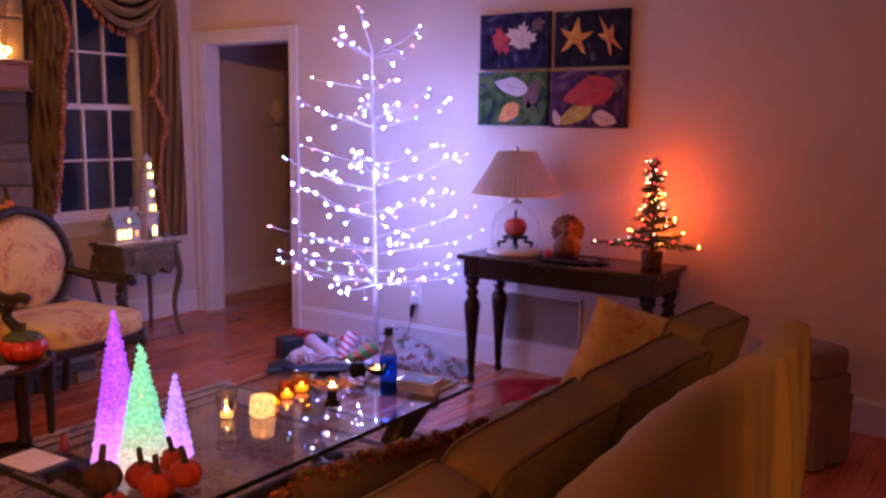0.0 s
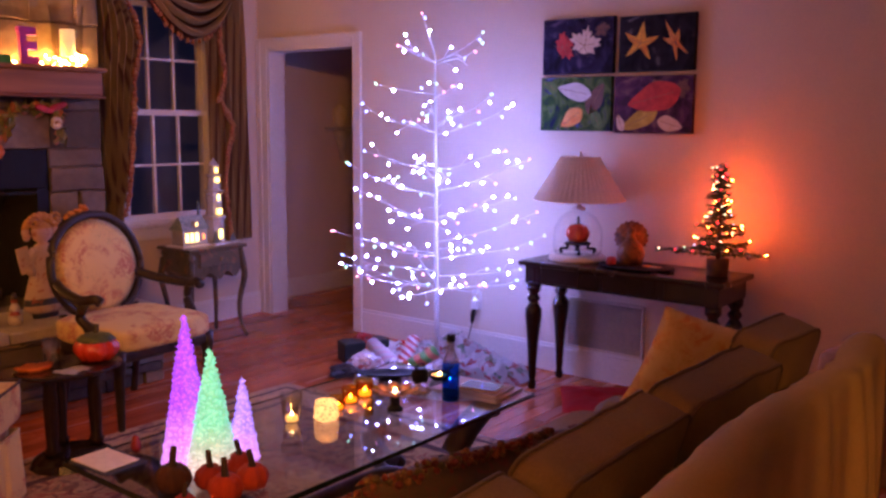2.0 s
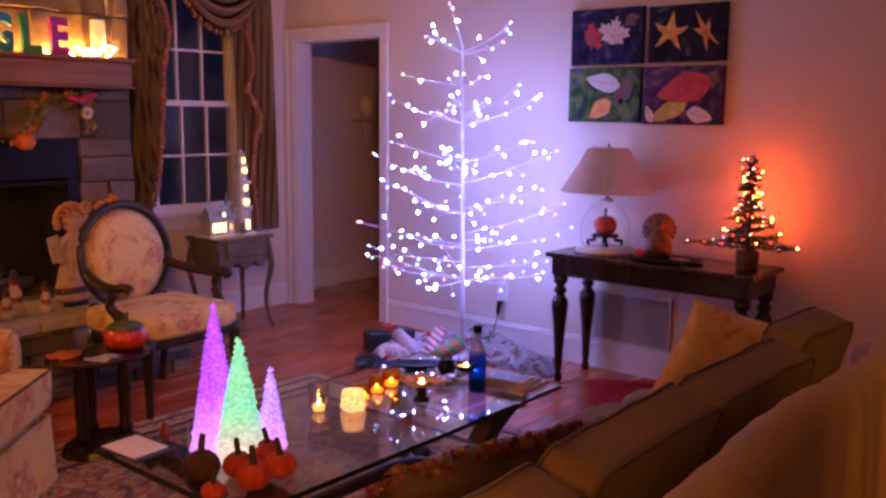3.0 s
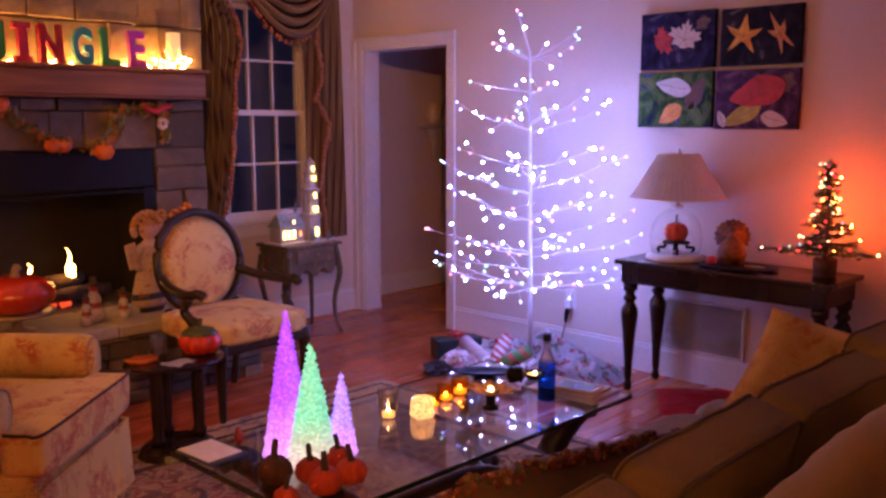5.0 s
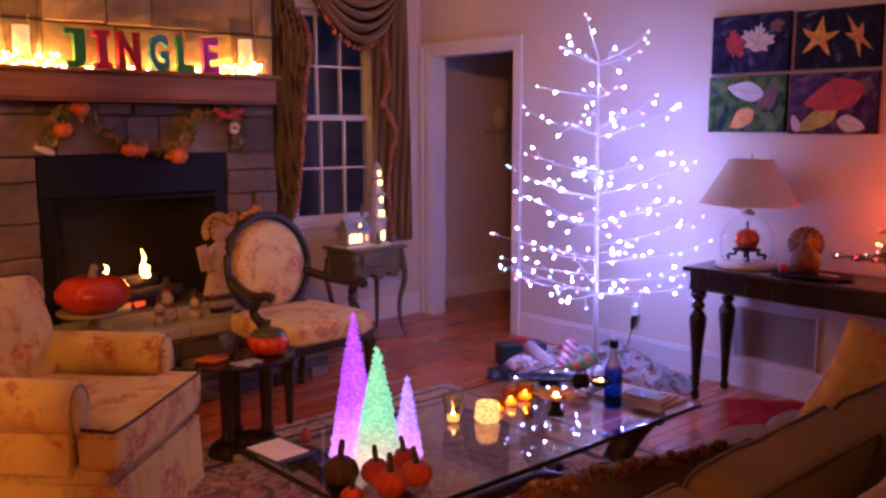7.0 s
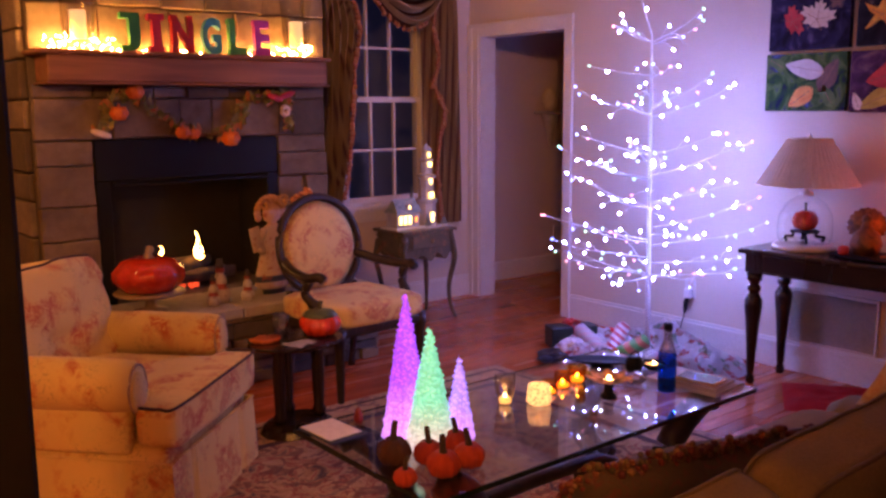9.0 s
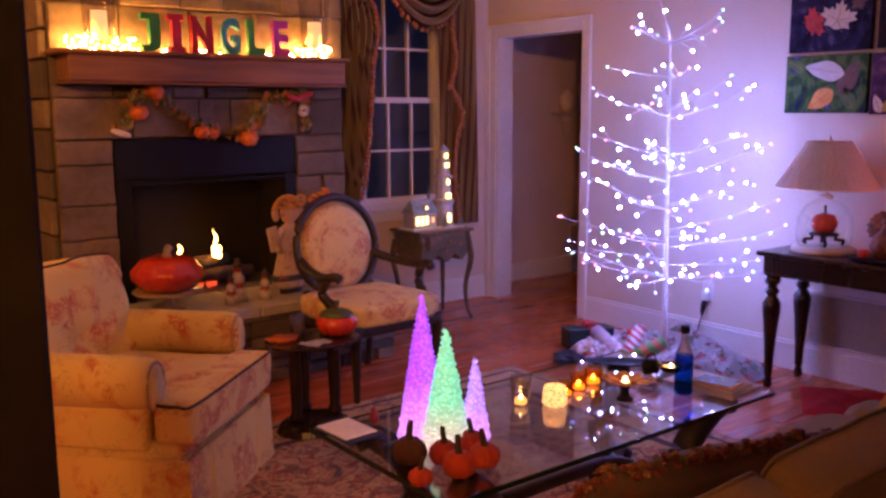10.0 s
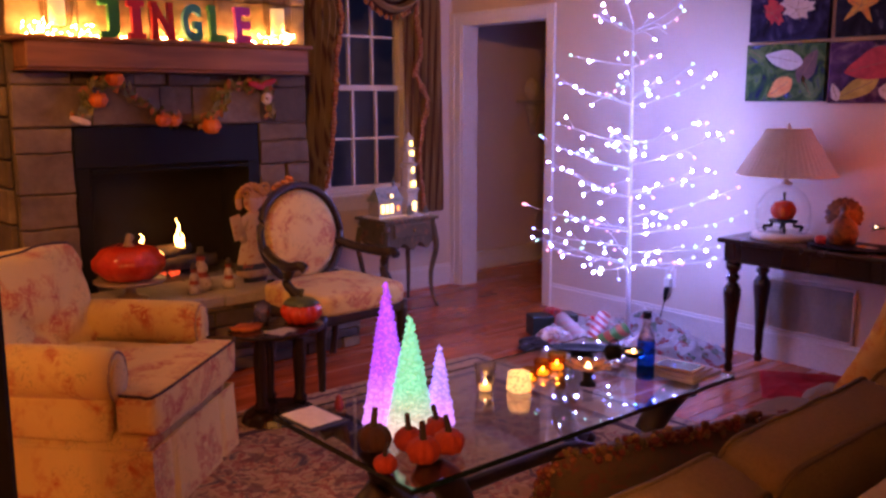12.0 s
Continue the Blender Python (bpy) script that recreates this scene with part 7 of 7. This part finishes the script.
def stripes(name, a, b, scale):
    m, nt, bs = nodes_of(name)
    vec = texco(nt, rot=(0, 0.7, 0.5))
    w = nt.nodes.new("ShaderNodeTexWave")
    w.inputs["Scale"].default_value, w.inputs["Distortion"].default_value = scale, 1.5
    nt.links.new(vec, w.inputs["Vector"])
    nt.links.new(ramp(nt, w.outputs["Fac"], [(0.45, a), (0.55, b)]), bs.inputs["Base Color"])
    bs.inputs["Roughness"].default_value = 0.4
    return m


def bow(parent, at, s):
    bm = bmesh.new()
    for k in range(6):
        a = k * math.pi / 3
        c, q = math.cos(a), math.sin(a)
        tube([(at[0], at[1], at[2]), (at[0] + s * 0.6 * c, at[1] + s * 0.6 * q, at[2] + s * 0.55), (at[0] + s * c, at[1] + s * q, at[2] + s * 0.3), (at[0] + s * 0.4 * c, at[1] + s * 0.4 * q, at[2] + 0.004)], [0.006, s * 0.22, s * 0.24, 0.006], 6, bm, 0.3)
    part("bow", bm, M_BOWRED, parent, "red ribbon bow", True)


def gift(x, y, w, d, h, turn, mat, words, ribbon=True):
    th = thing("gift_box", pose(x, y, 0.0, 0, 0, turn), words, "gift", "things under the lit tree")
    part("box", boxed(-w / 2, w / 2, -d / 2, d / 2, 0.002, h, 0.004), mat, th)
    if ribbon:
        bow(th, (0, 0, h + 0.001), 0.06)
        bm = bmesh.new()
        box(bm, -0.012, 0.012, -d / 2 - 0.001, d / 2 + 0.001, 0.003, h + 0.001)
        part("ribbon", bm, M_BOWRED, th)


gift(4.10, 3.81, 0.30, 0.13, 0.125, -25, M_GIFTBLACK, "dark green gift box with a red bow")
for x, y, z, a, t, ln, m, words in ((3.98, 3.36, 0.115, 20, 26, 0.32, stripes("candy_paper", (0.62, 0.55, 0.56), (0.5, 0.06, 0.08), 9), "roll of red and white striped gift wrap"), (3.96, 3.50, 0.10, 70, 12, 0.36, stripes("pink_paper", (0.6, 0.42, 0.46), (0.55, 0.5, 0.52), 7), "roll of pink and white gift wrap"), (3.92, 3.22, 0.12, -20, 20, 0.26, stripes("green_paper", (0.10, 0.28, 0.06), (0.5, 0.12, 0.05), 6), "roll of green and red gift wrap")):
    th = thing("wrapping_roll", pose(x, y, z, 0, -t, a), words, "gift wrap", "things under the lit tree")
    part("roll", moved(lathe([(0.012, -ln / 2), (0.042, -ln / 2 + 0.004), (0.042, ln / 2 - 0.004), (0.012, ln / 2)], 20), Matrix.Rotation(math.pi / 2, 4, "Y")), m, th, "", True)
M_GIFTGREEN = surface("green_tissue", (0.06, 0.26, 0.05), (0.12, 0.36, 0.08), 12, 0.5, 0, 0.2)
M_PINK = surface("pink_tissue", (0.6, 0.25, 0.3), (0.66, 0.4, 0.42), 12, 0.5, 0, 0.2)
M_CELLO = surface("cellophane", (0.55, 0.5, 0.56), (0.75, 0.7, 0.76), 12, 0.15, 0.1, 0.1)
M_BLACKBAG = surface("black_bag", (0.01, 0.01, 0.012), (0.025, 0.025, 0.03), 8, 0.35, 0, 0.2)
for x, y, s, fl_, mat, words in ((3.80, 3.60, 0.11, 0.28, M_BLACKBAG, "flat shiny black bag"), (3.86, 3.55, 0.075, 0.9, M_CELLO, "crumpled clear cellophane bag"), (3.80, 3.10, 0.07, 0.8, M_CELLO, "crumpled white tissue paper"), (3.90, 2.98, 0.075, 0.6, M_BOWRED, "red cloth poinsettia"), (4.02, 3.05, 0.08, 0.9, M_CELLO, "crumpled white tissue paper"), (4.30, 3.62, 0.07, 0.8, M_REDBAG, "small red cloth sack"), (3.98, 2.86, 0.055, 0.7, M_BOWRED, "red cloth poinsettia"), (3.82, 3.26, 0.05, 0.9, M_GIFTGREEN, "crumpled green tissue paper"), (3.92, 3.12, 0.045, 0.9, M_BOWRED, "red cloth poinsettia"), (4.06, 2.90, 0.06, 0.7, M_CELLO, "crumpled white tissue paper"), (3.78, 3.42, 0.05, 0.8, M_PINK, "crumpled pink tissue paper"), (3.88, 3.34, 0.06, 1.0, M_FOIL, "crumpled foil wrapper")):
    bm = bmesh.new()
    bmesh.ops.create_icosphere(bm, subdivisions=4, radius=s)
    for q in bm.verts:
        k = 1 + 0.45 * noise.noise(q.co * (2.6 / s)) + 0.18 * noise.noise(q.co * (7 / s))
        q.co = Vector((q.co.x * k * 1.2, q.co.y * k * 1.2, max(0.0, (q.co.z * k + s * 0.8) * fl_)))
    nm = "shopping_bag" if mat in (M_BLACKBAG, M_REDBAG) else "tissue_paper" if mat != M_BOWRED else "cloth_flower"
    ob = tagged(part(nm, bm, mat, None, words + " on the floor by the tree", False), "", nm.replace("_", " "), "things under the lit tree")
    ob.location = (x, y, 0.003)

# ---- hall: corner shelf with a vase ----
sh = thing("wall_shelf", Matrix.Translation((5.74, 5.68, 1.41)), "small carved wall bracket shelf in the dark hall", "shelf")
part("board", boxed(-0.14, 0.14, -0.16, -0.0005, 0, 0.025, 0.006), M_VILLAGE, sh)
part("bracket", lathe([(0.0, -0.28), (0.02, -0.26), (0.05, -0.12), (0.09, -0.01), (0.0, -0.0005)], 14, squash=(1, 0.7), at=(0, -0.075, 0)), M_VILLAGE, sh, "", True)
vs = thing("vase", Matrix.Translation((5.72, 5.60, 1.4355)) @ Matrix.Scale(0.78, 4), "pale round vase on the hall shelf", "vase")
part("body", lathe([(0.04, 0), (0.07, 0.05), (0.085, 0.12), (0.07, 0.19), (0.035, 0.225), (0.04, 0.24), (0.0, 0.23)], 20), M_PORC, vs, "", True)
out2 = thing("wall_outlet", Matrix.Translation((5.9, 5.68, 0.36)), "white wall outlet in the hall", "outlet")
part("cover_plate", boxed(-0.04, 0.04, -0.008, -0.0005, -0.06, 0.06, 0.003), M_TRIM, out2)

# ---- rug ----
def rug_mat():
    m, nt, b = nodes_of("oriental_rug")
    vec = texco(nt)
    n1 = noise_tex(nt, vec, 5.5, 6, 2.2)
    n2 = noise_tex(nt, vec, 13, 5, 1.6)
    c = ramp(nt, n1, [(0.38, (0.36, 0.21, 0.085)), (0.47, (0.50, 0.32, 0.15)), (0.53, (0.28, 0.06, 0.03)), (0.58, (0.46, 0.28, 0.12)), (0.68, (0.08, 0.06, 0.05))])
    c = mixc(nt, ramp(nt, n2, [(0.52, (0, 0, 0)), (0.58, (0.75, 0.75, 0.75))]), c, (0.13, 0.05, 0.03))
    nt.links.new(c, b.inputs["Base Color"])
    b.inputs["Roughness"].default_value = 0.95
    bump(nt, b, noise_tex(nt, vec, 260), 0.4, 0.004)
    return m


M_RUG = rug_mat()
M_RUGB = floral("rug_border", (0.42, 0.24, 0.10), (0.5, 0.30, 0.14), (0.20, 0.04, 0.03), (0.10, 0.06, 0.05), (0.06, 0.05, 0.05), 14)
M_RUGLINE = surface("rug_line", (0.06, 0.025, 0.02), (0.10, 0.04, 0.03), 20, 0.95, 0, 0.3, 200)
rug = thing("area_rug", Matrix.Translation((0, 0, 0)), "worn tan and red oriental rug with a dark-lined border", "rug")
RX0, RX1, RY0, RY1 = 0.75, 3.42, 1.55, 3.76
part("field", boxed(RX0 + 0.30, RX1 - 0.30, RY0 + 0.30, RY1 - 0.30, 0.002, 0.010), M_RUG, rug)
for k, (i0, i1, mt) in enumerate(((0.0, 0.05, M_RUGB), (0.05, 0.075, M_RUGLINE), (0.075, 0.255, M_RUGB), (0.255, 0.30, M_RUGLINE))):
    bm = bmesh.new()
    box(bm, RX0 + i0, RX1 - i0, RY0 + i0, RY0 + i1, 0.002, 0.0101)
    box(bm, RX0 + i0, RX1 - i0, RY1 - i1, RY1 - i0, 0.002, 0.0101)
    box(bm, RX0 + i0, RX0 + i1, RY0 + i1, RY1 - i1, 0.002, 0.0101)
    box(bm, RX1 - i1, RX1 - i0, RY0 + i1, RY1 - i1, 0.002, 0.0101)
    part("border", bm, mt, rug)

# ---- floor boards ----
rnd = random.Random(77)
W = 0.083
meshes = {}


def board(length):
    key = round(length, 2)
    if key not in meshes:
        bm = boxed(0.0008, key - 0.0008, 0.0006, W - 0.0006, -0.0058, 0.0, 0.0012)
        bmesh.ops.recalc_face_normals(bm, faces=bm.faces)
        me = bpy.data.meshes.new("board")
        bm.to_mesh(me)
        bm.free()
        me.materials.append(M_FLOOR)
        meshes[key] = me
    return meshes[key]


def lay(x0, x1, y0, y1):
    y = y0
    while y < y1 - 0.01:
        x = x0 - rnd.choice((0, 0.3, 0.6))
        while x < x1:
            ln = rnd.choice((0.6, 0.9, 1.1, 1.3, 1.6))
            a, b = max(x, x0), min(x + ln, x1)
            if b - a > 0.03:
                yield a, y, b - a
            x += ln
        y += W


count = 0
rest = bmesh.new()
for x, y, ln in lay(-1.3, 4.64, -1.7, 5.40):
    near = x + ln > 2.4 and y > 2.2 and count < 290
    if near:
        ob = new("board", board(ln))
        ob.parent, ob.location = floor, (x, y, 0)
        count += 1
    else:
        box(rest, x + 0.0008, x + ln - 0.0008, y + 0.0006, y + W - 0.0006, -0.0058, 0.0)
for x, y, ln in lay(4.64, 7.0, 2.4, 5.68):
    box(rest, x + 0.0008, x + ln - 0.0008, y + 0.0006, y + W - 0.0006, -0.0058, 0.0)
tagged(part("boards", rest, M_FLOOR, floor), "", "", "", "stuff")
